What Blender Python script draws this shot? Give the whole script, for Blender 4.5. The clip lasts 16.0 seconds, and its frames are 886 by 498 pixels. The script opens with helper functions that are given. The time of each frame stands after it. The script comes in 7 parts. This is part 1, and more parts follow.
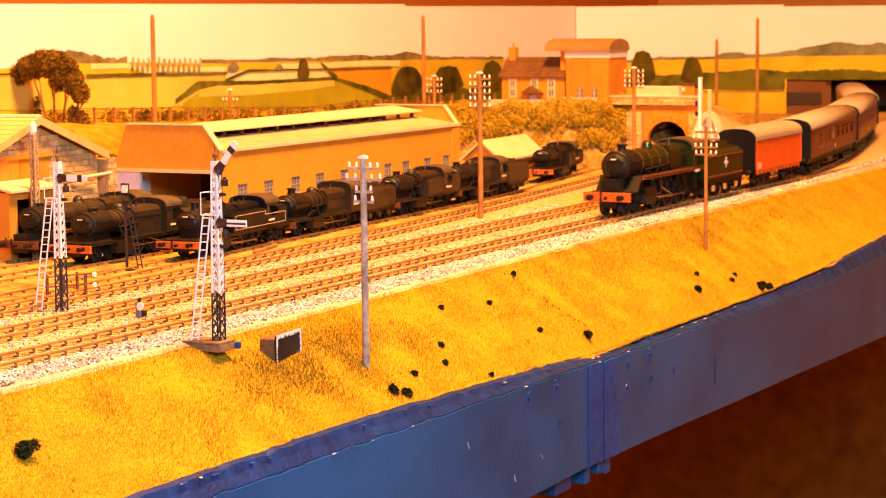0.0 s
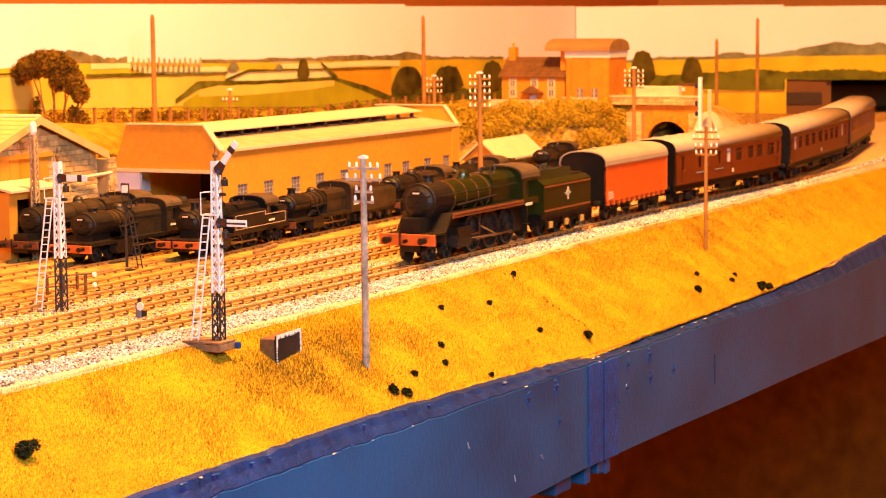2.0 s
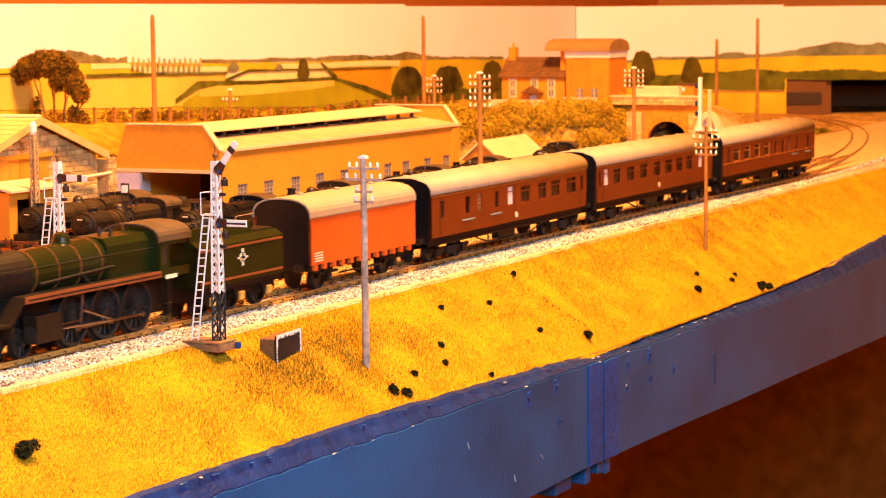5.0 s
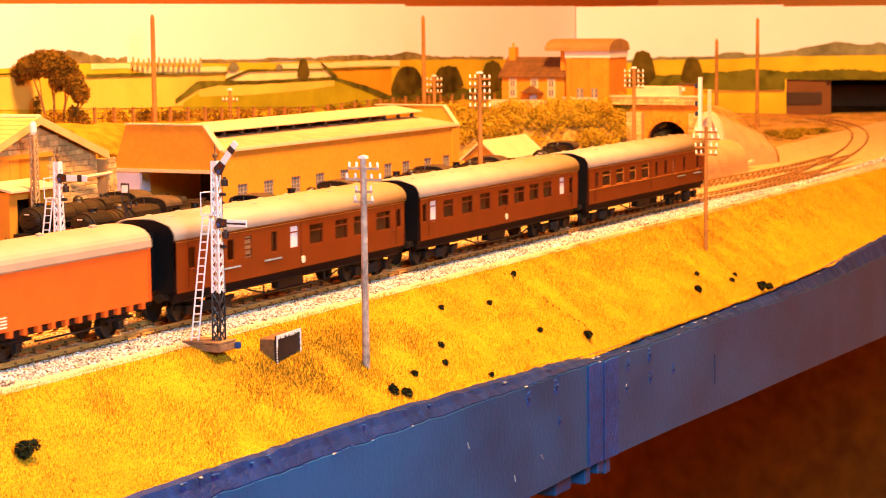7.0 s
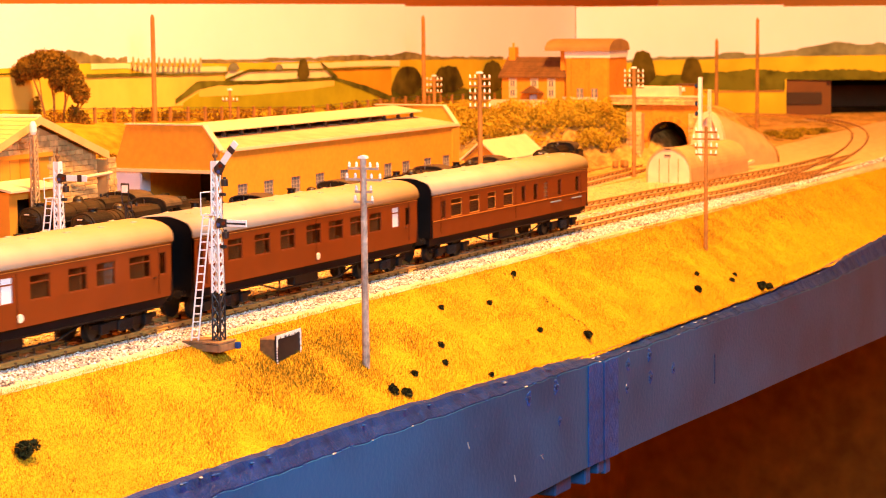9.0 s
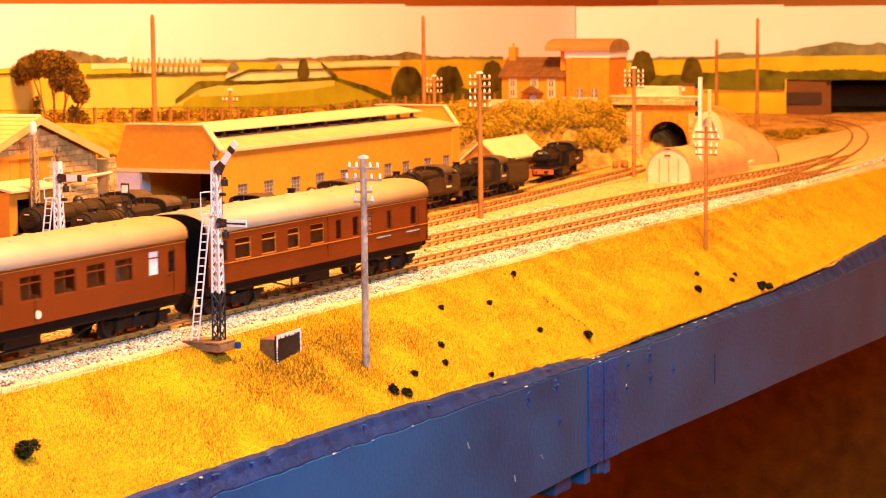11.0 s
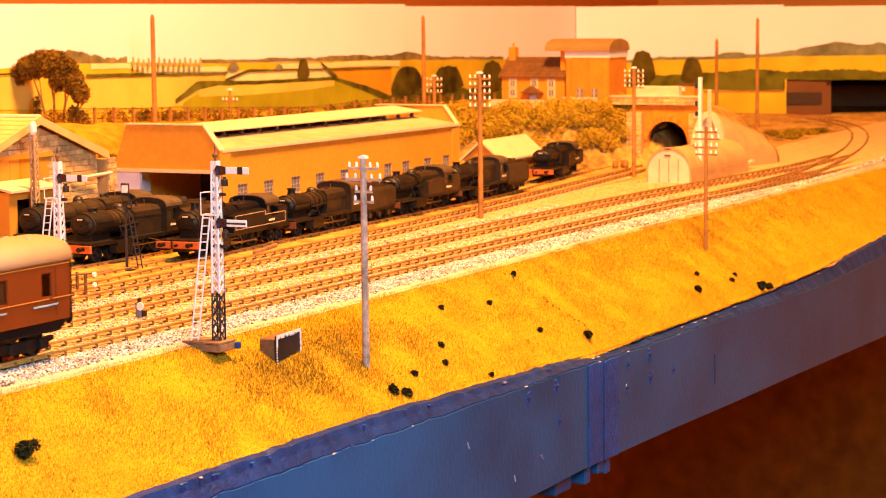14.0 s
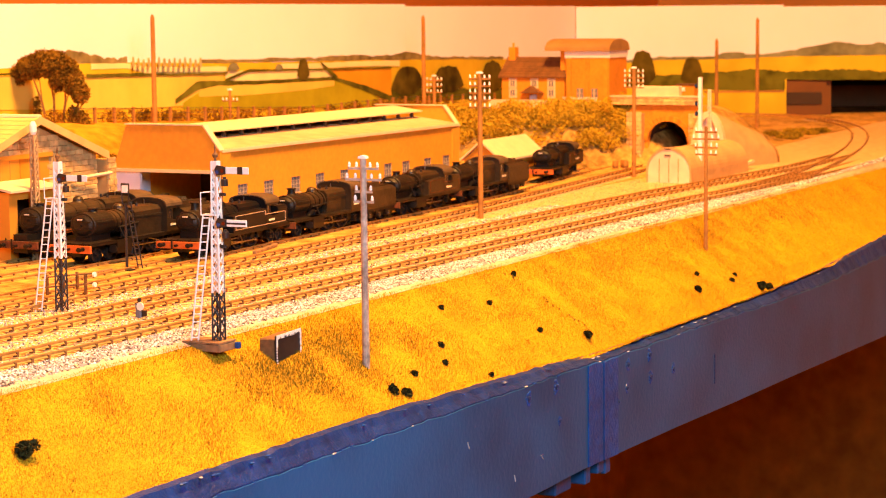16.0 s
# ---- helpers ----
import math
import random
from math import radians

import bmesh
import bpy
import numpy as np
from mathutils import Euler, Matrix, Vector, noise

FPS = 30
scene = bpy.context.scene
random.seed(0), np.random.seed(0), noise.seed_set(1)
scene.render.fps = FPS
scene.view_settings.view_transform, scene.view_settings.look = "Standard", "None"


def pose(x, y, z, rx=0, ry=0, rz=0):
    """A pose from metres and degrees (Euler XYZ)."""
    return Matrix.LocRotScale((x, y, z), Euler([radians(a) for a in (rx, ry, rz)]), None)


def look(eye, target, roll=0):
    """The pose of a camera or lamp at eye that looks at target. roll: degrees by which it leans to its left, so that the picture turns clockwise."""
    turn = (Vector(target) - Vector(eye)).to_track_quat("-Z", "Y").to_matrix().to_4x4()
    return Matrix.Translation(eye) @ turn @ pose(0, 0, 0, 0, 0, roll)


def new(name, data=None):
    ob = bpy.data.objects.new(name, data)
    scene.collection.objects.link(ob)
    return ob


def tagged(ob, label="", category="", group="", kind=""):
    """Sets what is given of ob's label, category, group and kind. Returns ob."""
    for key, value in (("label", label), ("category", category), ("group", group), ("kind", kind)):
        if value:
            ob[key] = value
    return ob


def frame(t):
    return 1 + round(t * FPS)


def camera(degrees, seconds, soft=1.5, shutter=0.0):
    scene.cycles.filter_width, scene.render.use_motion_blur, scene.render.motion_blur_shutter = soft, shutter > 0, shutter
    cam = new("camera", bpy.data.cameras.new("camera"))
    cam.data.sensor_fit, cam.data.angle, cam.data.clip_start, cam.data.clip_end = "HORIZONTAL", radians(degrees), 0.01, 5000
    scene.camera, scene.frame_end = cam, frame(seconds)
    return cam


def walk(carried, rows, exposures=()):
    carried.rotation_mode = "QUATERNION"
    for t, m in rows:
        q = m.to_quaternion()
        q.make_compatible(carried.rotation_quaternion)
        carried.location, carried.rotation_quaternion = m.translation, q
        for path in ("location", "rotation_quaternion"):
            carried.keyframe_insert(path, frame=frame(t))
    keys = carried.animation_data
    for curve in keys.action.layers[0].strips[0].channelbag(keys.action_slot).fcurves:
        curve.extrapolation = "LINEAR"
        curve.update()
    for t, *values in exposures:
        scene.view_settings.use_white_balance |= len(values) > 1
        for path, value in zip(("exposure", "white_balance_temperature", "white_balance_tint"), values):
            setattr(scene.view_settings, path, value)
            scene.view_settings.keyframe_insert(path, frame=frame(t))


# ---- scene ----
# Model railway at its true small size: x runs along the main line, y away from the viewer, z = 0 at rail top.
EYE = (0.0, 0.0, 0.1449)
cam = camera(23.86, 16.0, soft=1.0, shutter=0.5)
VIEW = look(EYE, (0.88571, 0.45092, 0.03455), -0.606)
cam.data.dof.use_dof, cam.data.dof.focus_distance, cam.data.dof.aperture_fstop = True, 1.02, 50.0
walk(cam, [(0.0, VIEW), (16.0, VIEW)], exposures=[(0.0, 0.0), (4.0, 0.0), (6.5, 0.12), (9.0, 0.12), (11.5, 0.03), (13.0, 0.0), (16.0, 0.0)])

# ---- light: a warm room, cool daylight from behind the viewer's left ----
world = bpy.data.worlds.new("room")
scene.world = world
world.use_nodes = True
bg = world.node_tree.nodes["Background"]
bg.inputs[0].default_value = (1.0, 0.48, 0.10, 1)
bg.inputs[1].default_value = 0.25


def area_lamp(name, at, target, size, energy, colour, size_y=None):
    d = bpy.data.lights.new(name, "AREA")
    d.energy, d.color, d.size = energy, colour, size
    if size_y:
        d.shape, d.size_y = "RECTANGLE", size_y
    ob = new(name, d)
    ob.matrix_world = look(at, target)
    return ob


area_lamp("ceiling_lamp", (1.06, 0.30, 1.45), (1.20, 0.70, 0), 0.40, 120, (1.0, 0.425, 0.10))
area_lamp("window_light", (0.18, -0.22, 0.46), (0.80, 0.5, 0), 0.32, 14.0, (0.64, 0.81, 1.0))
# ---- helpers for meshes and materials ----
def mat(name, colour, rough=0.7, metal=0.0, vary=0.25, scale=200.0, bump=0.0, bump_scale=None, second=None, spec=0.5, rnd=0.0, coords="Object", detail=6.0):
    """A surface with two scales of colour variation and fine relief."""
    m = bpy.data.materials.new(name)
    m.use_nodes = True
    nt = m.node_tree
    N, L = nt.nodes, nt.links
    b = N["Principled BSDF"]
    b.inputs["Roughness"].default_value = rough
    b.inputs["Metallic"].default_value = metal
    b.inputs["Specular IOR Level"].default_value = spec
    tc = N.new("ShaderNodeTexCoord")
    n1 = N.new("ShaderNodeTexNoise")
    n1.inputs["Scale"].default_value = scale
    n1.inputs["Detail"].default_value = detail
    n2 = N.new("ShaderNodeTexNoise")
    n2.inputs["Scale"].default_value = scale * 0.13
    n2.inputs["Detail"].default_value = 4
    for n in (n1, n2):
        L.new(tc.outputs[coords], n.inputs["Vector"])
    c2 = second or tuple(min(1, c * (1 - 1.6 * vary)) if c * (1 - 1.6 * vary) > 0 else 0.004 for c in colour)
    add = N.new("ShaderNodeMath")
    add.operation = "ADD"
    mul = N.new("ShaderNodeMath")
    mul.operation = "MULTIPLY"
    mul.inputs[1].default_value = 0.5
    L.new(n1.outputs["Fac"], add.inputs[0])
    L.new(n2.outputs["Fac"], add.inputs[1])
    L.new(add.outputs[0], mul.inputs[0])
    ramp = N.new("ShaderNodeValToRGB")
    ramp.color_ramp.elements[0].position = 0.36
    ramp.color_ramp.elements[1].position = 0.62
    ramp.color_ramp.elements[0].color = (*c2, 1)
    ramp.color_ramp.elements[1].color = (*colour, 1)
    L.new(mul.outputs[0], ramp.inputs[0])
    out = ramp.outputs[0]
    if rnd:
        oi = N.new("ShaderNodeObjectInfo")
        hsv = N.new("ShaderNodeHueSaturation")
        mr = N.new("ShaderNodeMapRange")
        mr.inputs[3].default_value, mr.inputs[4].default_value = 1 - rnd, 1 + rnd
        L.new(oi.outputs["Random"], mr.inputs[0])
        L.new(mr.outputs[0], hsv.inputs["Value"])
        L.new(out, hsv.inputs["Color"])
        out = hsv.outputs[0]
    L.new(out, b.inputs["Base Color"])
    if bump:
        n3 = N.new("ShaderNodeTexNoise")
        n3.inputs["Scale"].default_value = bump_scale or scale * 2
        n3.inputs["Detail"].default_value = 5
        L.new(tc.outputs[coords], n3.inputs["Vector"])
        bp = N.new("ShaderNodeBump")
        bp.inputs["Strength"].default_value = bump
        bp.inputs["Distance"].default_value = 0.002
        L.new(n3.outputs["Fac"], bp.inputs["Height"])
        L.new(bp.outputs[0], b.inputs["Normal"])
    return m


def mesh_from(name, bm):
    me = bpy.data.meshes.new(name)
    bm.normal_update()
    bm.to_mesh(me)
    bm.free()
    return me


def part(name, bm, material, parent=None, label="", smooth=False, m=None):
    """Links a bmesh as one mesh object under a thing or a part."""
    me = mesh_from(name, bm)
    for x in material if isinstance(material, (list, tuple)) else [material]:
        me.materials.append(x)
    if smooth:
        for p in me.polygons:
            p.use_smooth = True
    ob = new(name, me)
    if parent:
        ob.parent = parent
    if m is not None:
        ob.matrix_basis = m
    if label:
        ob["label"] = label
    return ob


def thing(name, label, category, m=None, group="", kind=""):
    ob = new(name)
    ob.empty_display_size = 0.02
    if m is not None:
        ob.matrix_basis = m
    return tagged(ob, label, category, group, kind)


def again(ob, parent, m, name=None):
    """Another object on the same mesh."""
    o = new(name or ob.name.split(".")[0], ob.data)
    o.parent = parent
    o.matrix_basis = m
    return o


def add_box(bm, x0, x1, y0, y1, z0, z1, bevel=0.0, mi=0):
    vs = [bm.verts.new((x, y, z)) for x in (x0, x1) for y in (y0, y1) for z in (z0, z1)]
    fs = [bm.faces.new([vs[i] for i in q]) for q in ((0, 1, 3, 2), (4, 6, 7, 5), (0, 4, 5, 1), (2, 3, 7, 6), (0, 2, 6, 4), (1, 5, 7, 3))]
    for f in fs:
        f.material_index = mi
    if bevel:
        es = list({e for f in fs for e in f.edges})
        bmesh.ops.bevel(bm, geom=es, offset=bevel, segments=1, affect="EDGES")
    return bm


def box(x0, x1, y0, y1, z0, z1, bevel=0.0):
    return add_box(bmesh.new(), x0, x1, y0, y1, z0, z1, bevel)


def add_cyl(bm, a, b, r, r2=None, n=14, caps=True, mi=0):
    """A round bar from a to b."""
    a, b = Vector(a), Vector(b)
    r2 = r if r2 is None else r2
    q = (b - a).to_track_quat("Z", "Y")
    ra = [bm.verts.new(a + q @ Vector((r * math.cos(i * math.tau / n), r * math.sin(i * math.tau / n), 0))) for i in range(n)]
    rb = [bm.verts.new(b + q @ Vector((r2 * math.cos(i * math.tau / n), r2 * math.sin(i * math.tau / n), 0))) for i in range(n)]
    for i in range(n):
        bm.faces.new((ra[i], ra[(i + 1) % n], rb[(i + 1) % n], rb[i])).material_index = mi
    if caps:
        bm.faces.new(ra[::-1]).material_index = mi
        bm.faces.new(rb).material_index = mi
    return bm


def cyl(a, b, r, r2=None, n=14):
    return add_cyl(bmesh.new(), a, b, r, r2, n)


def add_lathe(bm, profile, at, axis="Z", n=18):
    """Profile of (radius, height) turned about an axis through at."""
    q = Vector((1, 0, 0) if axis == "X" else (0, 1, 0) if axis == "Y" else (0, 0, 1)).to_track_quat("Z", "Y")
    at = Vector(at)
    rings = []
    for r, h in profile:
        rings.append([bm.verts.new(at + q @ Vector((r * math.cos(i * math.tau / n), r * math.sin(i * math.tau / n), h))) for i in range(n)])
    for A, B in zip(rings, rings[1:]):
        for i in range(n):
            bm.faces.new((A[i], A[(i + 1) % n], B[(i + 1) % n], B[i]))
    bm.faces.new(rings[0][::-1])
    bm.faces.new(rings[-1])
    return bm


def lathe(profile, at=(0, 0, 0), axis="Z", n=18):
    return add_lathe(bmesh.new(), profile, at, axis, n)


def add_prism(bm, outline, lo, hi, axis="X", mi=0):
    """An outline in the two other axes drawn out along one axis."""
    def p(u, v, w):
        return (w, u, v) if axis == "X" else (u, w, v) if axis == "Y" else (u, v, w)
    A = [bm.verts.new(p(u, v, lo)) for u, v in outline]
    B = [bm.verts.new(p(u, v, hi)) for u, v in outline]
    n = len(outline)
    fs = [bm.faces.new((A[i], A[(i + 1) % n], B[(i + 1) % n], B[i])) for i in range(n)]
    fs.append(bm.faces.new(A[::-1]))
    fs.append(bm.faces.new(B))
    for f in fs:
        f.material_index = mi
    bmesh.ops.recalc_face_normals(bm, faces=fs)
    return bm


def prism(outline, lo, hi, axis="X"):
    return add_prism(bmesh.new(), outline, lo, hi, axis)


def words(name, text, size, m, material, parent, label=""):
    """Raised lettering in the built-in font, as a mesh."""
    cu = bpy.data.curves.new(name, "FONT")
    cu.body, cu.size, cu.align_x, cu.align_y, cu.extrude = text, size, "CENTER", "CENTER", 0.00008
    cu.resolution_u = 2
    tmp = new("tmp", cu)
    me = bpy.data.meshes.new_from_object(tmp.evaluated_get(bpy.context.evaluated_depsgraph_get()))
    bpy.data.objects.remove(tmp)
    me.materials.clear()
    me.materials.append(material)
    ob = new(name, me)
    ob.parent = parent
    ob.matrix_basis = m
    if label:
        ob["label"] = label
    return ob


M_GRASS = mat("dry_static_grass", (0.66, 0.37, 0.012), 0.95, vary=0.16, scale=260, bump=1.0, bump_scale=900, spec=0.1)
M_BLUE = mat("blue_paint", (0.012, 0.105, 0.31), 0.30, vary=0.3, scale=22, bump=0.12, bump_scale=300)
M_BALLAST = mat("ballast", (0.77, 0.52, 0.23), 0.95, vary=0.2, scale=900, bump=1.0, bump_scale=900, spec=0.2)
M_RAIL = mat("rail_metal", (0.60, 0.34, 0.09), 0.45, 0.3, vary=0.3, scale=300)
M_SLEEPER = mat("sleeper", (0.74, 0.50, 0.22), 0.95, vary=0.25, scale=400, rnd=0.10)
M_MAROON = mat("maroon_paint", (0.19, 0.040, 0.005), 0.4, vary=0.12, scale=80)
M_ROOF = mat("coach_roof", (0.40, 0.32, 0.23), 0.6, vary=0.12, scale=60)
M_BLACK = mat("black_paint", (0.006, 0.006, 0.007), 0.42, vary=0.3, scale=150, spec=0.3)
M_LBLACK = mat("weathered_black", (0.014, 0.009, 0.005), 0.5, vary=0.4, scale=200, spec=0.3)
M_GREEN = mat("loco_green", (0.015, 0.022, 0.004), 0.24, vary=0.15, scale=90)
M_RED = mat("bauxite_red", (0.78, 0.13, 0.012), 0.5, vary=0.1, scale=80)
M_BEAM = mat("buffer_beam_red", (0.62, 0.13, 0.02), 0.5, vary=0.2, scale=150)
M_DULLBEAM = mat("sooty_buffer_beam", (0.20, 0.055, 0.012), 0.7, vary=0.5, scale=250)
M_WHITE = mat("white_paint", (0.82, 0.82, 0.80), 0.5, vary=0.06, scale=150)
M_BRICK = mat("yellow_brick", (0.69, 0.315, 0.018), 0.85, vary=0.12, scale=250)
M_CREAM = mat("cream_roof", (0.76, 0.58, 0.36), 0.8, vary=0.1, scale=120)
M_WOOD = mat("weathered_pole", (0.56, 0.46, 0.38), 0.85, vary=0.4, scale=250, bump=0.5)
M_BROWN = mat("brown_wood", (0.44, 0.21, 0.04), 0.8, vary=0.3, scale=120)

M_GLASS = mat("coach_glass", (0.05, 0.035, 0.025), 0.08, vary=0.2, scale=40, spec=0.8)
def clear_pane(name, tint, gloss):
    """A thin pane: mostly clear, with a sharp reflection over it."""
    m = bpy.data.materials.new(name)
    m.use_nodes = True
    N, L = m.node_tree.nodes, m.node_tree.links
    N.remove(N["Principled BSDF"])
    a, b, mx = N.new("ShaderNodeBsdfTransparent"), N.new("ShaderNodeBsdfGlossy"), N.new("ShaderNodeMixShader")
    a.inputs["Color"].default_value = (*tint, 1)
    b.inputs["Roughness"].default_value = 0.06
    mx.inputs[0].default_value = gloss
    L.new(a.outputs[0], mx.inputs[1])
    L.new(b.outputs[0], mx.inputs[2])
    L.new(mx.outputs[0], N["Material Output"].inputs["Surface"])
    return m


M_PANE = clear_pane("coach_window_pane", (0.78, 0.72, 0.66), 0.10)
M_FROST = mat("frosted_window", (0.85, 0.86, 0.88), 0.5, vary=0.05, scale=60)
M_LINE = mat("orange_lining", (0.60, 0.22, 0.03), 0.5, vary=0.08, scale=200)
M_THIN = mat("pale_lining", (0.62, 0.46, 0.30), 0.6, vary=0.1, scale=200)
M_IVORY = mat("ivory_lettering", (0.85, 0.78, 0.60), 0.6, vary=0.08, scale=200)
M_REDLINE = mat("red_brown_lining", (0.26, 0.075, 0.02), 0.45, vary=0.15, scale=200)
M_BRASS = mat("ochre_axlebox", (0.60, 0.36, 0.07), 0.5, vary=0.3, scale=300)
M_STEEL = mat("bright_steel", (0.34, 0.31, 0.28), 0.3, 1.0, vary=0.15, scale=300)
M_DKSTEEL = mat("oily_steel", (0.022, 0.019, 0.017), 0.5, 0.15, vary=0.3, scale=300)
M_COAL = mat("coal", (0.012, 0.011, 0.010), 0.6, vary=0.5, scale=500, bump=1.0)
M_SEAT = mat("coach_interior", (0.55, 0.24, 0.08), 0.8, vary=0.3, scale=90)
M_SMOKEBOX = mat("smokebox_black", (0.013, 0.009, 0.006), 0.5, vary=0.35, scale=180, bump=0.2, spec=0.35)
M_GREYROOF = mat("weathered_cab_roof", (0.10, 0.062, 0.030), 0.7, vary=0.35, scale=150)
M_OILBLACK = mat("sooty_brown_black", (0.038, 0.022, 0.008), 0.5, vary=0.45, scale=160, bump=0.15)
M_LAMP = mat("lamp_white", (0.9, 0.9, 0.88), 0.35, vary=0.04)
MESHES = {}


def shared(key, make):
    if key not in MESHES:
        MESHES[key] = make()
    return MESHES[key]


def put(name, key, make, material, parent, m, label="", smooth=False):
    """A part whose mesh is shared by all of its kind."""
    def build():
        me = mesh_from(name, make())
        me.materials.append(material)
        if smooth:
            for p in me.polygons:
                p.use_smooth = True
        return me
    ob = new(name, shared(key, build))
    ob.parent = parent
    ob.matrix_basis = m
    if label:
        ob["label"] = label
    return ob




def holed_side(bm, x0, x1, z0, z1, y, holes, th, inward=1):
    """A side wall of thickness th with rectangular openings cut right through it."""
    xs = sorted({x0, x1, *[h[0] for h in holes], *[h[1] for h in holes]})
    zs = sorted({z0, z1, *[h[2] for h in holes], *[h[3] for h in holes]})
    y2 = y + inward * th
    V = {}
    def v(x, yy, z):
        k = (x, yy, z)
        if k not in V:
            V[k] = bm.verts.new(k)
        return V[k]
    def solid(i, j):
        if i < 0 or j < 0 or i >= len(xs) - 1 or j >= len(zs) - 1:
            return False
        cx, cz = (xs[i] + xs[i + 1]) / 2, (zs[j] + zs[j + 1]) / 2
        return not any(h[0] < cx < h[1] and h[2] < cz < h[3] for h in holes)
    for i in range(len(xs) - 1):
        for j in range(len(zs) - 1):
            if not solid(i, j):
                continue
            a, b, c, d = xs[i], xs[i + 1], zs[j], zs[j + 1]
            bm.faces.new((v(a, y, c), v(b, y, c), v(b, y, d), v(a, y, d)))
            bm.faces.new((v(a, y2, d), v(b, y2, d), v(b, y2, c), v(a, y2, c)))
            if not solid(i - 1, j):
                bm.faces.new((v(a, y, c), v(a, y, d), v(a, y2, d), v(a, y2, c)))
            if not solid(i + 1, j):
                bm.faces.new((v(b, y, d), v(b, y, c), v(b, y2, c), v(b, y2, d)))
            if not solid(i, j - 1):
                bm.faces.new((v(b, y, c), v(a, y, c), v(a, y2, c), v(b, y2, c)))
            if not solid(i, j + 1):
                bm.faces.new((v(a, y, d), v(b, y, d), v(b, y2, d), v(a, y2, d)))
    return bm


def roof_arc(half, eave, crown, n=14, sink=0.0):
    """Cross-section of a bowed roof, from one eave to the other."""
    out = []
    for i in range(n + 1):
        a = math.pi * i / n
        c = math.cos(a)
        out.append((half * (abs(c) ** 0.8) * (1 if c >= 0 else -1), eave - sink + (crown - eave) * math.sin(a) ** 0.75))
    return out
# ---- the lie of the land ----
Y_MAIN, Y_SECOND, Y_LOOP = 0.5765, 0.6265, 0.679


def smooth_line(pts, step=0.01):
    """A Catmull-Rom line through points of equal dimension, resampled."""
    P = [Vector(p) for p in pts]
    P = [P[0] * 2 - P[1]] + P + [P[-1] * 2 - P[-2]]
    out = []
    for i in range(1, len(P) - 2):
        n = max(2, int((P[i + 1] - P[i]).length / step))
        for k in range(n):
            t = k / n
            out.append(0.5 * ((2 * P[i]) + (P[i + 1] - P[i - 1]) * t + (2 * P[i - 1] - 5 * P[i] + 4 * P[i + 1] - P[i + 2]) * t * t + (3 * P[i] - P[i - 1] - 3 * P[i + 1] + P[i + 2]) * t ** 3))
    out.append(P[-2])
    return out


MAIN = smooth_line([(-1.6, Y_MAIN, 0), (-0.5, Y_MAIN, 0), (0.5, Y_MAIN, 0), (1.2, Y_MAIN, 0), (1.45, Y_MAIN, 0), (1.55, 0.5750, 0), (1.65, 0.5710, 0), (1.75, 0.5690, 0.0005), (1.86, 0.5725, 0.001), (1.97, 0.5850, 0.002), (2.08, 0.6010, 0.003), (2.19, 0.6210, 0.004), (2.32, 0.6520, 0.006), (2.42, 0.6830, 0.007), (2.51, 0.7220, 0.009), (2.59, 0.774, 0.011), (2.645, 0.83, 0.012), (2.675, 0.90, 0.012), (2.685, 1.1, 0.012)])
SECOND = smooth_line([(-0.6, Y_SECOND, 0), (0.5, 0.626, 0), (1.0, 0.628, 0), (1.5, 0.629, 0), (1.75, 0.616, 0), (1.9, 0.601, 0.0012), (2.05, 0.597, 0.003)])
LOOP = smooth_line([(-0.6, 0.679, 0), (0.5, 0.679, 0), (1.1, 0.679, 0), (1.35, 0.69, 0), (1.6, 0.712, 0), (1.9, 0.74, 0)])
OUTER = smooth_line([(1.62, 0.572, 0), (1.75, 0.5665, 0), (1.88, 0.562, 0), (2.0, 0.562, 0), (2.2, 0.570, 0), (2.5, 0.60, 0), (2.8, 0.69, 0)])
SHED_ROAD = smooth_line([(0.75, 0.706, -.0015), (0.9, 0.714, -.0015), (1.05, 0.723, -.0015), (1.2, 0.733, -.0015), (1.35, 0.738, -.0015), (1.5, 0.743, -.0015), (1.6, 0.752, -.0015), (1.7, 0.768, -.0015), (1.83, 0.783, -.0015), (2.0, 0.79, -.0015)])
YARD_ROAD = smooth_line([(0.3, 0.770, -.0015), (0.9, 0.770, -.0015), (1.2, 0.768, -.0015), (1.45, 0.770, -.0015)])
BACK_ROAD = smooth_line([(0.3, 0.812, -.0015), (0.9, 0.812, -.0015), (1.3, 0.822, -.0015), (2.0, 0.9, -.0015)])


def ribbon(line, offsets, bm):
    """Faces swept along a line; offsets: (across, up)."""
    rows = []
    for i, p in enumerate(line):
        d = (line[min(i + 1, len(line) - 1)] - line[max(i - 1, 0)])
        d.z = 0
        d.normalize()
        nrm = Vector((-d.y, d.x, 0))
        rows.append([bm.verts.new(p + nrm * a + Vector((0, 0, u))) for a, u in offsets])
    for A, B in zip(rows, rows[1:]):
        for i in range(len(A) - 1):
            bm.faces.new((A[i], B[i], B[i + 1], A[i + 1]))
    return bm


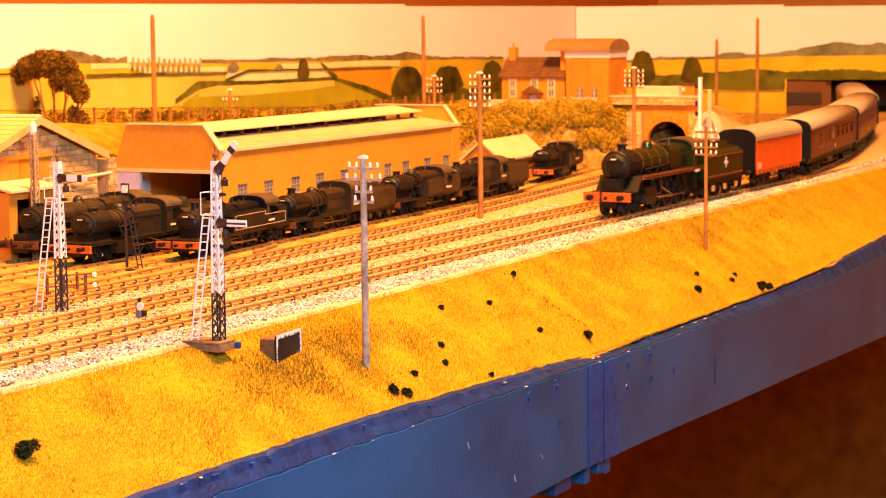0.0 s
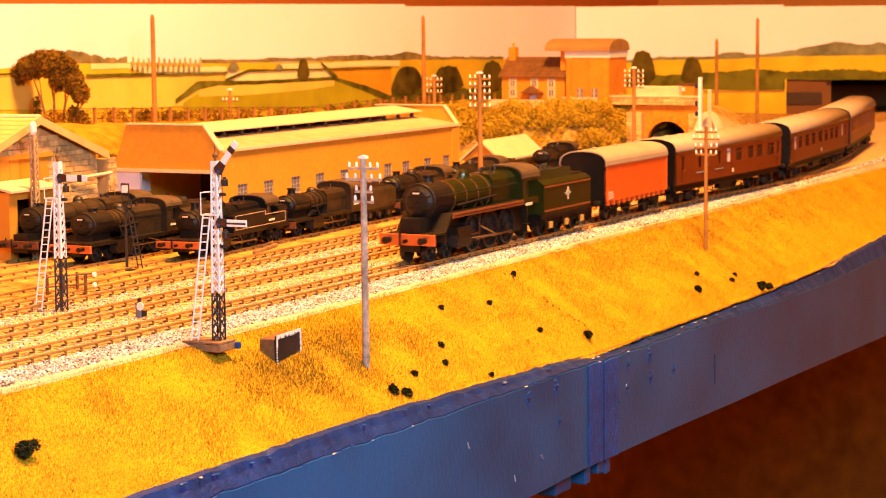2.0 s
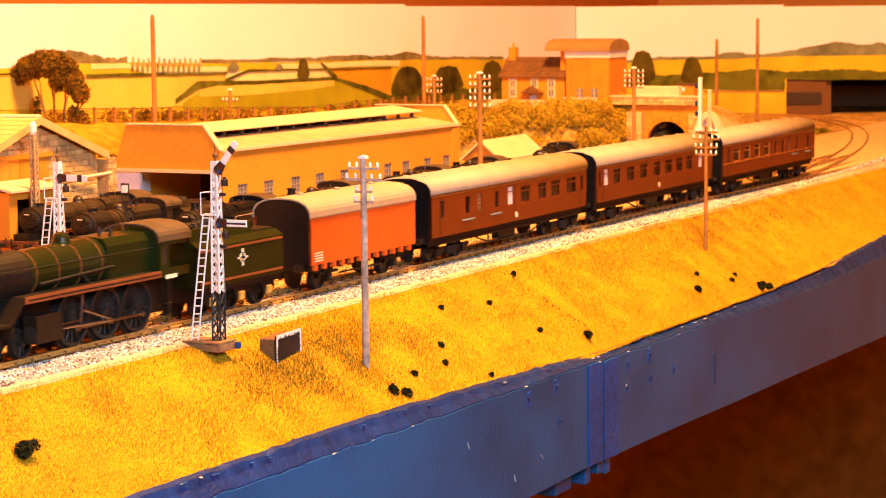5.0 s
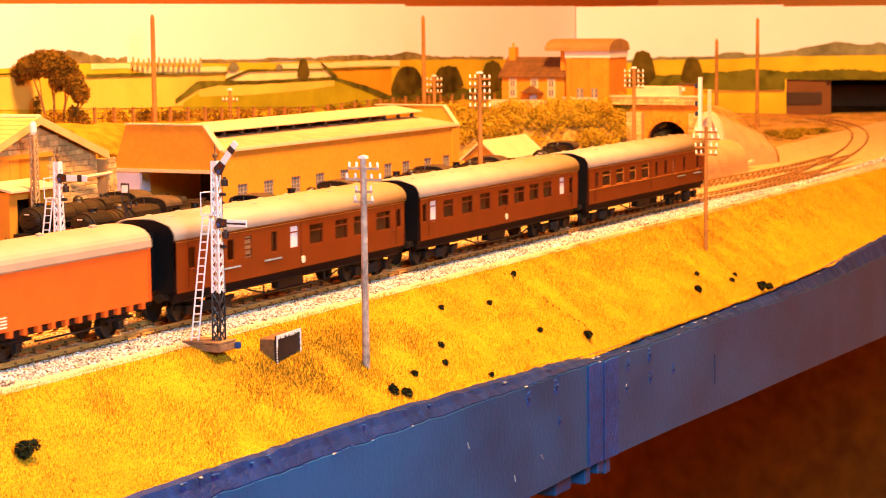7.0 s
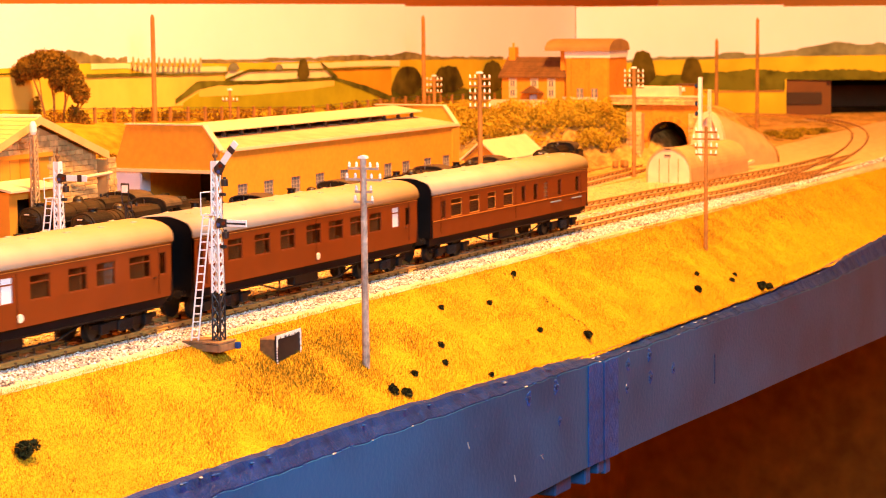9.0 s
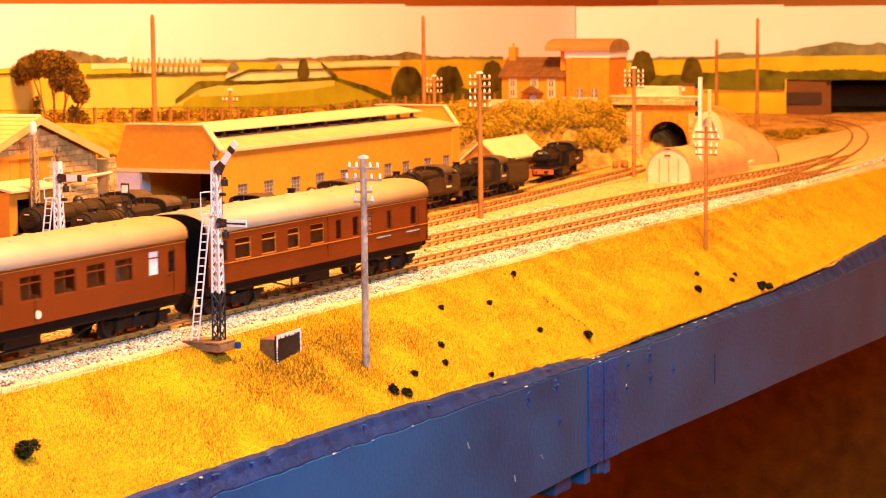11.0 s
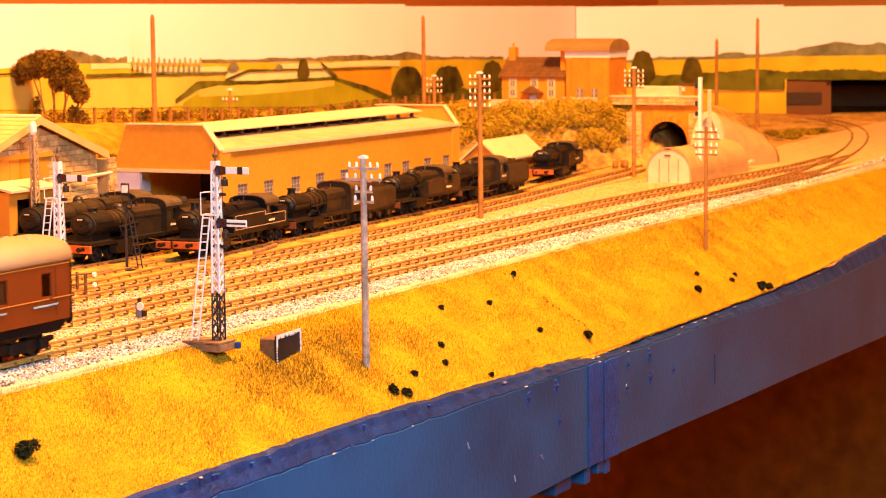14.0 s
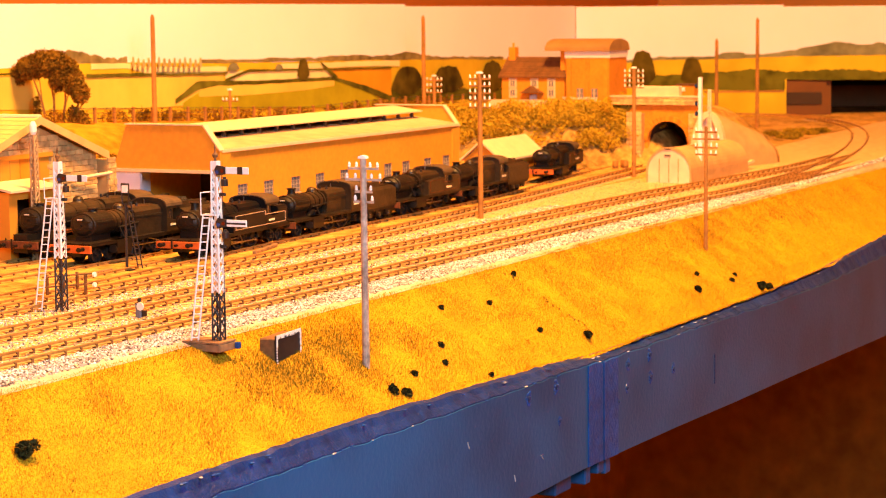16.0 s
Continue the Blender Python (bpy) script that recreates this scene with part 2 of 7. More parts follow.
M_CHAIR = mat("rail_chair", (0.20, 0.095, 0.028), 0.8, vary=0.3, scale=400)
M_STONE = mat("limestone_chips", (0.78, 0.74, 0.70), 0.9, vary=0.55, scale=700, second=(0.30, 0.25, 0.22), spec=0.2)
M_CESS = mat("sandy_cess", (0.62, 0.44, 0.30), 0.95, vary=0.2, scale=180, bump=0.6, spec=0.1)
M_YARD = mat("ash_yard", (0.70, 0.42, 0.11), 0.95, vary=0.5, scale=120, bump=0.7, bump_scale=500, spec=0.1)
M_FIELD = mat("field_flock", (0.64, 0.29, 0.02), 0.95, vary=0.35, scale=90, bump=0.8, spec=0.1)


def sleeper_mesh():
    bm = add_box(bmesh.new(), -.0015, .0015, -.0160, .0160, -.0048, -.0031)
    for s in (-1, 1):
        add_box(bm, -.0007, .0007, s * .0087 - .0012, s * .0087 + .0012, -.0031, -.0016, mi=1)
        add_box(bm, -.0006, .0006, s * .0087 + .0005, s * .0087 + .0013, -.0016, -.0009, mi=1)
        add_box(bm, -.0006, .0006, s * .0087 - .0013, s * .0087 - .0005, -.0016, -.0009, mi=1)
    me = mesh_from("sleeper", bm)
    me.materials.append(M_SLEEPER)
    me.materials.append(M_CHAIR)
    return me


SLEEPER = sleeper_mesh()


def track(name, line, label, x0=None, x1=None, spacing=.0116):
    """Two rails on sleepers with chairs; sleepers lie between x0 and x1."""
    t = thing(name, label, "railway track", kind="structure")
    for s in (1, -1):
        bm = bmesh.new()
        c = s * 0.0087
        h, f = .00045, .0010
        ribbon(line, [(c + f, -.0021), (c + f, -.0017), (c + .0002, -.0013), (c + .0002, -.0008), (c + h, -.0006), (c + h, 0), (c - h, 0), (c - h, -.0006), (c - .0002, -.0008), (c - .0002, -.0013), (c - f, -.0017), (c - f, -.0021)], bm)
        part("rail", bm, M_RAIL, t)
    if x0 is None:
        return t
    rnd = random.Random(name)
    d = 0.0
    for a, b in zip(line, line[1:]):
        seg = (b - a).length
        while d < seg:
            p = a.lerp(b, d / seg)
            if x0 <= p.x <= x1:
                o = new("sleeper", SLEEPER)
                o.parent = t
                o.matrix_basis = pose(p.x, p.y, p.z, 0, 0, math.degrees(math.atan2(b.y - a.y, b.x - a.x)) + rnd.uniform(-1, 1))
            d += spacing
        d -= seg
    return t


def edge_z(x):
    """Top of the fascia: cut by hand to the fall of the land."""
    z = float(np.interp(x, [.3, .65, .84, .96, 1.05, 1.11, 1.25, 1.42, 1.55, 1.75, 2.2], [-.037, -.0385, -.0405, -.0450, -.0482, -.0518, -.0535, -.0542, -.0530, -.0445, -.036]))
    return z + .0009 * noise.noise((x * 38, 1, 0)) + .0006 * noise.noise((x * 110, 4, 0))


def height(x, y):
    """The lie of the land: embankment in front, level formation, bank and plateau behind."""
    if y < 0.545:
        e = 0.533 - y
        z = -0.0075 - 0.66 * max(0.0, e) if e > 0 else -0.0075 + .0035 * (y - .533) / .012
        if y < .4790:
            lip = edge_z(x) + .0010
            if lip < z:
                f = min(1.0, (.4790 - y) / .0115)
                z += (lip + .66 * (.4675 - y) - z) * f * f * (3 - 2 * f)
        return z
    y0 = float(np.interp(x, [0.0, 1.6, 1.80, 1.95, 2.25, 2.38, 2.5, 2.62, 3.2], [.935, .935, .87, .72, .72, .775, .86, .99, 1.3]))
    w = float(np.interp(x, [0.0, 1.75, 1.9, 2.3], [.13, .10, .05, .08]))
    top = float(np.interp(x, [0.0, 1.4, 1.8, 2.0, 2.3, 2.6], [.062, .060, .044, .046, .040, .010]))
    f = min(1.0, max(0.0, (y - y0) / w))
    f = f * f * (3 - 2 * f)
    base = -0.0036 + (0.011 * min(1.0, max(0.0, (x - 1.8) / .75)) if y > 0 else 0)
    return base + (top - base) * f if f > 0 else base


def sheet(name, xs, ys, material, label, lift=0.0, rough=0.0, kind="structure", cat="ground"):
    bm = bmesh.new()
    g = []
    for x in xs:
        g.append([bm.verts.new((x, y, height(x, y) + lift + rough * noise.noise((x * 60, y * 60, 0)))) for y in ys])
    for i in range(len(xs) - 1):
        for j in range(len(ys) - 1):
            bm.faces.new((g[i][j], g[i + 1][j], g[i + 1][j + 1], g[i][j + 1]))
    return tagged(part(name, bm, material, smooth=True), label, cat, kind=kind)


def span(a, b, n):
    return [a + (b - a) * i / n for i in range(n + 1)]


sheet("ground", span(-.3, 3.2, 175), span(.4662, .5390, 40), M_GRASS, "dry straw-coloured grass embankment falling to the baseboard edge", rough=.0004)
sheet("cess", span(-.3, 3.2, 120), span(.5390, .553, 6), M_CESS, "pale sandy path between grass and ballast", lift=.0002, rough=.0005)
sheet("ballast_bed", span(-.3, 3.2, 160), span(.553, .702, 30), M_BALLAST, "pale tan ballast under the running lines", rough=.0003)
sheet("yard_ground", span(-.3, 3.2, 120), span(.702, .94, 30), M_YARD, "dusty ash and cinder yard between sidings", rough=.0004)
sheet("field_ground", span(-.3, 3.2, 120), span(.94, 1.45, 40), M_FIELD, "ochre flocked field rising to the backdrop", rough=.002)

track("main_track", MAIN, "near main line of brown rail on dusty sleepers", .55, 2.62)
track("second_track", SECOND, "second main line of brown rail on dusty sleepers", .6, 2.0)
track("loop_track", LOOP, "loop line of brown rail on dusty sleepers", .62, 1.95)
track("outer_track", OUTER, "outer line diverging towards the right-hand edge of the board", 1.66, 2.75)
track("shed_track", SHED_ROAD, "shed road half sunk in ash", .7, 2.0)
track("yard_track", YARD_ROAD, "yard road half sunk in ash", .7, 1.4)
track("back_track", BACK_ROAD, "back road half sunk in ash", .7, 1.4)


def chips(name, x0, x1, y0, y1, n, size, material, label, seed, z=None, dark=0.0):
    """Loose stones, each with its own shape, as one heap."""
    r = np.random.RandomState(seed)
    base = np.array([(1, 0, 0), (-1, 0, 0), (0, 1, 0), (0, -1, 0), (0, 0, 1), (0, 0, -1)], float)
    tri = np.array([(0, 2, 4), (2, 1, 4), (1, 3, 4), (3, 0, 4), (2, 0, 5), (1, 2, 5), (3, 1, 5), (0, 3, 5)])
    c = np.stack([r.uniform(x0, x1, n), r.uniform(y0, y1, n), np.zeros(n)], 1)
    c[:, 2] = [height(a, b) for a, b in c[:, :2]]
    s = r.uniform(size * .55, size, n)
    jit = r.uniform(.6, 1.25, (n, 6, 3))
    ang = r.uniform(0, math.tau, n)
    v = base[None] * jit * s[:, None, None]
    v[:, :, 2] *= .75
    v += r.uniform(-.25, .25, (n, 6, 3)) * s[:, None, None]
    ca, sa = np.cos(ang)[:, None], np.sin(ang)[:, None]
    vx = v[:, :, 0] * ca - v[:, :, 1] * sa
    vy = v[:, :, 0] * sa + v[:, :, 1] * ca
    v[:, :, 0], v[:, :, 1] = vx, vy
    v += c[:, None] + np.array([0, 0, size * .25])
    f = (tri[None] + (np.arange(n) * 6)[:, None, None]).reshape(-1, 3)
    me = bpy.data.meshes.new(name)
    me.from_pydata(v.reshape(-1, 3).tolist(), [], f.tolist())
    me.materials.append(material)
    return tagged(new(name, me), label, "ballast", kind="stuff")


def island_tint(m, lo, hi):
    """Vary brightness from piece to piece of a joined heap."""
    nt = m.node_tree
    b = nt.nodes["Principled BSDF"]
    src = b.inputs["Base Color"].links[0].from_socket
    g = nt.nodes.new("ShaderNodeNewGeometry")
    mr = nt.nodes.new("ShaderNodeMapRange")
    mr.inputs[3].default_value, mr.inputs[4].default_value = lo, hi
    hsv = nt.nodes.new("ShaderNodeHueSaturation")
    nt.links.new(g.outputs["Random Per Island"], mr.inputs[0])
    nt.links.new(mr.outputs[0], hsv.inputs["Value"])
    nt.links.new(src, hsv.inputs["Color"])
    nt.links.new(hsv.outputs[0], b.inputs["Base Color"])


island_tint(M_STONE, .10, 1.25)
M_TANSTONE = mat("tan_chips", (0.76, 0.53, 0.25), 0.9, vary=0.2, scale=600, spec=0.2)
island_tint(M_TANSTONE, .6, 1.1)
chips("ballast_shoulder", .55, 1.75, .5445, .5670, 24000, .0011, M_STONE, "white and grey limestone ballast shoulder beside the main line", 1)
chips("ballast_shoulder", 1.75, 2.3, .545, .556, 2500, .0012, M_STONE, "white and grey limestone ballast shoulder along the curve", 2)
chips("ballast_fill", .55, 1.9, .5665, .70, 17000, .0008, M_TANSTONE, "fine tan ballast between the running lines", 3)
chips("ballast_fill", .55, 1.5, .640, .668, 5000, .0010, M_STONE, "grey speckled ballast between the running lines and loop", 4)
chips("ballast_fill", .55, 1.6, .588, .615, 4500, .0009, M_STONE, "pale speckled ballast between the main lines", 14)
chips("ballast_fill", .55, 1.6, .570, .583, 2500, .0008, M_STONE, "pale speckled ballast between the rails", 15)


def grass(name, n, seed, x0, x1, y0, y1, lo, hi, material, label, soft=False):
    """Upright fibres, one blade each, leaning at random; soft: a patch that thins out."""
    r = np.random.RandomState(seed)
    x, y = r.uniform(x0, x1, n), r.uniform(y0, y1, n)
    if soft:
        x = ((x0 + x1) / 2 + r.normal(size=n) * (x1 - x0) * .27)
        y = ((y0 + y1) / 2 + r.normal(size=n) * (y1 - y0) * .30).clip(.468, .5405)
    z = np.array([height(a, b) for a, b in zip(x, y)]) - .0004
    h = r.uniform(lo, hi, n) * (.7 + .6 * np.array([noise.noise((a * 45, b * 45, 3)) + .5 for a, b in zip(x, y)]).clip(0, 1))
    a = r.uniform(0, math.tau, n)
    w = r.uniform(.00010, .0002, n)
    lean = r.uniform(.1, .75, n)
    b = r.uniform(0, math.tau, n)
    p0 = np.stack([x - w * np.cos(a), y - w * np.sin(a), z], 1)
    p1 = np.stack([x + w * np.cos(a), y + w * np.sin(a), z], 1)
    p2 = np.stack([x + h * lean * np.cos(b), y + h * lean * np.sin(b), z + h], 1)
    v = np.stack([p0, p1, p2], 1).reshape(-1, 3)
    me = bpy.data.meshes.new(name)
    me.from_pydata(v.tolist(), [], np.arange(n * 3).reshape(-1, 3).tolist())
    me.materials.append(material)
    return tagged(new(name, me), label, "grass", kind="stuff")


M_BLADE = mat("straw_fibre", (0.66, 0.36, 0.012), 0.9, vary=0.3, scale=40, second=(0.58, 0.31, 0.012), spec=0.1)
island_tint(M_BLADE, .38, 1.2)
M_OLIVE = mat("olive_fibre", (0.24, 0.20, 0.02), 0.9, vary=0.35, scale=60, spec=0.1)
island_tint(M_OLIVE, .5, 1.2)
grass("grass", 190000, 5, .56, 1.5, .4660, .5415, .0009, .0020, M_BLADE, "short dry straw-coloured static grass")
grass("grass", 45000, 6, 1.5, 2.4, .4660, .540, .0010, .0024, M_BLADE, "short dry straw-coloured static grass")
grass("grass", 15000, 7, .78, .96, .492, .531, .0012, .0026, M_OLIVE, "patch of olive-green static grass", soft=True)
grass("grass", 2500, 8, .60, .80, .485, .530, .0010, .0022, M_OLIVE, "thin olive-green static grass", soft=True)

grass("grass", 9000, 9, .58, 1.9, .470, .538, .0008, .0018, M_OLIVE, "sparse olive and brown flecks in the dry grass")
grass("grass", 20000, 10, 1.15, 1.95, .505, .545, .0012, .0024, M_OLIVE, "olive-green patch of static grass below the line", soft=True)

# ---- baseboard front ----
M_BLUERAW = mat("scuffed_blue_paint", (0.008, 0.10, 0.46), 0.35, vary=0.35, scale=150, bump=0.35, bump_scale=600)
# lip's blue is darkened to offset the lamp light falling on it from above
M_LIP = mat("lip_blue_darkened", (0.004, 0.036, 0.20), 0.35, vary=0.4, scale=150, bump=0.35, bump_scale=600)
M_CHIP = mat("bare_chipped_edge", (0.75, 0.72, 0.70), 0.7, vary=0.3, scale=300)
M_SCREW = mat("painted_screw", (0.05, 0.10, 0.30), 0.35, 0.6, vary=0.3, scale=400)


def bottom_z(x):
    """Underside of the fascia."""
    return float(np.interp(x, [.2, 1.010, 1.092, 1.135, 1.229, 1.338, 1.463, 1.725, 2.6], [-.091, -0.1123, -0.1115, -0.1125, -0.1143, -0.1172, -0.1197, -0.1262, -.125]))


def chamfer(x):
    """How far the sloping lip falls below the top edge."""
    return float(np.interp(x, [.3, .85, 1.0, 1.10, 1.25, 1.45, 1.7], [.0085, .0080, .0050, .0022, .0022, .0060, .0110])) + .0008 * noise.noise((x * 60, 7, 0))


def fascia_panel(x0, x1, parent, material, name, y0=.4605, y1=.4680, lip=False):
    """A length of the board's front, or the sloping lip on top of it."""
    bm = bmesh.new()
    n = max(8, int((x1 - x0) / .003))
    rows = []
    for i in range(n + 1):
        x = x0 + (x1 - x0) * i / n
        zt, zb = edge_z(x), bottom_z(x)
        c = chamfer(x)
        if lip:
            w = .0007 * noise.noise((x * 90, 2, 0))
            prof = ((x, y1 + .002, zt - c - .001), (x, y0 + .0003, zt - c), (x, y0 + .0004, zt - c + .0006), (x, (y0 + y1) / 2 + w, zt - c * .45), (x, y1 - .0016, zt - .0002 + w), (x, y1 + .002, zt + .0006))
        else:
            prof = ((x, y1, zb), (x, y0, zb), (x, y0, zt - c - .0004), (x, y0 + .0006, zt - c), (x, y1, zt - c))
        rows.append([bm.verts.new(q) for q in prof])
    k_ = len(rows[0])
    for A, B in zip(rows, rows[1:]):
        for k in range(k_):
            bm.faces.new((A[k], A[(k + 1) % k_], B[(k + 1) % k_], B[k]))
    bm.faces.new(rows[0][::-1])
    bm.faces.new(rows[-1])
    bmesh.ops.recalc_face_normals(bm, faces=bm.faces)
    return part(name, bm, material, parent)


fascia = thing("fascia", "blue painted plywood baseboard front with joint and screws", "baseboard", kind="structure")
fascia_panel(.2, 1.1045, fascia, M_BLUE, "panel")
fascia_panel(1.1065, 2.6, fascia, M_BLUE, "panel")
fascia_panel(1.084, 1.1044, fascia, M_BLUERAW, "cover_strip", y0=.4597, y1=.4604)
fascia_panel(1.1068, 1.128, fascia, M_BLUERAW, "cover_strip", y0=.4597, y1=.4604)
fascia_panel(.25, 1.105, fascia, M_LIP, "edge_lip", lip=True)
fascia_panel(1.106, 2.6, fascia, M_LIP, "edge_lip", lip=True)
part("saw_cut", box(1.2970, 1.2982, .4600, .4606, -.098, -.078), M_SCREW, fascia)
for sx, sz, sr in ((1.0033, -0.0584, 1.5), (1.0398, -0.0580, 1.6), (1.0442, -0.0776, 1.0), (1.1450, -0.0619, 1.4), (1.1799, -0.0610, 1.5), (1.1432, -0.0756, 1.2), (1.1818, -0.0749, 1.5), (1.1299, -0.0818, 0.8), (1.2206, -0.0761, 1.3)):
    part("screw", lathe([(.0010 * sr, 0), (.0010 * sr, .0004), (.0007 * sr, .0007), (.0003 * sr, .0003)], (0, 0, 0), "Y", 12), M_SCREW, fascia, m=pose(sx, .4603, sz, 0, 0, 180))
    bm = bmesh.new()
    for k in range(9):
        a = k * math.tau / 9 + sx * 90
        q = .0021 * sr * (1 + .25 * math.sin(k * 2.1))
        bmesh.ops.create_icosphere(bm, subdivisions=1, radius=.0007 * sr, matrix=pose(sx + q * .75 * math.cos(a), .4604, sz + q * math.sin(a)) @ Matrix.Diagonal((1, .35, 1, 1)))
    part("filler_ring", bm, M_BLUERAW, fascia, "raised blue paint round the screw")
rc = random.Random(8)
for i in range(70):
    x = rc.uniform(.62, 1.55)
    z = edge_z(x) - chamfer(x) * rc.choice((0.0, .15, 1.0, 1.0))
    y = .4602 if z < edge_z(x) - chamfer(x) * .9 else .4640
    part("paint_chip", box(x, x + rc.uniform(.0006, .0040), y, y + .0012, z - .0002, z + rc.uniform(.00005, .0002)), rc.choice((M_CHIP, M_BLUERAW, M_BLUERAW)), fascia)
for x, z, a in ((.985, -.098, 75), (.93, -.070, 65), (1.02, -.0935, 40)):
    part("scratch", box(-.0020, .0020, -.0003, .0003, -.00007, .00007), M_CHIP, fascia, m=pose(x, .4603, z, 0, a, 0))
joint = thing("trestle_bracket", "blue painted timber brackets under the baseboard joint", "bracket", kind="structure")
for x, w, h, y in ((1.040, .018, .006, .470), (1.060, .022, .013, .470), (1.093, .008, .013, .466), (1.112, .009, .010, .466), (1.123, .008, .012, .466)):
    part("timber", box(x, x + w, y, y + .03, bottom_z(x) - h, bottom_z(x) + .004, .0008), M_BLUE, joint)
tagged(part("baseboard", box(-.3, 3.2, .4682, 1.5, -.064, -.058), M_BROWN), "wooden baseboard under the scenery", "baseboard", kind="structure")
M_DARKFLOOR = mat("dark_brown_carpet", (0.50, 0.225, 0.014), 0.95, vary=0.3, scale=30)
M_WALL = mat("orange_tinted_wall_paint", (0.66, 0.22, 0.03), 0.8, vary=0.08, scale=12)
# colour of the unseen room shell, chosen for the bounce light it gives
M_ROOM = mat("room_bounce_paint", (0.66, 0.33, 0.08), 0.85, vary=0.1, scale=12)
tagged(part("floor", box(-2, 6, -2, 4, -1.02, -1.0), M_DARKFLOOR), "dark brown carpeted room floor", "floor", kind="structure")
tagged(part("wall_back", box(-2, 6, 1.62, 1.68, -1.0, 1.6), M_WALL), "warm plastered room wall behind the backdrop", "wall", kind="structure")
# end walls, front wall and ceiling are added out of view to shape the bounce
tagged(part("wall_right", box(4.2, 4.26, -2, 1.62, -1.0, 1.6), M_ROOM), "unseen added end wall tinted for warm bounce", "wall", kind="structure")
tagged(part("wall_left", box(-2.06, -2.0, -2, 1.62, -1.0, 1.6), M_ROOM), "unseen added end wall tinted for warm bounce", "wall", kind="structure")
tagged(part("wall_front", box(-2, 4.2, -2.06, -2.0, -1.0, 1.6), M_ROOM), "unseen added wall behind the viewer tinted for warm bounce", "wall", kind="structure")
tagged(part("ceiling", box(-2, 4.2, -2, 1.62, 1.6, 1.65), M_ROOM), "unseen added ceiling tinted for warm bounce", "ceiling", kind="structure")
# panel added to hide the lamp-lit wall, so the space below stays dark
tagged(part("under_panel", box(-.3, 3.2, 1.29, 1.30, -1.0, -.0555), M_DARKFLOOR), "dark brown panel added before the lit wall under the board", "panel", kind="structure")
tagged(part("end_panel", box(3.2, 3.22, .4, 1.5, -1.0, -.0555), M_DARKFLOOR), "dark brown panel closing the end of the board", "panel", kind="structure")
tagged(part("stretcher", box(2.35, 3.19, 1.265, 1.2895, -.20, -.056), M_BROWN), "brown timber stretcher under the board", "stretcher", kind="structure")

# ---- painted backdrop ----
M_SKY = mat("pale_painted_sky", (0.86, 0.865, 0.96), 0.9, vary=0.06, scale=7, spec=0.1)
M_PFIELD = mat("painted_yellow_field", (0.70, 0.52, 0.03), 0.9, vary=0.2, scale=25, spec=0.1)
M_PMID = mat("painted_straw_field", (0.76, 0.60, 0.10), 0.9, vary=0.22, scale=18, spec=0.1)
M_PWOOD = mat("painted_far_woods", (0.30, 0.25, 0.10), 0.9, vary=0.4, scale=90, spec=0.1)
M_PFAINT = mat("painted_faint_poplars", (0.42, 0.37, 0.18), 0.9, vary=0.25, scale=90, spec=0.1)
M_PPALE = mat("painted_pale_field", (0.80, 0.76, 0.36), 0.9, vary=0.12, scale=25, spec=0.1)
M_PGREEN = mat("painted_green_field", (0.42, 0.40, 0.015), 0.9, vary=0.25, scale=30, spec=0.1)
M_POCHRE = mat("painted_ochre_field", (0.70, 0.36, 0.02), 0.9, vary=0.18, scale=25, spec=0.1)
M_PHEDGE = mat("painted_hedge", (0.15, 0.15, 0.015), 0.9, vary=0.5, scale=60, spec=0.1)
M_PTREE = mat("painted_tree", (0.13, 0.10, 0.012), 0.9, vary=0.5, scale=50, spec=0.1)
M_PBLUE = mat("painted_blue_distance", (0.26, 0.27, 0.15), 0.9, vary=0.4, scale=60, spec=0.1)
backdrop = thing("backdrop", "painted country backdrop of fields, hedges and pale sky", "backdrop", kind="structure")
B1, B3A, B3B = 1.12, Vector((2.6, 1.12, 0)), Vector((2.86, 0.62, 0))
part("sky_sheet", box(.6, 2.112, B1, B1 + .003, -.01, .1590), M_SKY, backdrop)
part("sky_sheet", box(2.114, 2.6, B1 + .001, B1 + .004, -.01, .1565), M_SKY, backdrop)
d3 = (B3B - B3A).normalized()
SIDE = Matrix.Translation(B3A) @ Matrix.Rotation(math.atan2(d3.y, d3.x), 4, "Z")
part("sky_sheet", box(0, .278, 0, .003, -.02, .1555), M_SKY, backdrop, m=SIDE)
part("sky_sheet", box(.278, .75, 0, .003, .056, .1530), M_SKY, backdrop, m=SIDE)
LAYER = [0]


def painted(name, s0, s1, lo, hi, material, side=False, wob=.0012, n=60, clump=0.0):
    """A brushed patch of paint: lo and hi give its lower and upper edge between the ends."""
    LAYER[0] += 1
    y = -.00012 * LAYER[0] - .0002
    bm = bmesh.new()
    rows = []
    for i in range(n + 1):
        f = i / n
        s = s0 + (s1 - s0) * f
        a = float(np.interp(f, span(0, 1, len(lo) - 1), lo)) + wob * noise.noise((s * 40, LAYER[0] * 3.1, 0))
        b = float(np.interp(f, span(0, 1, len(hi) - 1), hi)) + wob * noise.noise((s * 70, LAYER[0] * 5.7, 9))
        if clump:
            b += clump * (abs(math.sin(s * 150 + LAYER[0])) ** .6 + .7 * abs(math.sin(s * 331)) ** .6 - .8)
        rows.append((bm.verts.new((s, y, a)), bm.verts.new((s, y, max(b, a + .0002)))))
    for A, B in zip(rows, rows[1:]):
        bm.faces.new((A[0], B[0], B[1], A[1]))
    return part(name, bm, material, backdrop, m=SIDE if side else pose(0, B1, 0))


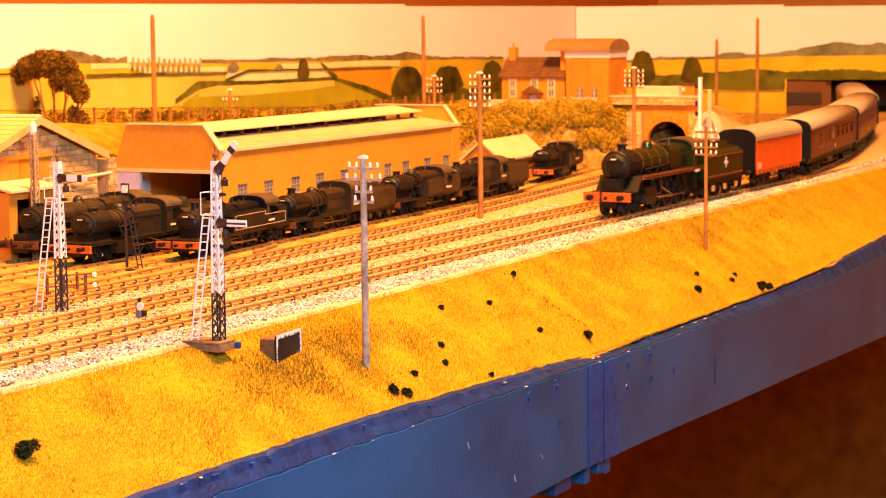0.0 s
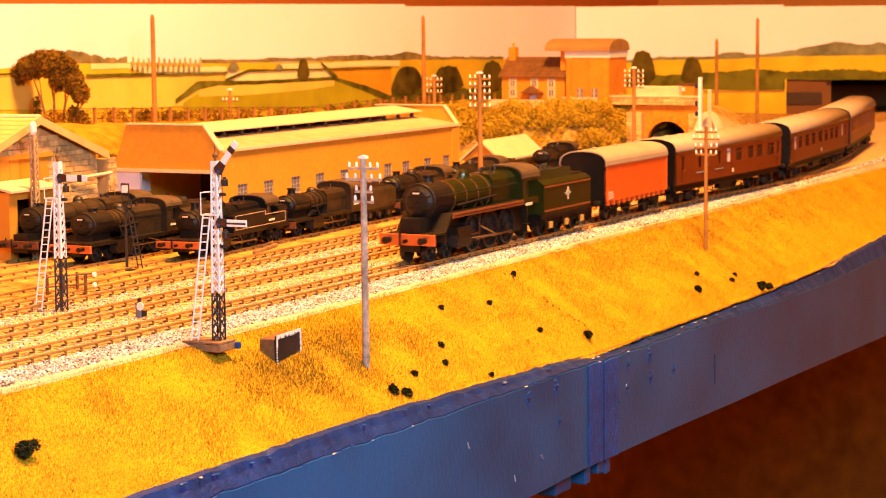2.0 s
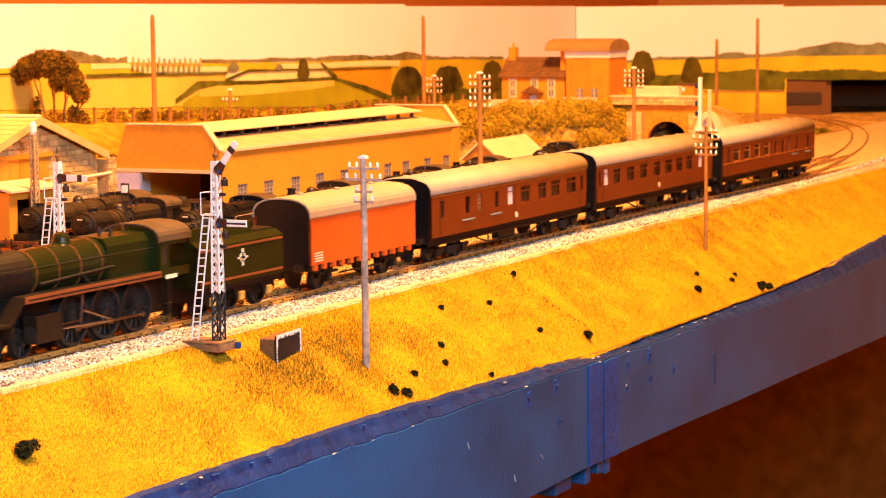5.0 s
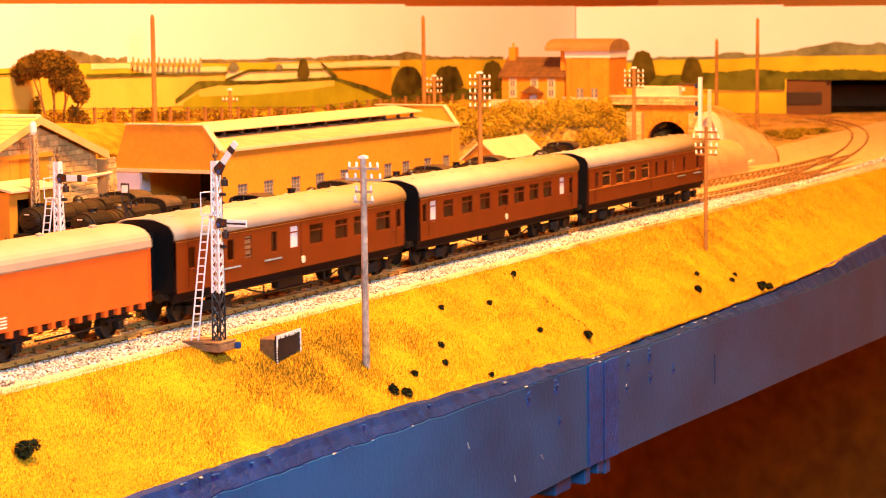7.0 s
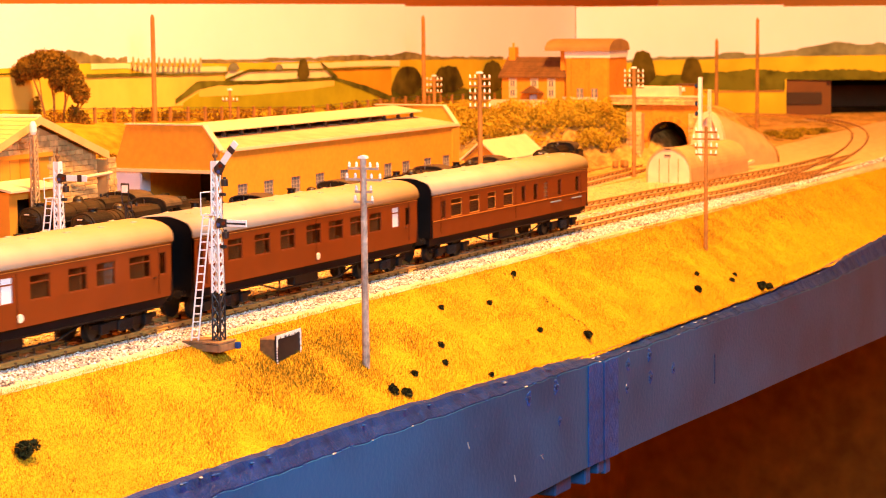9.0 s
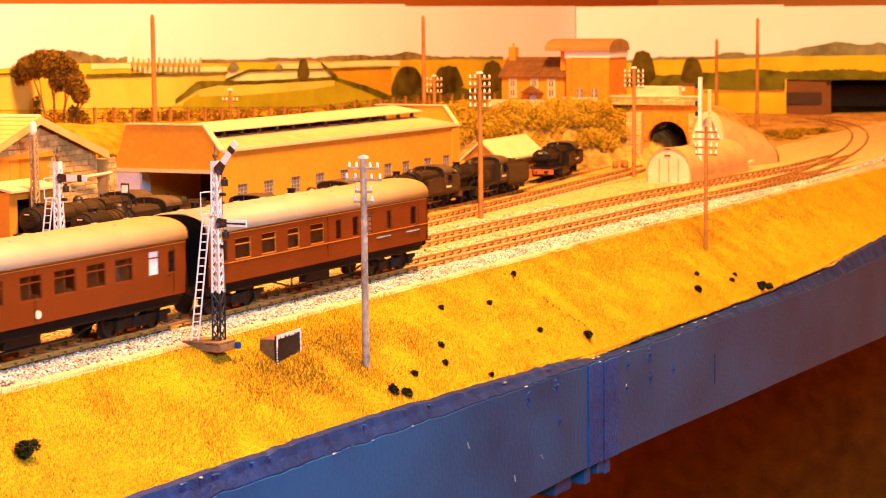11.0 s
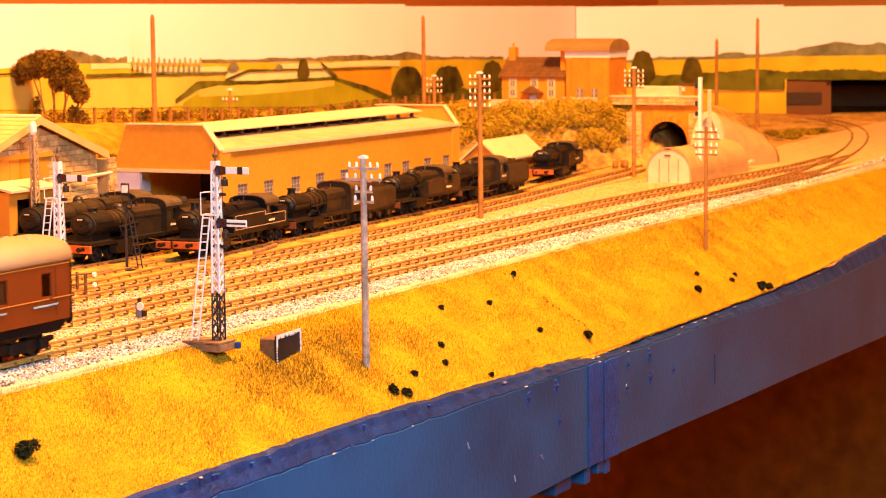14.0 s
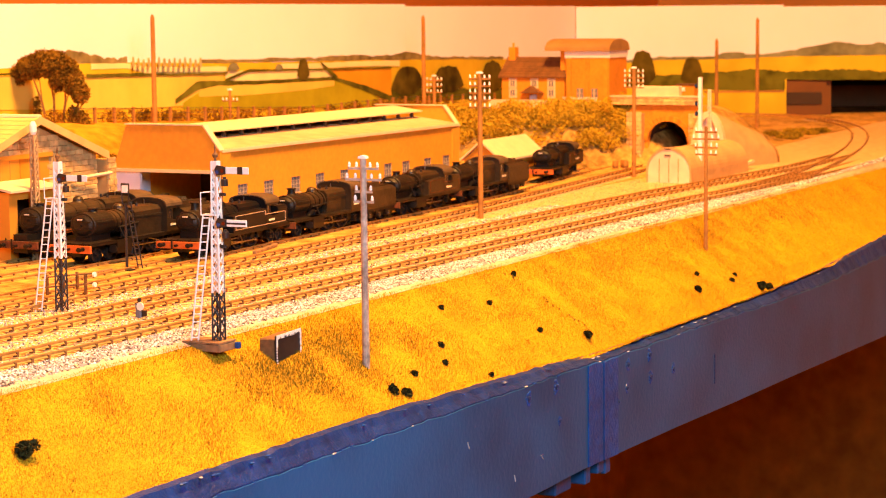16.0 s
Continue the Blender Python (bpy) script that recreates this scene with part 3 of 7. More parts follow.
def painted_tree(s0, s1, base, top, material, side):
    """A round-headed tree in paint, ragged at the edge."""
    hi = [base + (top - base) * (1 - abs(2 * k / 12 - 1) ** 3.4) * (1 + .02 * math.sin(k * 2.3)) for k in range(13)]
    return painted("painted_tree", s0, s1, [base + .25 * (top - base), base, base, base + .25 * (top - base)], hi, material, side, wob=.05 * (top - base), n=48)


painted("painted_field", 1.385, 2.596, [0.0503, 0.0451, 0.0405, 0.0368, 0.0327, 0.0271, 0.0215, 0.0158, 0.0101], [0.1055, 0.1074, 0.1028, 0.1002, 0.0987, 0.0962, 0.0934, 0.0900, 0.0866], M_PFIELD, wob=.0006)
painted("painted_woods", 1.472, 1.572, [0.1081, 0.1078, 0.1075, 0.1072, 0.1068, 0.1065, 0.1063, 0.1062, 0.1061], [0.1158, 0.1178, 0.1173, 0.1155, 0.1135, 0.1116, 0.1103, 0.1100, 0.1097], M_PWOOD, clump=.0016)
painted("painted_woods", 1.692, 2.370, [0.1027, 0.1018, 0.1017, 0.1012, 0.1005, 0.0998, 0.0989, 0.0982, 0.0977, 0.0971, 0.0961, 0.0953, 0.0947, 0.0939, 0.0929, 0.0919, 0.0910], [0.1054, 0.1049, 0.1034, 0.1044, 0.1034, 0.1028, 0.1036, 0.1037, 0.1020, 0.1017, 0.1052, 0.0998, 0.0973, 0.0960, 0.0953, 0.0945, 0.0938], M_PWOOD, clump=.0012)
painted("painted_field", 1.517, 1.737, [0.1015, 0.1013, 0.1010, 0.0956, 0.0949, 0.0942, 0.0938, 0.0933, 0.0928], [0.1065, 0.1061, 0.1056, 0.1019, 0.1011, 0.1004, 0.0997, 0.0990, 0.0983], M_PPALE, wob=.0006)
painted("painted_field", 1.387, 1.731, [0.0714, 0.0688, 0.0667, 0.0650, 0.0632, 0.0638, 0.0809], [0.0989, 0.0976, 0.0963, 0.0950, 0.0937, 0.0925, 0.0913], M_PMID, wob=.0006)
painted("painted_field", 1.734, 1.949, [0.0830, 0.0821, 0.0812, 0.0809, 0.0807, 0.0804, 0.0802], [0.0939, 0.0932, 0.0925, 0.0918, 0.0911, 0.0905, 0.0898], M_PPALE, wob=.0006)
painted("painted_field", 1.837, 2.095, [0.0934, 0.0925, 0.0917, 0.0916, 0.0918, 0.0917, 0.0912, 0.0902, 0.0890], [0.0985, 0.0980, 0.0975, 0.0973, 0.0973, 0.0972, 0.0968, 0.0964, 0.0960], M_PPALE, wob=.0006)
painted("painted_field", 1.932, 2.075, [0.0896, 0.0791, 0.0739, 0.0693, 0.0639, 0.0584, 0.0529], [0.0914, 0.0913, 0.0908, 0.0901, 0.0895, 0.0889, 0.0882], M_POCHRE, wob=.0006)
painted("painted_field", 1.659, 2.043, [0.0593, 0.0576, 0.0562, 0.0547, 0.0530, 0.0513, 0.0496, 0.0489, 0.0479], [0.0662, 0.0813, 0.0809, 0.0805, 0.0800, 0.0795, 0.0789, 0.0699, 0.0554], M_PGREEN, wob=.0006)
painted("painted_field", 1.686, 1.946, [0.0705, 0.0698, 0.0691, 0.0691, 0.0695, 0.0705, 0.0724], [0.0813, 0.0810, 0.0807, 0.0802, 0.0796, 0.0791, 0.0790], M_PMID, wob=.0006)
painted("painted_hedge", 1.646, 1.946, [0.0657, 0.0774, 0.0803, 0.0795, 0.0789, 0.0788, 0.0787, 0.0786, 0.0784], [0.0699, 0.0857, 0.0850, 0.0838, 0.0828, 0.0826, 0.0824, 0.0822, 0.0820], M_PHEDGE, wob=.0006)
painted("painted_hedge", 1.946, 2.075, [0.0784, 0.0716, 0.0647, 0.0569, 0.0491], [0.0820, 0.0766, 0.0710, 0.0638, 0.0567], M_PHEDGE, wob=.0006)
painted("painted_hedge", 1.388, 1.437, [0.0999, 0.0994, 0.0989], [0.1017, 0.1013, 0.1008], M_PHEDGE, wob=.0006)
painted("painted_hedge", 1.508, 1.737, [0.0943, 0.0938, 0.0929, 0.0920, 0.0911], [0.0973, 0.0967, 0.0954, 0.0941, 0.0928], M_PHEDGE, wob=.0006)
painted("painted_hedge", 1.607, 1.737, [0.0949, 0.0942, 0.0936, 0.0929, 0.0922], [0.0970, 0.0958, 0.0947, 0.0943, 0.0939], M_PBLUE, wob=.0006)
painted("painted_hedge", 1.732, 2.074, [0.0836, 0.0921, 0.0916, 0.0908, 0.0900, 0.0892, 0.0886, 0.0881, 0.0877], [0.0863, 0.0949, 0.0934, 0.0925, 0.0917, 0.0910, 0.0903, 0.0896, 0.0889], M_PHEDGE, wob=.0003)
painted("painted_hedge", 1.917, 1.952, [0.0972, 0.0915, 0.0859, 0.0821, 0.0782], [0.0989, 0.0949, 0.0907, 0.0866, 0.0825], M_PHEDGE, wob=.0006)
painted("painted_hedge", 2.073, 2.369, [0.0504, 0.0484, 0.0461, 0.0436, 0.0412], [0.0643, 0.0607, 0.0581, 0.0560, 0.0538], M_PHEDGE, clump=.002)
painted_tree(1.867, 1.894, 0.0804, 0.1027, M_PTREE, False)
painted_tree(1.735, 1.758, 0.0939, 0.1013, M_PBLUE, False)
painted_tree(1.823, 1.840, 0.0921, 0.0981, M_PBLUE, False)
painted_tree(2.067, 2.155, 0.0570, 0.0886, M_PTREE, False)
painted_tree(2.165, 2.258, 0.0545, 0.0866, M_PTREE, False)
painted_tree(2.294, 2.372, 0.0517, 0.0897, M_PTREE, False)
painted_tree(1.575, 1.580, 0.1015, 0.1111, M_PFAINT, False)
painted_tree(1.583, 1.588, 0.1013, 0.1099, M_PFAINT, False)
painted_tree(1.591, 1.596, 0.1010, 0.1087, M_PFAINT, False)
painted_tree(1.599, 1.604, 0.1008, 0.1101, M_PFAINT, False)
painted_tree(1.607, 1.612, 0.1006, 0.1089, M_PFAINT, False)
painted_tree(1.615, 1.620, 0.1004, 0.1102, M_PFAINT, False)
painted_tree(1.623, 1.629, 0.1002, 0.1090, M_PFAINT, False)
painted_tree(1.631, 1.637, 0.1000, 0.1078, M_PFAINT, False)
painted_tree(1.640, 1.645, 0.0998, 0.1092, M_PFAINT, False)
painted_tree(1.648, 1.654, 0.0995, 0.1079, M_PFAINT, False)
painted_tree(1.657, 1.662, 0.0993, 0.1093, M_PFAINT, False)
painted_tree(1.665, 1.671, 0.0991, 0.1081, M_PFAINT, False)
painted_tree(1.674, 1.680, 0.0989, 0.1068, M_PFAINT, False)
painted_tree(1.682, 1.688, 0.0986, 0.1082, M_PFAINT, False)
painted("painted_field", -0.001, 0.282, [-0.0334, -0.0328, -0.0311, -0.0291, -0.0281, -0.0271, -0.0261, -0.0248, -0.0236], [0.0857, 0.0817, 0.0819, 0.0846, 0.0845, 0.0844, 0.0848, 0.0861, 0.0872], M_PFIELD, True, wob=.0006)
painted("painted_field", 0.278, 0.441, [0.0555, 0.0550, 0.0546, 0.0542, 0.0537], [0.0873, 0.0868, 0.0868, 0.0869, 0.0870], M_PFIELD, True, wob=.0006)
painted("painted_woods", 0.001, 0.441, [0.0850, 0.0822, 0.0794, 0.0783, 0.0804, 0.0824, 0.0837, 0.0836, 0.0836, 0.0836, 0.0837, 0.0835, 0.0842, 0.0857, 0.0860, 0.0859, 0.0870, 0.0869, 0.0868, 0.0872, 0.0871, 0.0869, 0.0874, 0.0872, 0.0870], [0.0887, 0.0857, 0.0826, 0.0814, 0.0834, 0.0855, 0.0874, 0.0866, 0.0866, 0.0867, 0.0867, 0.0933, 0.0911, 0.0887, 0.0899, 0.0915, 0.0950, 0.0981, 0.1013, 0.1053, 0.1020, 0.0998, 0.1032, 0.1000, 0.0969], M_PBLUE, True, clump=.0016)
painted("painted_hedge", 0.001, 0.280, [0.0441, 0.0459, 0.0464, 0.0460, 0.0455, 0.0437, 0.0419, 0.0414, 0.0411], [0.0592, 0.0599, 0.0607, 0.0616, 0.0626, 0.0650, 0.0667, 0.0690, 0.0653], M_PHEDGE, True, clump=.002)
painted("painted_hedge", 0.278, 0.441, [0.0555, 0.0552, 0.0549, 0.0546, 0.0543, 0.0540, 0.0537], [0.0646, 0.0660, 0.0672, 0.0680, 0.0662, 0.0637, 0.0613], M_PHEDGE, True, clump=.002)
painted("painted_rail", 0.171, 0.279, [0.0392, 0.0390, 0.0388], [0.0415, 0.0413, 0.0411], M_BROWN, True, wob=.0002)
painted_tree(0.069, 0.108, 0.0494, 0.0961, M_PTREE, True)
painted_tree(0.138, 0.172, 0.0487, 0.0863, M_PTREE, True)
# dark fiddle-yard opening under the side sheet
M_PANEL = mat("brown_ply_panel", (0.17, 0.065, 0.012), 0.8, vary=0.2, scale=30)
# near-black colour stands for the shade inside openings
M_VOID = mat("void_shade_brown", (0.05, 0.025, 0.012), 0.8, vary=0.3, scale=20)
opening = thing("storage_opening", "dark opening under the backdrop lined with brown boards", "opening", kind="structure")
part("board", box(.276, .336, -.002, .004, .004, .056), M_PANEL, opening, m=SIDE)
part("board", box(.278, .330, -.004, -.0022, .022, .038), M_VOID, opening, m=SIDE)
part("back_board", box(.2, .9, .30, .31, -.02, .12), M_VOID, opening, m=SIDE)
part("side_board", box(.336, .344, .004, .30, 0, .056), M_PANEL, opening, m=SIDE)
part("shelf_board", box(.344, .75, .18, .19, .010, .040), M_PANEL, opening, m=SIDE)
# added lid, keeps lamp light out of the opening
part("lid", box(.276, .9, .004, .31, .057, .060), M_VOID, opening, m=SIDE)

# loose flock along the crack between the two boards
r_ = random.Random(77)
bm = bmesh.new()
for i in range(34):
    f = r_.random()
    x, y = 1.125 + .012 * f + r_.uniform(-.0022, .0022), .531 - .050 * f
    bmesh.ops.create_icosphere(bm, subdivisions=1, radius=r_.uniform(.0003, .0007), matrix=pose(x, y, height(x, y) + .0007))
tagged(part("joint_debris", bm, M_OLIVE), "dark flock crumbs along the board joint", "debris", kind="stuff")
# ---- lineside: signals, poles and small fittings ----
M_SIGBLACK = mat("signal_black", (0.02, 0.018, 0.02), 0.5, vary=0.3, scale=300)
M_LENS_RED = mat("red_glass", (0.12, 0.012, 0.006), 0.15, vary=0.1)
M_LENS_BLUE = mat("blue_green_glass", (0.02, 0.06, 0.22), 0.15, vary=0.1)
M_TAN = mat("tan_post_paint", (0.52, 0.34, 0.15), 0.7, vary=0.2, scale=200)
M_POT = mat("white_porcelain", (0.88, 0.88, 0.86), 0.2, vary=0.04)
M_PLINTH = mat("timber_plinth", (0.32, 0.18, 0.08), 0.85, vary=0.4, scale=200)


def lattice(bm, z0, z1, w0, w1, n, r=.00032):
    """Four corner angles tied by crossed bars."""
    def w(z):
        return w0 + (w1 - w0) * (z - z0) / (z1 - z0)
    for sx in (-1, 1):
        for sy in (-1, 1):
            add_cyl(bm, (sx * w(z0), sy * w(z0), z0), (sx * w(z1), sy * w(z1), z1), r * 1.5, n=5)
    for i in range(n):
        a, b = z0 + (z1 - z0) * i / n, z0 + (z1 - z0) * (i + 1) / n
        for s in (-1, 1):
            for u, v in ((-1, 1), (1, -1)):
                add_cyl(bm, (u * w(a), s * w(a), a), (v * w(b), s * w(b), b), r, n=4, caps=False)
                add_cyl(bm, (s * w(a), u * w(a), a), (s * w(b), v * w(b), b), r, n=4, caps=False)
    return bm


def ladder(t, foot, top, width, rungs, material, name="ladder"):
    """Two stiles and rungs between a foot and a top point, spread along the track."""
    foot, top = Vector(foot), Vector(top)
    lad = new(name)
    lad.parent = t
    off = Vector((width * .55, -width * .84, 0)) / 2
    for s in (-1, 1):
        part("stile", cyl(foot + off * s, top + off * s, .00042, n=6), material, lad)
    for i in range(rungs):
        p = foot.lerp(top, (i + .7) / rungs)
        part("rung", cyl(p - off, p + off, .00028, n=5), material, lad)
    return lad


def arm(t, z, angle, length=.0165, shunt=False, name="signal_arm"):
    """A semaphore arm pointing towards -y, raised by angle degrees; returns it."""
    a = new(name)
    a.parent = t
    a.matrix_basis = pose(-.0022, -.0028, z, -angle, 0, 0)
    part("blade", box(-.00025, .00025, -length, -.0042, -.0016, .0016, .0001), M_WHITE, a, "white signal blade")
    if shunt:
        part("stripe", box(-.00045, .00045, -length + .0006, -.0045, -.0005, .0003), M_SIGBLACK, a, "black stripe along the blade")
    else:
        part("stripe", box(-.00045, .00045, -length + .0032, -length + .0058, -.0017, .0017), M_SIGBLACK, a, "black stripe on the blade")
    part("spectacle", prism([(-.0042, -.0018), (.0008, -.0026), (.0016, .0004), (.0004, .0022), (-.0042, .0016)], -.0005, .0005, "X"), M_SIGBLACK, a)
    part("lens", cyl((-.0008, -.0026, -.0002), (.0008, -.0026, -.0002), .0009, n=12), M_LENS_RED, a)
    part("lens", cyl((-.0008, .0002, -.0009), (.0008, .0002, -.0009), .0009, n=12), M_LENS_BLUE, a)
    return a


def signal(label, at, tall, black_to, foot, ladder_top, arms, plinth, lean=0.0, group="semaphore signals"):
    t = thing("semaphore_signal", label, "railway signal", pose(at[0], at[1], at[2], 0, 0, 0), group)
    n1 = max(4, int(black_to / .0058))
    part("post_foot", lattice(bmesh.new(), 0, black_to, .0021, .0020, n1), M_SIGBLACK, t, "black painted lattice foot")
    part("post", lattice(bmesh.new(), black_to, tall, .0020, .0013, int((tall - black_to) / .0042), .00036), M_WHITE, t, "white painted lattice post")
    part("post_core", box(-.0008, .0008, -.0008, .0008, black_to, tall - .001), M_WHITE, t)
    part("cap", box(-.0017, .0017, -.0017, .0017, tall - .004, tall), M_WHITE, t)
    part("finial", lathe([(.0008, 0), (.0005, .001), (.0013, .0022), (.0013, .0030), (.0004, .0042), (.0004, .0062), (.0001, .0080)], (0, 0, tall), n=10), M_CHAIR, t, "rusty spiked finial")
    ladder(t, foot, ladder_top, .0032, 16, M_WHITE)
    pz = ladder_top[2]
    part("platform", box(-.004, .0008, -.001, .0060, pz, pz + .0006), M_WHITE, t)
    bm = bmesh.new()
    add_cyl(bm, (-.004, .0058, pz), (-.004, .0058, pz + .0105), .0003, n=5)
    add_cyl(bm, (-.004, .0062, pz + .0105), (0, -.001, pz + .0112), .0003, n=5)
    add_cyl(bm, (-.004, .0058, pz + .0105), (.0008, .0058, pz + .0105), .0003, n=5)
    part("guard_rail", bm, M_WHITE, t)
    made = []
    for z, ang, L in arms:
        made.append(arm(t, z, ang, L, shunt=len(made) > 0))
        lamp_ = part("lamp", box(-.0014, .0014, -.0060, -.0036, z - .0075, z - .0042, .0003), M_SIGBLACK, t)
        part("lamp_cap", cyl((0, -.0048, z - .0042), (0, -.0048, z - .0033), .0008, n=8), M_SIGBLACK, lamp_)
        part("bracket", box(-.001, .001, -.0034, 0, z - .0016, z + .0016, .0003), M_SIGBLACK, t)
        part("counterweight", box(-.0008, .0008, -.0052, -.0020, z - .012, z - .0105, .0003), M_SIGBLACK, t)
    part("wire", cyl((.0004, -.0034, .002), (0, -.0034, arms[0][0]), .00016, n=4), M_SIGBLACK, t)
    if plinth:
        part("plinth", box(-.0085, .0055, -.0056, .0150, -.0042, -.0005, .0004), M_PLINTH, t, "timber planked plinth")
        for k in range(4):
            part("plank", box(-.0088, .0058, -.0056 + k * .0052, -.0008 + k * .0052, -.0004, .0004), M_PLINTH, t)
        part("weight_box", box(.004, .0065, -.0080, -.0056, -.004, -.0008, .0004), M_LENS_BLUE, t, "blue lever box")
    return t, made


SIG_NEAR, ARMS_NEAR = signal("two-arm white lattice signal on a timber plinth beside the main line", (.8098, .5292, -.0036), .0835, .0225, (-.0055, .0100, -.001), (-.003, .0035, .0585), [(.0795, 52, .0165), (.0553, 0, .0150)], True)
SIG_FAR, _ = signal("single-arm white lattice signal standing between the tracks", (.861, .658, -.0036), .077, .0275, (-.0055, .011, -.001), (-.003, .0035, .0580), [(.0690, 0, .0170)], False)

# plain pale signal beyond the hut
t = thing("semaphore_signal", "tall slim white signal post with dark fittings by the hut", "railway signal", pose(1.7642, .6405, -.0036), "semaphore signals")
part("post", prism([(-.0015, -.0015), (.0015, -.0015), (.0015, .0015), (-.0015, .0015)], 0, .0925, "Z"), M_WHITE, t)
part("post_foot", box(-.0017, .0017, -.0017, .0017, 0, .013), M_SIGBLACK, t)
for z in (.085, .069, .060):
    part("fitting", box(-.0014, .0014, .0016, .0046, z - .0022, z + .0022, .0005), M_SIGBLACK, t)
    part("lens", cyl((-.0024, .0034, z), (-.0013, .0034, z), .0010, n=10), M_LENS_BLUE, t)
t = thing("semaphore_signal", "pale lattice signal post with ladder behind the hut", "railway signal", pose(1.8092, .648, -.0036), "semaphore signals")
part("post", lattice(bmesh.new(), 0, .080, .0015, .0010, 18, .0003), M_CREAM, t)
part("post_core", box(-.0006, .0006, -.0006, .0006, 0, .079), M_CREAM, t)


def telegraph_pole(label, at, tall, arms, r=.0014, spread=.0115, material=None, cap=True, four=True):
    material = material or M_WOOD
    t = thing("telegraph_pole", label, "telegraph pole", pose(*at), "telegraph poles")
    part("pole", cyl((0, 0, -.004), (0, 0, tall), r, r * .82, 12), material, t)
    if cap:
        part("cap", prism([(-.0023, 0), (.0023, 0), (.0020, .0011), (0, .0018), (-.0020, .0011)], -.0015, .0015, "X"), M_POT, t, "white pole cap", m=pose(0, 0, tall))
    for i, (dz, w) in enumerate(arms):
        z = tall - dz
        arm_ = part("cross_arm", box(-.0006, .0006, -w, w, z - .0006, z + .0006, .0001), M_BROWN if material is M_BROWN else M_WOOD, t)
        for y in (-w * .93, -w * .45, w * .45, w * .93) if four and w > .006 else (-w * .85, w * .85):
            put("insulator", "insulator", lambda: lathe([(.0003, -.0006), (.0004, .0002), (.0009, .0004), (.0006, .0011), (.0008, .0014), (.0005, .0024), (.0002, .0027)], n=9), M_POT, arm_, pose(0, y, z + .0006))
    return t


FOUR = [(.0060, .0082), (.0100, .0108)]
p = telegraph_pole("grey weathered telegraph pole on the grass embankment", (.901, .5023, -.0283), .1040, [(.0050, .0085), (.0105, .0100), (.0165, .0048), (.0215, .0056)], .0019)
p = telegraph_pole("brown telegraph pole on the grass embankment", (1.4153, .5094, -.0236), .0885, [(.0040, .0080), (.0090, .0100), (.0150, .0085), (.0200, .0080)], .0015, cap=False, material=M_BROWN)
p = telegraph_pole("five-arm brown telegraph pole beside the loop line", (1.3839, .6729, -.0036), .1065, [(.004 + i * .0052, .0085) for i in range(5)], .0020, material=M_BROWN)
p = telegraph_pole("brown telegraph pole near the tunnel mouth", (1.7863, .7124, -.0036), .0995, [(.004 + i * .0045, .0095) for i in range(4)], .0020, material=M_BROWN)
p = telegraph_pole("short brown telegraph pole behind the shed", (1.874, .962, .03), .0550, [(.004 + i * .0060, .0085) for i in range(3)], .0018, material=M_BROWN)
p = telegraph_pole("slim telegraph pole at the edge of the field", (1.665, 1.07, .045), .0330, [(.010 + i * .0040, .0085) for i in range(1)], .0016, material=M_BROWN, cap=True)
for (x, y, z0, z1) in ((1.513, 1.05, .05, .147), (2.021, 1.05, .04, .144), (2.45, .8165, .012, .137), (2.45, .8685, .005, .112)):
    t = thing("wooden_post", "tall plain orange-brown wooden post in front of the backdrop", "post", pose(x, y, z0 - .01), "tall wooden posts")
    part("shaft", cyl((0, 0, 0), (0, 0, z1 - z0 + .01), .0024, .0019, 10), M_BROWN, t)
    part("top_pin", cyl((0, 0, z1 - z0 + .01), (0, 0, z1 - z0 + .012), .0012, n=8), M_BROWN, t)

# yard lamp with ladder
t = thing("yard_lamp", "black yard lamp post with a small ladder", "lamp post", pose(1.0199, .7305, -.0036))
part("post", cyl((0, 0, 0), (0, 0, .040), .0009, .0007, 8), M_SIGBLACK, t)
part("foot", box(-.003, .003, -.004, .004, 0, .0008), M_SIGBLACK, t)
bm = bmesh.new()
for sy in (-1, 1):
    add_cyl(bm, (0, sy * .0022, .040), (0, sy * .0027, .0515), .0004, n=5)
    add_cyl(bm, (0, 0, .038), (0, sy * .0022, .040), .0005, n=5)
add_cyl(bm, (0, -.0027, .0515), (0, .0027, .0515), .0006, n=5)
add_cyl(bm, (0, -.0025, .047), (0, .0025, .047), .0004, n=5)
part("lamp_frame", bm, M_SIGBLACK, t)
part("lamp_glass", box(-.001, .001, -.0018, .0018, .0465, .0505), M_LAMP, t)
ladder(t, (.004, -.0068, .001), (.001, -.0016, .040), .0026, 12, M_SIGBLACK)

# lattice yard lamp by the stone building
t = thing("lattice_lamp", "tan lattice lamp post with a small white lamp", "lamp post", pose(1.043, .815, -.0036))
part("post", lattice(bmesh.new(), 0, .078, .0020, .0014, 19, .0004), M_TAN, t)
part("post_core", box(-.0009, .0009, -.0009, .0009, 0, .078), M_TAN, t)
part("lamp", lathe([(.0012, 0), (.0022, .002), (.0022, .006), (.0012, .0085)], (0, 0, .078), n=12), M_LAMP, t)

# grey ground signal
t = thing("ground_signal", "small blue-grey ground signal beside the second line", "railway signal", pose(.857, .607, -.0036))
part("base", box(-.0016, .0016, -.0016, .0016, 0, .0075, .0004), mat("blue_grey_paint", (.16, .20, .28), .5), t)
part("disc", cyl((-.0022, -.0018, .0062), (-.0016, -.0018, .0062), .0021, n=16), M_WHITE, t)
part("lamp", cyl((0, 0, .0075), (0, 0, .0100), .0010, n=10), M_SIGBLACK, t)
part("lever", box(-.0005, .0005, -.0042, -.0016, .001, .004), M_SIGBLACK, t)

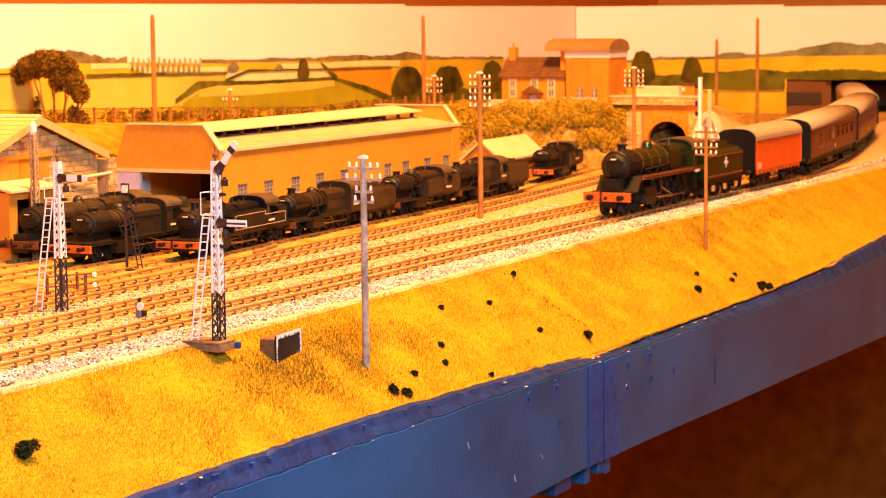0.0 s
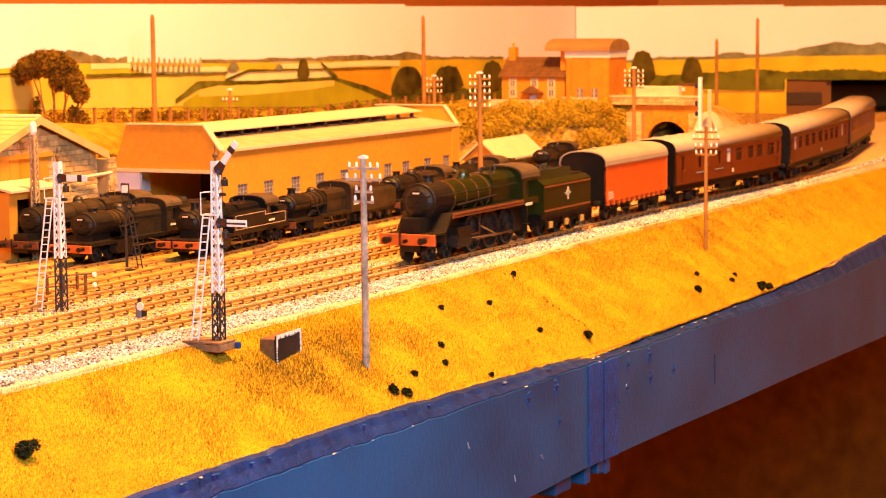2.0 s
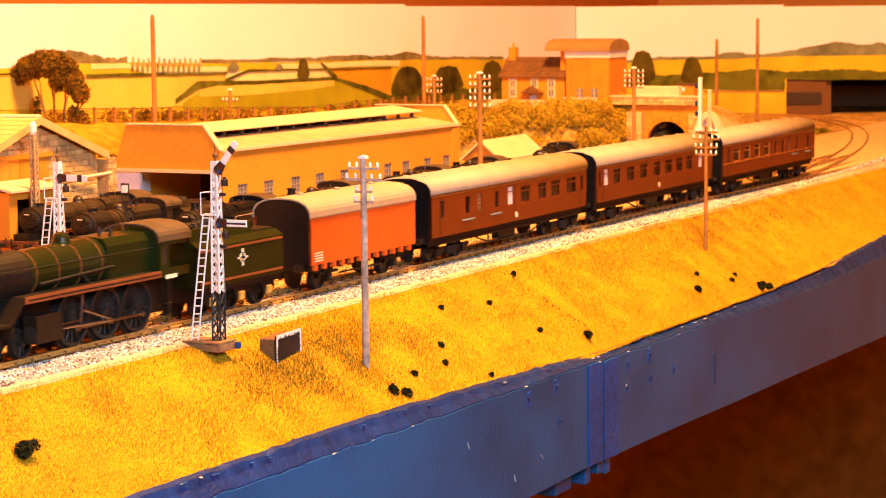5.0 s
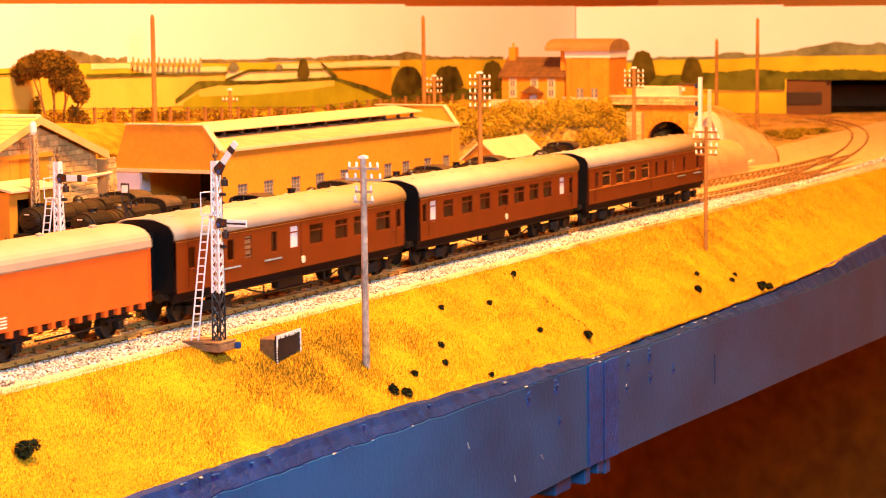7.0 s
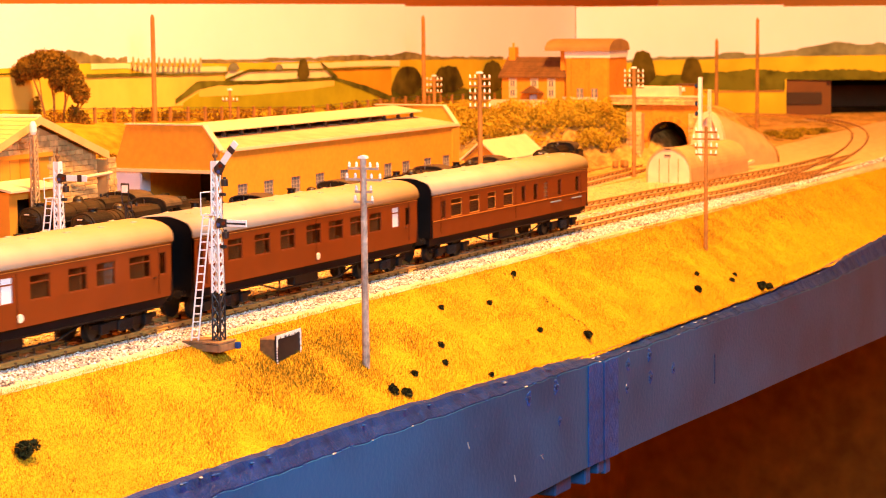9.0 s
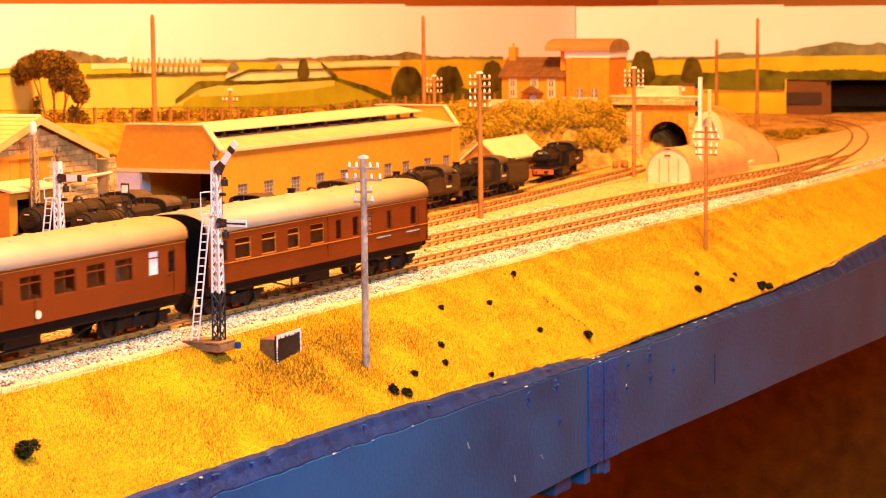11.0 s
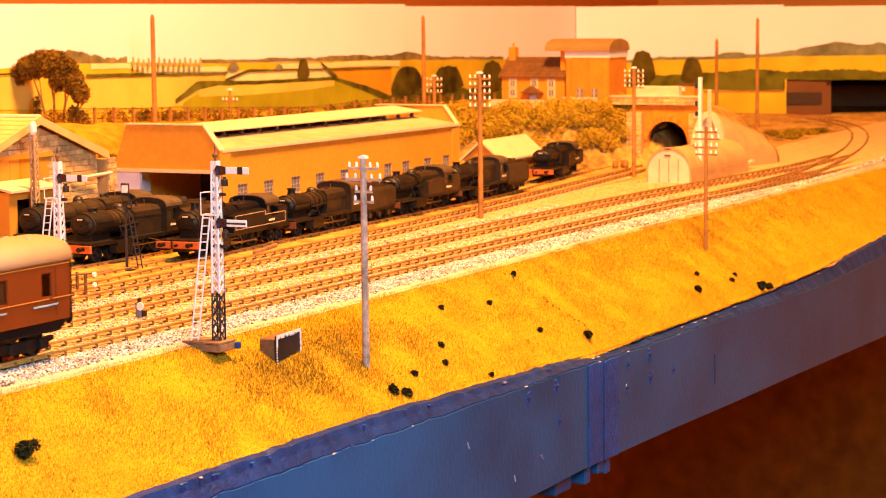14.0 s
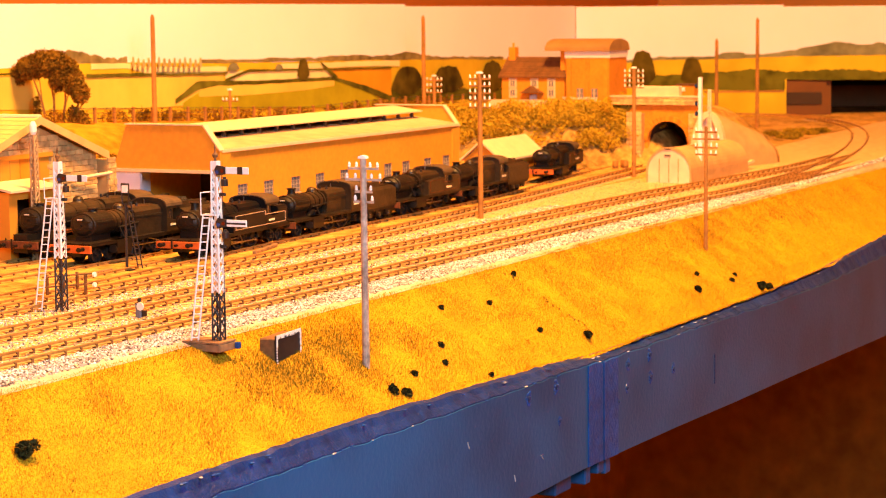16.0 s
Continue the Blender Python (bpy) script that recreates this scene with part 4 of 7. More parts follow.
# point rodding stools by the far signal
t = thing("wire_pulley_frame", "little rusty frame with signal wire pulleys", "signal fitting", pose(.905, .689, -.0036))
for k, (dx, dy) in enumerate(((0, .012), (.004, .004), (.010, -.006), (.016, .004))):
    part("stake", box(dx - .0007, dx + .0007, dy - .0006, dy + .0006, 0, .012), M_CHAIR, t)
for z in (.005, .0105):
    part("bar", cyl((-.002, .014, z), (.012, -.010, z + .002), .0005, n=6), M_CHAIR, t)
    part("pulley", cyl((.012, -.010, z + .0012), (.012, -.0112, z + .0012), .0014, n=10), M_POT, t)

# black board leaning in the grass
t = thing("relay_cabinet", "black painted cabinet with chipped white edges sunk in the grass", "cabinet", pose(.8545, .5226, -.0150, 0, 0, 6))
part("body", box(-.0145, .0115, -.0030, .0050, -.006, .0085, .0005), M_CHAIR, t, "bare brown wooden back")
part("front", box(-.0150, .0120, -.0042, -.0032, -.006, .0100, .0003), M_SIGBLACK, t, "black painted front")
bm = bmesh.new()
rr = random.Random(4)
for i in range(22):
    x = -.0150 + .0270 * i / 22
    add_box(bm, x, x + rr.uniform(.0006, .0012), -.0047, -.0043, .0090 + rr.uniform(-.001, .0002), .0102)
for i in range(12):
    z = -.006 + .0155 * i / 12
    add_box(bm, .0112 + rr.uniform(-.0004, .0003), .0122, -.0047, -.0043, z, z + rr.uniform(.0006, .0014))
    add_box(bm, -.0152, -.0144 + rr.uniform(-.0004, .0005), -.0047, -.0043, z, z + rr.uniform(.0004, .0013))
part("chipped_edge", bm, M_WHITE, t, "chipped white paint edging")


# ---- foliage ----
M_BUSH = mat("dark_green_foam", (0.045, 0.050, 0.015), 0.95, vary=0.5, scale=300, spec=0.1)
island_tint(M_BUSH, .4, 1.4)
M_HEDGE = mat("olive_hedge_foam", (0.44, 0.29, 0.02), 0.95, vary=0.5, scale=200, spec=0.1)
island_tint(M_HEDGE, .75, 1.15)
M_BANK = mat("olive_shrub_foam", (0.62, 0.42, 0.03), 0.95, vary=0.25, scale=60, spec=0.1)
island_tint(M_BANK, .95, 1.08)
M_RUST = mat("rusty_brown_foliage", (0.36, 0.19, 0.018), 0.95, vary=0.5, scale=200, spec=0.1)
island_tint(M_RUST, .7, 1.2)


def leaves(spots, n, size, seed):
    """Small leaf flakes scattered through several lumps: (x, y, z, rx, ry, rz)."""
    r = np.random.RandomState(seed)
    S = np.array(spots, float)
    w = S[:, 3] * S[:, 4] * S[:, 5]
    pick = r.choice(len(S), n, p=w / w.sum())
    d = r.normal(size=(n, 3))
    d /= np.linalg.norm(d, axis=1)[:, None]
    c = S[pick, :3] + d * S[pick, 3:] * (r.uniform(.25, 1, (n, 1)) ** .4)
    v = c[:, None] + r.normal(scale=size, size=(n, 3, 3))
    me = bpy.data.meshes.new("leaves")
    me.from_pydata(v.reshape(-1, 3).tolist(), [], np.arange(n * 3).reshape(-1, 3).tolist())
    return me


def leafy(name, spots, n, size, seed, material, parent=None):
    me = leaves(spots, n, size, seed)
    me.materials.append(material)
    ob = new(name, me)
    if parent:
        ob.parent = parent
    return ob


rb = random.Random(12)
for (x, y, s) in ((.640, .5085, .0062), (.898, .484, .0040), (.904, .481, .0034), (1.432, .473, .0058), (1.444, .4715, .0040), (1.325, .482, .0034), (1.39, .481, .0028), (1.352, .493, .0024), (1.405, .484, .0022), (.979, .500, .0022), (.929, .490, .0022), (.964, .490, .0022), (1.126, .478, .0036), (1.132, .529, .0022), (1.085, .491, .0022), (1.07, .5155, .0018), (1.02, .521, .0016), (.99, .476, .0014)):
    s *= .62 if s < .003 else .85
    z = height(x, y)
    t = thing("bush", "tiny dark green bush in the dry grass", "bush", pose(x, y, z), "tiny bushes on the embankment")
    sp = [(rb.uniform(-s, s) * .6, rb.uniform(-s, s) * .4, s * rb.uniform(.3, .9), s * .52, s * .45, s * .5) for _ in range(6)]
    leafy("foliage", sp, 900, .00060, int(x * 999), M_BUSH, t)
    bm = bmesh.new()
    for q in sp[:4]:
        add_cyl(bm, (0, 0, -.0005), q[:3], .0003, .00015, 5)
    part("stem", bm, M_BROWN, t)

# bank of shrubs beside the tunnel
sp = []
for i in range(90):
    x = rb.uniform(1.80, 1.96)
    y = float(np.interp(x, [1.80, 1.96], [.93, .775])) + rb.uniform(-.022, .03)
    sp.append((x, y, max(0, height(x, y)) + rb.uniform(.002, .012), rb.uniform(.010, .017), rb.uniform(.009, .014), rb.uniform(.006, .011)))
for i in range(70):
    x = rb.uniform(1.82, 1.955)
    y = float(np.interp(x, [1.80, 1.96], [.89, .762])) + rb.uniform(-.02, .02)
    sp.append((x, y, max(0, height(x, y)) + rb.uniform(0, .006), rb.uniform(.009, .015), rb.uniform(.008, .013), rb.uniform(.005, .009)))
tagged(leafy("shrub_bank", sp, 60000, .0009, 31, M_BANK), "thick olive-green shrubs covering the bank by the tunnel", "shrubs", kind="stuff")
sp = [(rb.uniform(1.40, 2.15), 1.085 + rb.uniform(-.012, .01), height(1.7, 1.09) + rb.uniform(-.004, .006), .012, .005, rb.uniform(.005, .009)) for _ in range(60)]
sp = [(a, b, height(a, b) + .004, c, d, e) for a, b, _, c, d, e in sp]
tagged(leafy("hedgerow", sp, 9000, .0010, 32, M_RUST), "low rusty-brown hedge along the foot of the backdrop", "hedge", kind="stuff")
sp = [(rb.uniform(2.27, 2.40), rb.uniform(.715, .76), .010, .012, .008, .003) for _ in range(16)]
sp = [(a, b, height(a, b) + .002, c, d, e) for a, b, _, c, d, e in sp]
tagged(leafy("scrub_patch", sp, 5000, .0010, 33, M_HEDGE), "olive scrub inside the curve of the line", "shrubs", kind="stuff")

# tree with an umbrella-shaped crown
t = thing("tree", "brown-leaved tree with an umbrella crown on thin trunks", "tree", pose(1.415, 1.085, .052))
bm = bmesh.new()
tips = [(-.005, .018, .052), (.004, .006, .056), (.006, -.010, .050), (.012, -.022, .036)]
for i, q in enumerate(tips):
    a = Vector((.002 * i, .004 - .004 * i, -.004))
    mid = a.lerp(Vector(q), .5) + Vector((.001, -.002, 0))
    add_cyl(bm, a, mid, .0014, .0010, 7)
    add_cyl(bm, mid, q, .0010, .0005, 7)
    add_cyl(bm, mid, Vector(q) + Vector((.004, -.006, -.004)), .0007, .0003, 5)
part("trunk", bm, M_BROWN, t)
sp = [(0, .030, .050, .012, .009, .007), (0, .020, .054, .014, .012, .010), (0, .008, .057, .014, .013, .011), (0, -.004, .056, .014, .013, .012), (0, -.014, .050, .012, .011, .013), (0, -.022, .042, .011, .009, .011), (0, -.029, .033, .009, .007, .009), (0, .036, .043, .007, .005, .005), (0, -.010, .042, .010, .010, .008)]
leafy("crown", sp, 26000, .0011, 41, M_RUST, t)
sp = [(.004, -.024, .012, .006, .008, .006), (.004, -.032, .004, .006, .007, .006), (.004, -.018, .018, .004, .004, .004), (.003, .018, .018, .004, .003, .012)]
leafy("undergrowth", sp, 1800, .0011, 42, M_RUST, t)
t = thing("bush", "dark sprawling bush on the slope behind the shed", "bush", pose(1.36, .985, height(1.36, .985)))
leafy("foliage", [(0, 0, .006, .008, .010, .007), (0, -.010, .002, .008, .008, .005), (0, .009, .011, .006, .007, .005)], 1800, .0011, 43, M_RUST, t)
part("stem", cyl((0, 0, -.002), (0, 0, .006), .0008, .0004, 6), M_BROWN, t)

# fence along the backdrop
t = thing("fence", "weathered post and wire fence along the field edge", "fence")
for i in range(34):
    x = 1.42 + i * .028
    y = 1.066
    put("post", "fence_post", lambda: add_box(bmesh.new(), -.0012, .0012, -.0012, .0012, -.003, .0135, .0002), M_BROWN, t, pose(x, y, height(x, y), 0, rb.uniform(-3, 3), 0))
for k in (.004, .0085, .0125):
    bm = bmesh.new()
    for i in range(33):
        x = 1.42 + i * .028
        add_cyl(bm, (x, 1.0652, height(x, 1.066) + k), (x + .028, 1.0652, height(x + .028, 1.066) + k), .00022, n=4, caps=False)
    part("wire", bm, M_DKSTEEL, t)
t = thing("fence", "short post fence on the slope above the curve", "fence")
for i in range(8):
    x, y = 2.10 + i * .04, .80 + i * .012
    again_ = put("post", "fence_post", lambda: None, M_WOOD, t, pose(x, y, height(x, y), 0, 0, 0))
# ---- buildings ----
M_STONEWALL = mat("rough_stone", (0.80, 0.52, 0.20), 0.9, vary=0.3, scale=200, bump=0.6, rnd=0.22)
M_MORTAR = mat("mortar", (0.56, 0.33, 0.11), 0.95, vary=0.2, scale=200)
M_DOORWOOD = mat("orange_door_paint", (0.68, 0.29, 0.02), 0.7, vary=0.12, scale=60)
M_SLATE = mat("brown_slate", (0.17, 0.075, 0.018), 0.8, vary=0.3, scale=150, rnd=0.2)
M_REDBRICK = mat("red_brick", (0.66, 0.26, 0.012), 0.85, vary=0.15, scale=300, bump=0.4, rnd=0.15)
M_DARKGLASS = mat("dark_window", (0.22, 0.22, 0.24), 0.25, vary=0.2)
M_SASHBAR = mat("dull_sash_paint", (0.46, 0.38, 0.30), 0.7, vary=0.15, scale=200)
M_PALE = mat("pale_blue_limewash", (0.62, 0.68, 0.80), 0.8, vary=0.12, scale=60)
# dark brown for the vent back, vent posts and inside walls
M_INSIDE = mat("dark_brown_inside", (0.14, 0.085, 0.05), 0.9, vary=0.3, scale=60)
M_TIN = mat("cream_corrugated_tin", (0.78, 0.62, 0.44), 0.6, vary=0.15, scale=90)
M_TOWERROOF = mat("tan_tower_roof", (0.36, 0.20, 0.06), 0.8, vary=0.2, scale=60)
M_CONC = mat("tan_concrete", (0.52, 0.32, 0.13), 0.85, vary=0.18, scale=80, bump=0.3)


M_SHEDROOF = mat("dusty_shed_roof", (0.58, 0.42, 0.24), 0.85, vary=0.2, scale=70, bump=0.2)
M_GOODSROOF = mat("ochre_tiled_roof", (0.68, 0.43, 0.15), 0.85, vary=0.15, scale=90, bump=0.2)


def stone_face(parent, w, h, inside, course=.0032, length=.0085, seed=1, depth=.0012, material=None, cap=300):
    """Squared stones laid in courses on the plane x-z, proud of y = 0 towards -y; inside(x, z) tells where the wall is."""
    rnd = random.Random(seed)
    z, k, n = 0.0, 0, 0
    joined = bmesh.new()
    while z < h:
        ch = course * rnd.uniform(.8, 1.2)
        x = -length * rnd.random()
        while x < w:
            L = length * rnd.uniform(.55, 1.35)
            a, b = max(0, x), min(w, x + L)
            if b - a > .0012 and inside((a + b) / 2, z + ch / 2):
                bm = add_box(bmesh.new(), a + .00015, b - .00015, -depth * rnd.uniform(.5, 1.1), .0002, z + .00015, z + ch - .00015, .0002)
                if n < cap:
                    part("stone", bm, material or M_STONEWALL, parent)
                else:
                    bm.free()
                    add_box(joined, a + .00015, b - .00015, -depth * rnd.uniform(.5, 1.1), .0002, z + .00015, z + ch - .00015)
                n += 1
            x += L
        z += ch
    if len(joined.verts):
        part("stone_courses", joined, material or M_STONEWALL, parent)
    else:
        joined.free()


def sash(parent, m, w, h, surround=None, bars=(2, 3), name="window"):
    """A window on the plane x-z facing -y: pane, bars, sill and lintel."""
    win = part(name, box(-w / 2, w / 2, -.0002, .0003, 0, h), M_DARKGLASS, parent, m=m)
    bm = bmesh.new()
    for i in range(bars[0] + 1):
        x = -w / 2 + w * i / bars[0]
        add_box(bm, x - .0002, x + .0002, -.0005, -.0001, 0, h)
    for i in range(bars[1] + 1):
        z = h * i / bars[1]
        add_box(bm, -w / 2, w / 2, -.0005, -.0001, z - .0002, z + .0002)
    part("glazing_grid", bm, M_SASHBAR, win)
    if surround:
        part("lintel", box(-w / 2 - .0012, w / 2 + .0012, -.0008, .0002, h, h + .0030), surround, win)
        part("sill", box(-w / 2 - .0008, w / 2 + .0008, -.0012, .0002, -.0010, 0), surround, win)
    return win


def engine_shed():
    t = thing("engine_shed", "long ochre brick engine shed with a raised roof vent", "engine shed")
    X0, X1, Y0, Y1, G, E = 1.232, 1.60, .800, .889, -.0036, .0535
    xs = [1.2593, 1.2944, 1.3326, 1.3683, 1.4055, 1.4761, 1.5071, 1.5452, 1.5795]
    w, z0, z1 = .0130, .0165, .0280
    holes = [(x - w / 2, x + w / 2, z0 - (.006 if i == 5 else 0), z1) for i, x in enumerate(xs)]
    bm = holed_side(bmesh.new(), X0, X1, G, E, Y0, holes, .004, 1)
    bmesh.ops.recalc_face_normals(bm, faces=bm.faces)
    wall = part("wall", bm, M_BRICK, t)
    for i, x in enumerate(xs):
        lo = z0 - (.006 if i == 5 else 0)
        sash(wall, pose(x, Y0 + .0012, lo), w, z1 - lo, M_CREAM, (3, 4))
    part("wall", box(X0, X1, Y1 - .004, Y1, G, .045), M_BRICK, t)
    part("wall", box(X1 - .004, X1, Y0 + .004, Y1 - .004, G, .050), M_BRICK, t)
    part("pilaster", box(X0 - .001, X0 + .010, Y0 - .0014, Y0 + .006, G, .0535), M_BRICK, t)
    part("pilaster", box(X1 - .010, X1 + .001, Y0 - .0014, Y0 + .006, G, .050), M_BRICK, t)
    part("cornice", box(X0 - .001, X1 + .001, Y0 - .0018, Y0 + .001, E - .0016, E + .0006), M_CREAM, t)
    gable = [(Y0 - .001, .0395), (Y0 - .001, .0540), (.8125, .0705), (.878, .0702), (.8895, .0395)]
    part("gable_screen", prism(gable, X0 - .003, X0 + .001), M_BRICK, t, "tall plain ochre screen above the doors")
    part("coping", box(X0 - .004, X0 + .002, .8120, .8785, .0706, .0716), M_CREAM, t)
    part("bressummer", box(X0 - .0045, X0 + .001, Y0, .8895, .0372, .0394), M_CREAM, t, "cream painted door beam")
    part("gable_screen", prism([(Y0 - .001, .030), (Y0 - .001, .0520), (.8125, .0690), (.878, .0690), (.8895, .030)], X1 - .001, X1 + .003), M_BRICK, t)
    part("coping", prism([(Y0 - .0016, .0518), (.8120, .0697), (.8785, .0697), (.8785, .0690), (.8125, .0690), (Y0 - .001, .0512)], X1 - .002, X1 + .004), M_CREAM, t)
    part("coping", prism([(Y0 - .0016, .0538), (.8120, .0712), (.8125, .0705), (Y0 - .001, .0530)], X0 - .004, X0 + .002), M_CREAM, t)
    # roof
    part("roof_slope", prism([(Y0 + .0006, .0545), (.840, .0598), (.840, .0588), (Y0 + .0006, .0535)], X0 + .001, X1 - .001), M_SHEDROOF, t, "pale dusty lower roof")
    part("roof_slope", prism([(Y1, .046), (.870, .060), (.870, .059), (Y1, .045)], X0 + .001, X1 - .001), M_CREAM, t)
    part("vent_roof", prism([(.830, .0648), (.858, .0690), (.878, .0640), (.878, .0632), (.858, .0680), (.830, .0638)], X0 + .004, X1 - .006), M_CREAM, t, "pale raised vent roof")
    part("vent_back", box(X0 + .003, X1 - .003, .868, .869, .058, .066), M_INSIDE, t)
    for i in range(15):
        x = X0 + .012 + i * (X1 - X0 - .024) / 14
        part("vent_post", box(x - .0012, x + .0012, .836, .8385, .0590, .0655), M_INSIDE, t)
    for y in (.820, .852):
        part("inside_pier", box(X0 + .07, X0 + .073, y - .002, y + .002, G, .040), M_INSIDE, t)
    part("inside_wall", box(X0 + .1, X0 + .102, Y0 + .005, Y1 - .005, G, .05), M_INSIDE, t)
    part("door", box(X0 + .002, X0 + .03, Y1 - .008, Y1 - .005, G, .0370), M_PALE, t, "pale blue limewashed open door")
    part("door", box(X0 - .002, X0 + .001, .868, .888, G, .0370), M_PALE, t, "pale blue limewashed door leaf")


engine_shed()


def stone_shed():
    t = thing("goods_shed", "rough stone goods shed with an orange door", "stone building")
    Y, G = .842, -.0036
    XA, ZA, ZE = 1.0775, .0785, .0555
    X0, X1 = XA - .066, XA + .066
    part("wall", prism([(X0, G), (X1, G), (X1, ZE), (XA, ZA), (X0, ZE)], Y, Y + .006, "Y"), M_MORTAR, t)
    part("wall", box(X0, X0 + .006, Y + .006, 1.0, G, ZE), M_MORTAR, t)
    part("wall", box(X1 - .006, X1, Y + .006, 1.0, G, ZE), M_MORTAR, t)
    face = new("gable_face")
    face.parent = t
    face.matrix_basis = pose(X0, Y, G)
    W = X1 - X0
    def inside(x, z):
        if z > (ZE - G) + (ZA - ZE) * (1 - abs(x - W / 2) / (W / 2)) - .002:
            return False
        return not (x < .081 and z < .064)
    stone_face(face, W, ZA - G, inside, .0036, .0105, 3)
    part("door", box(X0 + .002, X0 + .080, Y - .0010, Y + .0005, G, .0575), M_DOORWOOD, t, "plain orange boarded door")
    bm = bmesh.new()
    for i in range(1, 8):
        add_box(bm, X0 + .01 * i, X0 + .01 * i + .0003, Y - .0013, Y - .0010, G, .0575)
    part("board_joint", bm, M_BROWN, t)
    part("lintel", box(X0, X0 + .083, Y - .0022, Y + .0003, .0576, .0605), M_DOORWOOD, t)
    for s in (-1, 1):
        roof = part("roof", prism([(XA, ZA + .003), (XA + s * .0715, ZE - .0005), (XA + s * .0715, ZE + .0016), (XA, ZA + .0052)], Y - .005, 1.0, "Y"), M_GOODSROOF, t, "dusty ochre slated roof")
        for k in range(1, 11):
            f = k / 11
            part("slate_course", cyl((XA + s * .0715 * f, Y - .0045, ZA + .0052 + (ZE + .0016 - ZA - .0052) * f), (XA + s * .0715 * f, 1.0, ZA + .0052 + (ZE + .0016 - ZA - .0052) * f), .0005, n=4), M_GOODSROOF, roof)
        part("bargeboard", prism([(XA, ZA + .0005), (XA + s * .0725, ZE - .0035), (XA + s * .0725, ZE + .0018), (XA, ZA + .0056)], Y - .0065, Y - .0050, "Y"), M_GOODSROOF, t)
    part("ridge", cyl((XA, Y - .006, ZA + .005), (XA, 1.0, ZA + .005), .0018, n=8), M_CREAM, t)
    # side pier and pipe
    part("pier", box(X1 + .004, X1 + .014, Y - .006, Y + .006, G, .052), M_MORTAR, t)
    f2 = new("pier_face")
    f2.parent = t
    f2.matrix_basis = pose(X1 + .004, Y - .006, G)
    stone_face(f2, .010, .055, lambda x, z: True, .004, .006, 7)
    part("pipe", cyl((X1 - .03, Y - .003, .041), (X1 + .006, Y - .008, .043), .0012, n=8), M_CREAM, t)
    # small lean-to
    l = thing("lean_to", "small orange lean-to with a dark open doorway", "shed", pose(1.026, .822, G))
    bm = holed_side(bmesh.new(), 0, .044, 0, .043, 0, [(.008, .022, 0, .038)], .002, 1)
    bmesh.ops.recalc_face_normals(bm, faces=bm.faces)
    part("wall", bm, M_DOORWOOD, l)
    part("wall", box(.042, .044, .002, .019, 0, .043), M_DOORWOOD, l)
    part("wall", box(0, .002, .002, .019, 0, .043), M_DOORWOOD, l)
    part("roof", prism([(-.004, .043), (.0185, .047), (.0185, .0485), (-.004, .0445)], -.003, .047), M_CREAM, l)
    # dark sheet: the doorway's shade put into its colour
    part("inside", box(.003, .041, .017, .018, 0, .042), M_VOID, l)


stone_shed()


def hut_beyond():
    t = thing("platelayers_hut", "low shed with a pale cream ridged roof", "shed", pose(1.668, .792, -.0036, 0, 0, 3))
    part("wall", box(0, .1, 0, .034, 0, .022), M_BRICK, t)
    part("gable", prism([(0, .022), (.034, .022), (.017, .037)], .0, .1), M_BRICK, t)
    for a, b in ((-.003, .017), (.037, .017)):
        part("roof", prism([(a, .0205), (b, .0375), (b, .0392), (a, .0222)], -.004, .104), M_CREAM, t, "sunlit cream roof")
    part("corner_board", box(-.002, 0, -.002, .001, 0, .021), M_DOORWOOD, t)


hut_beyond()


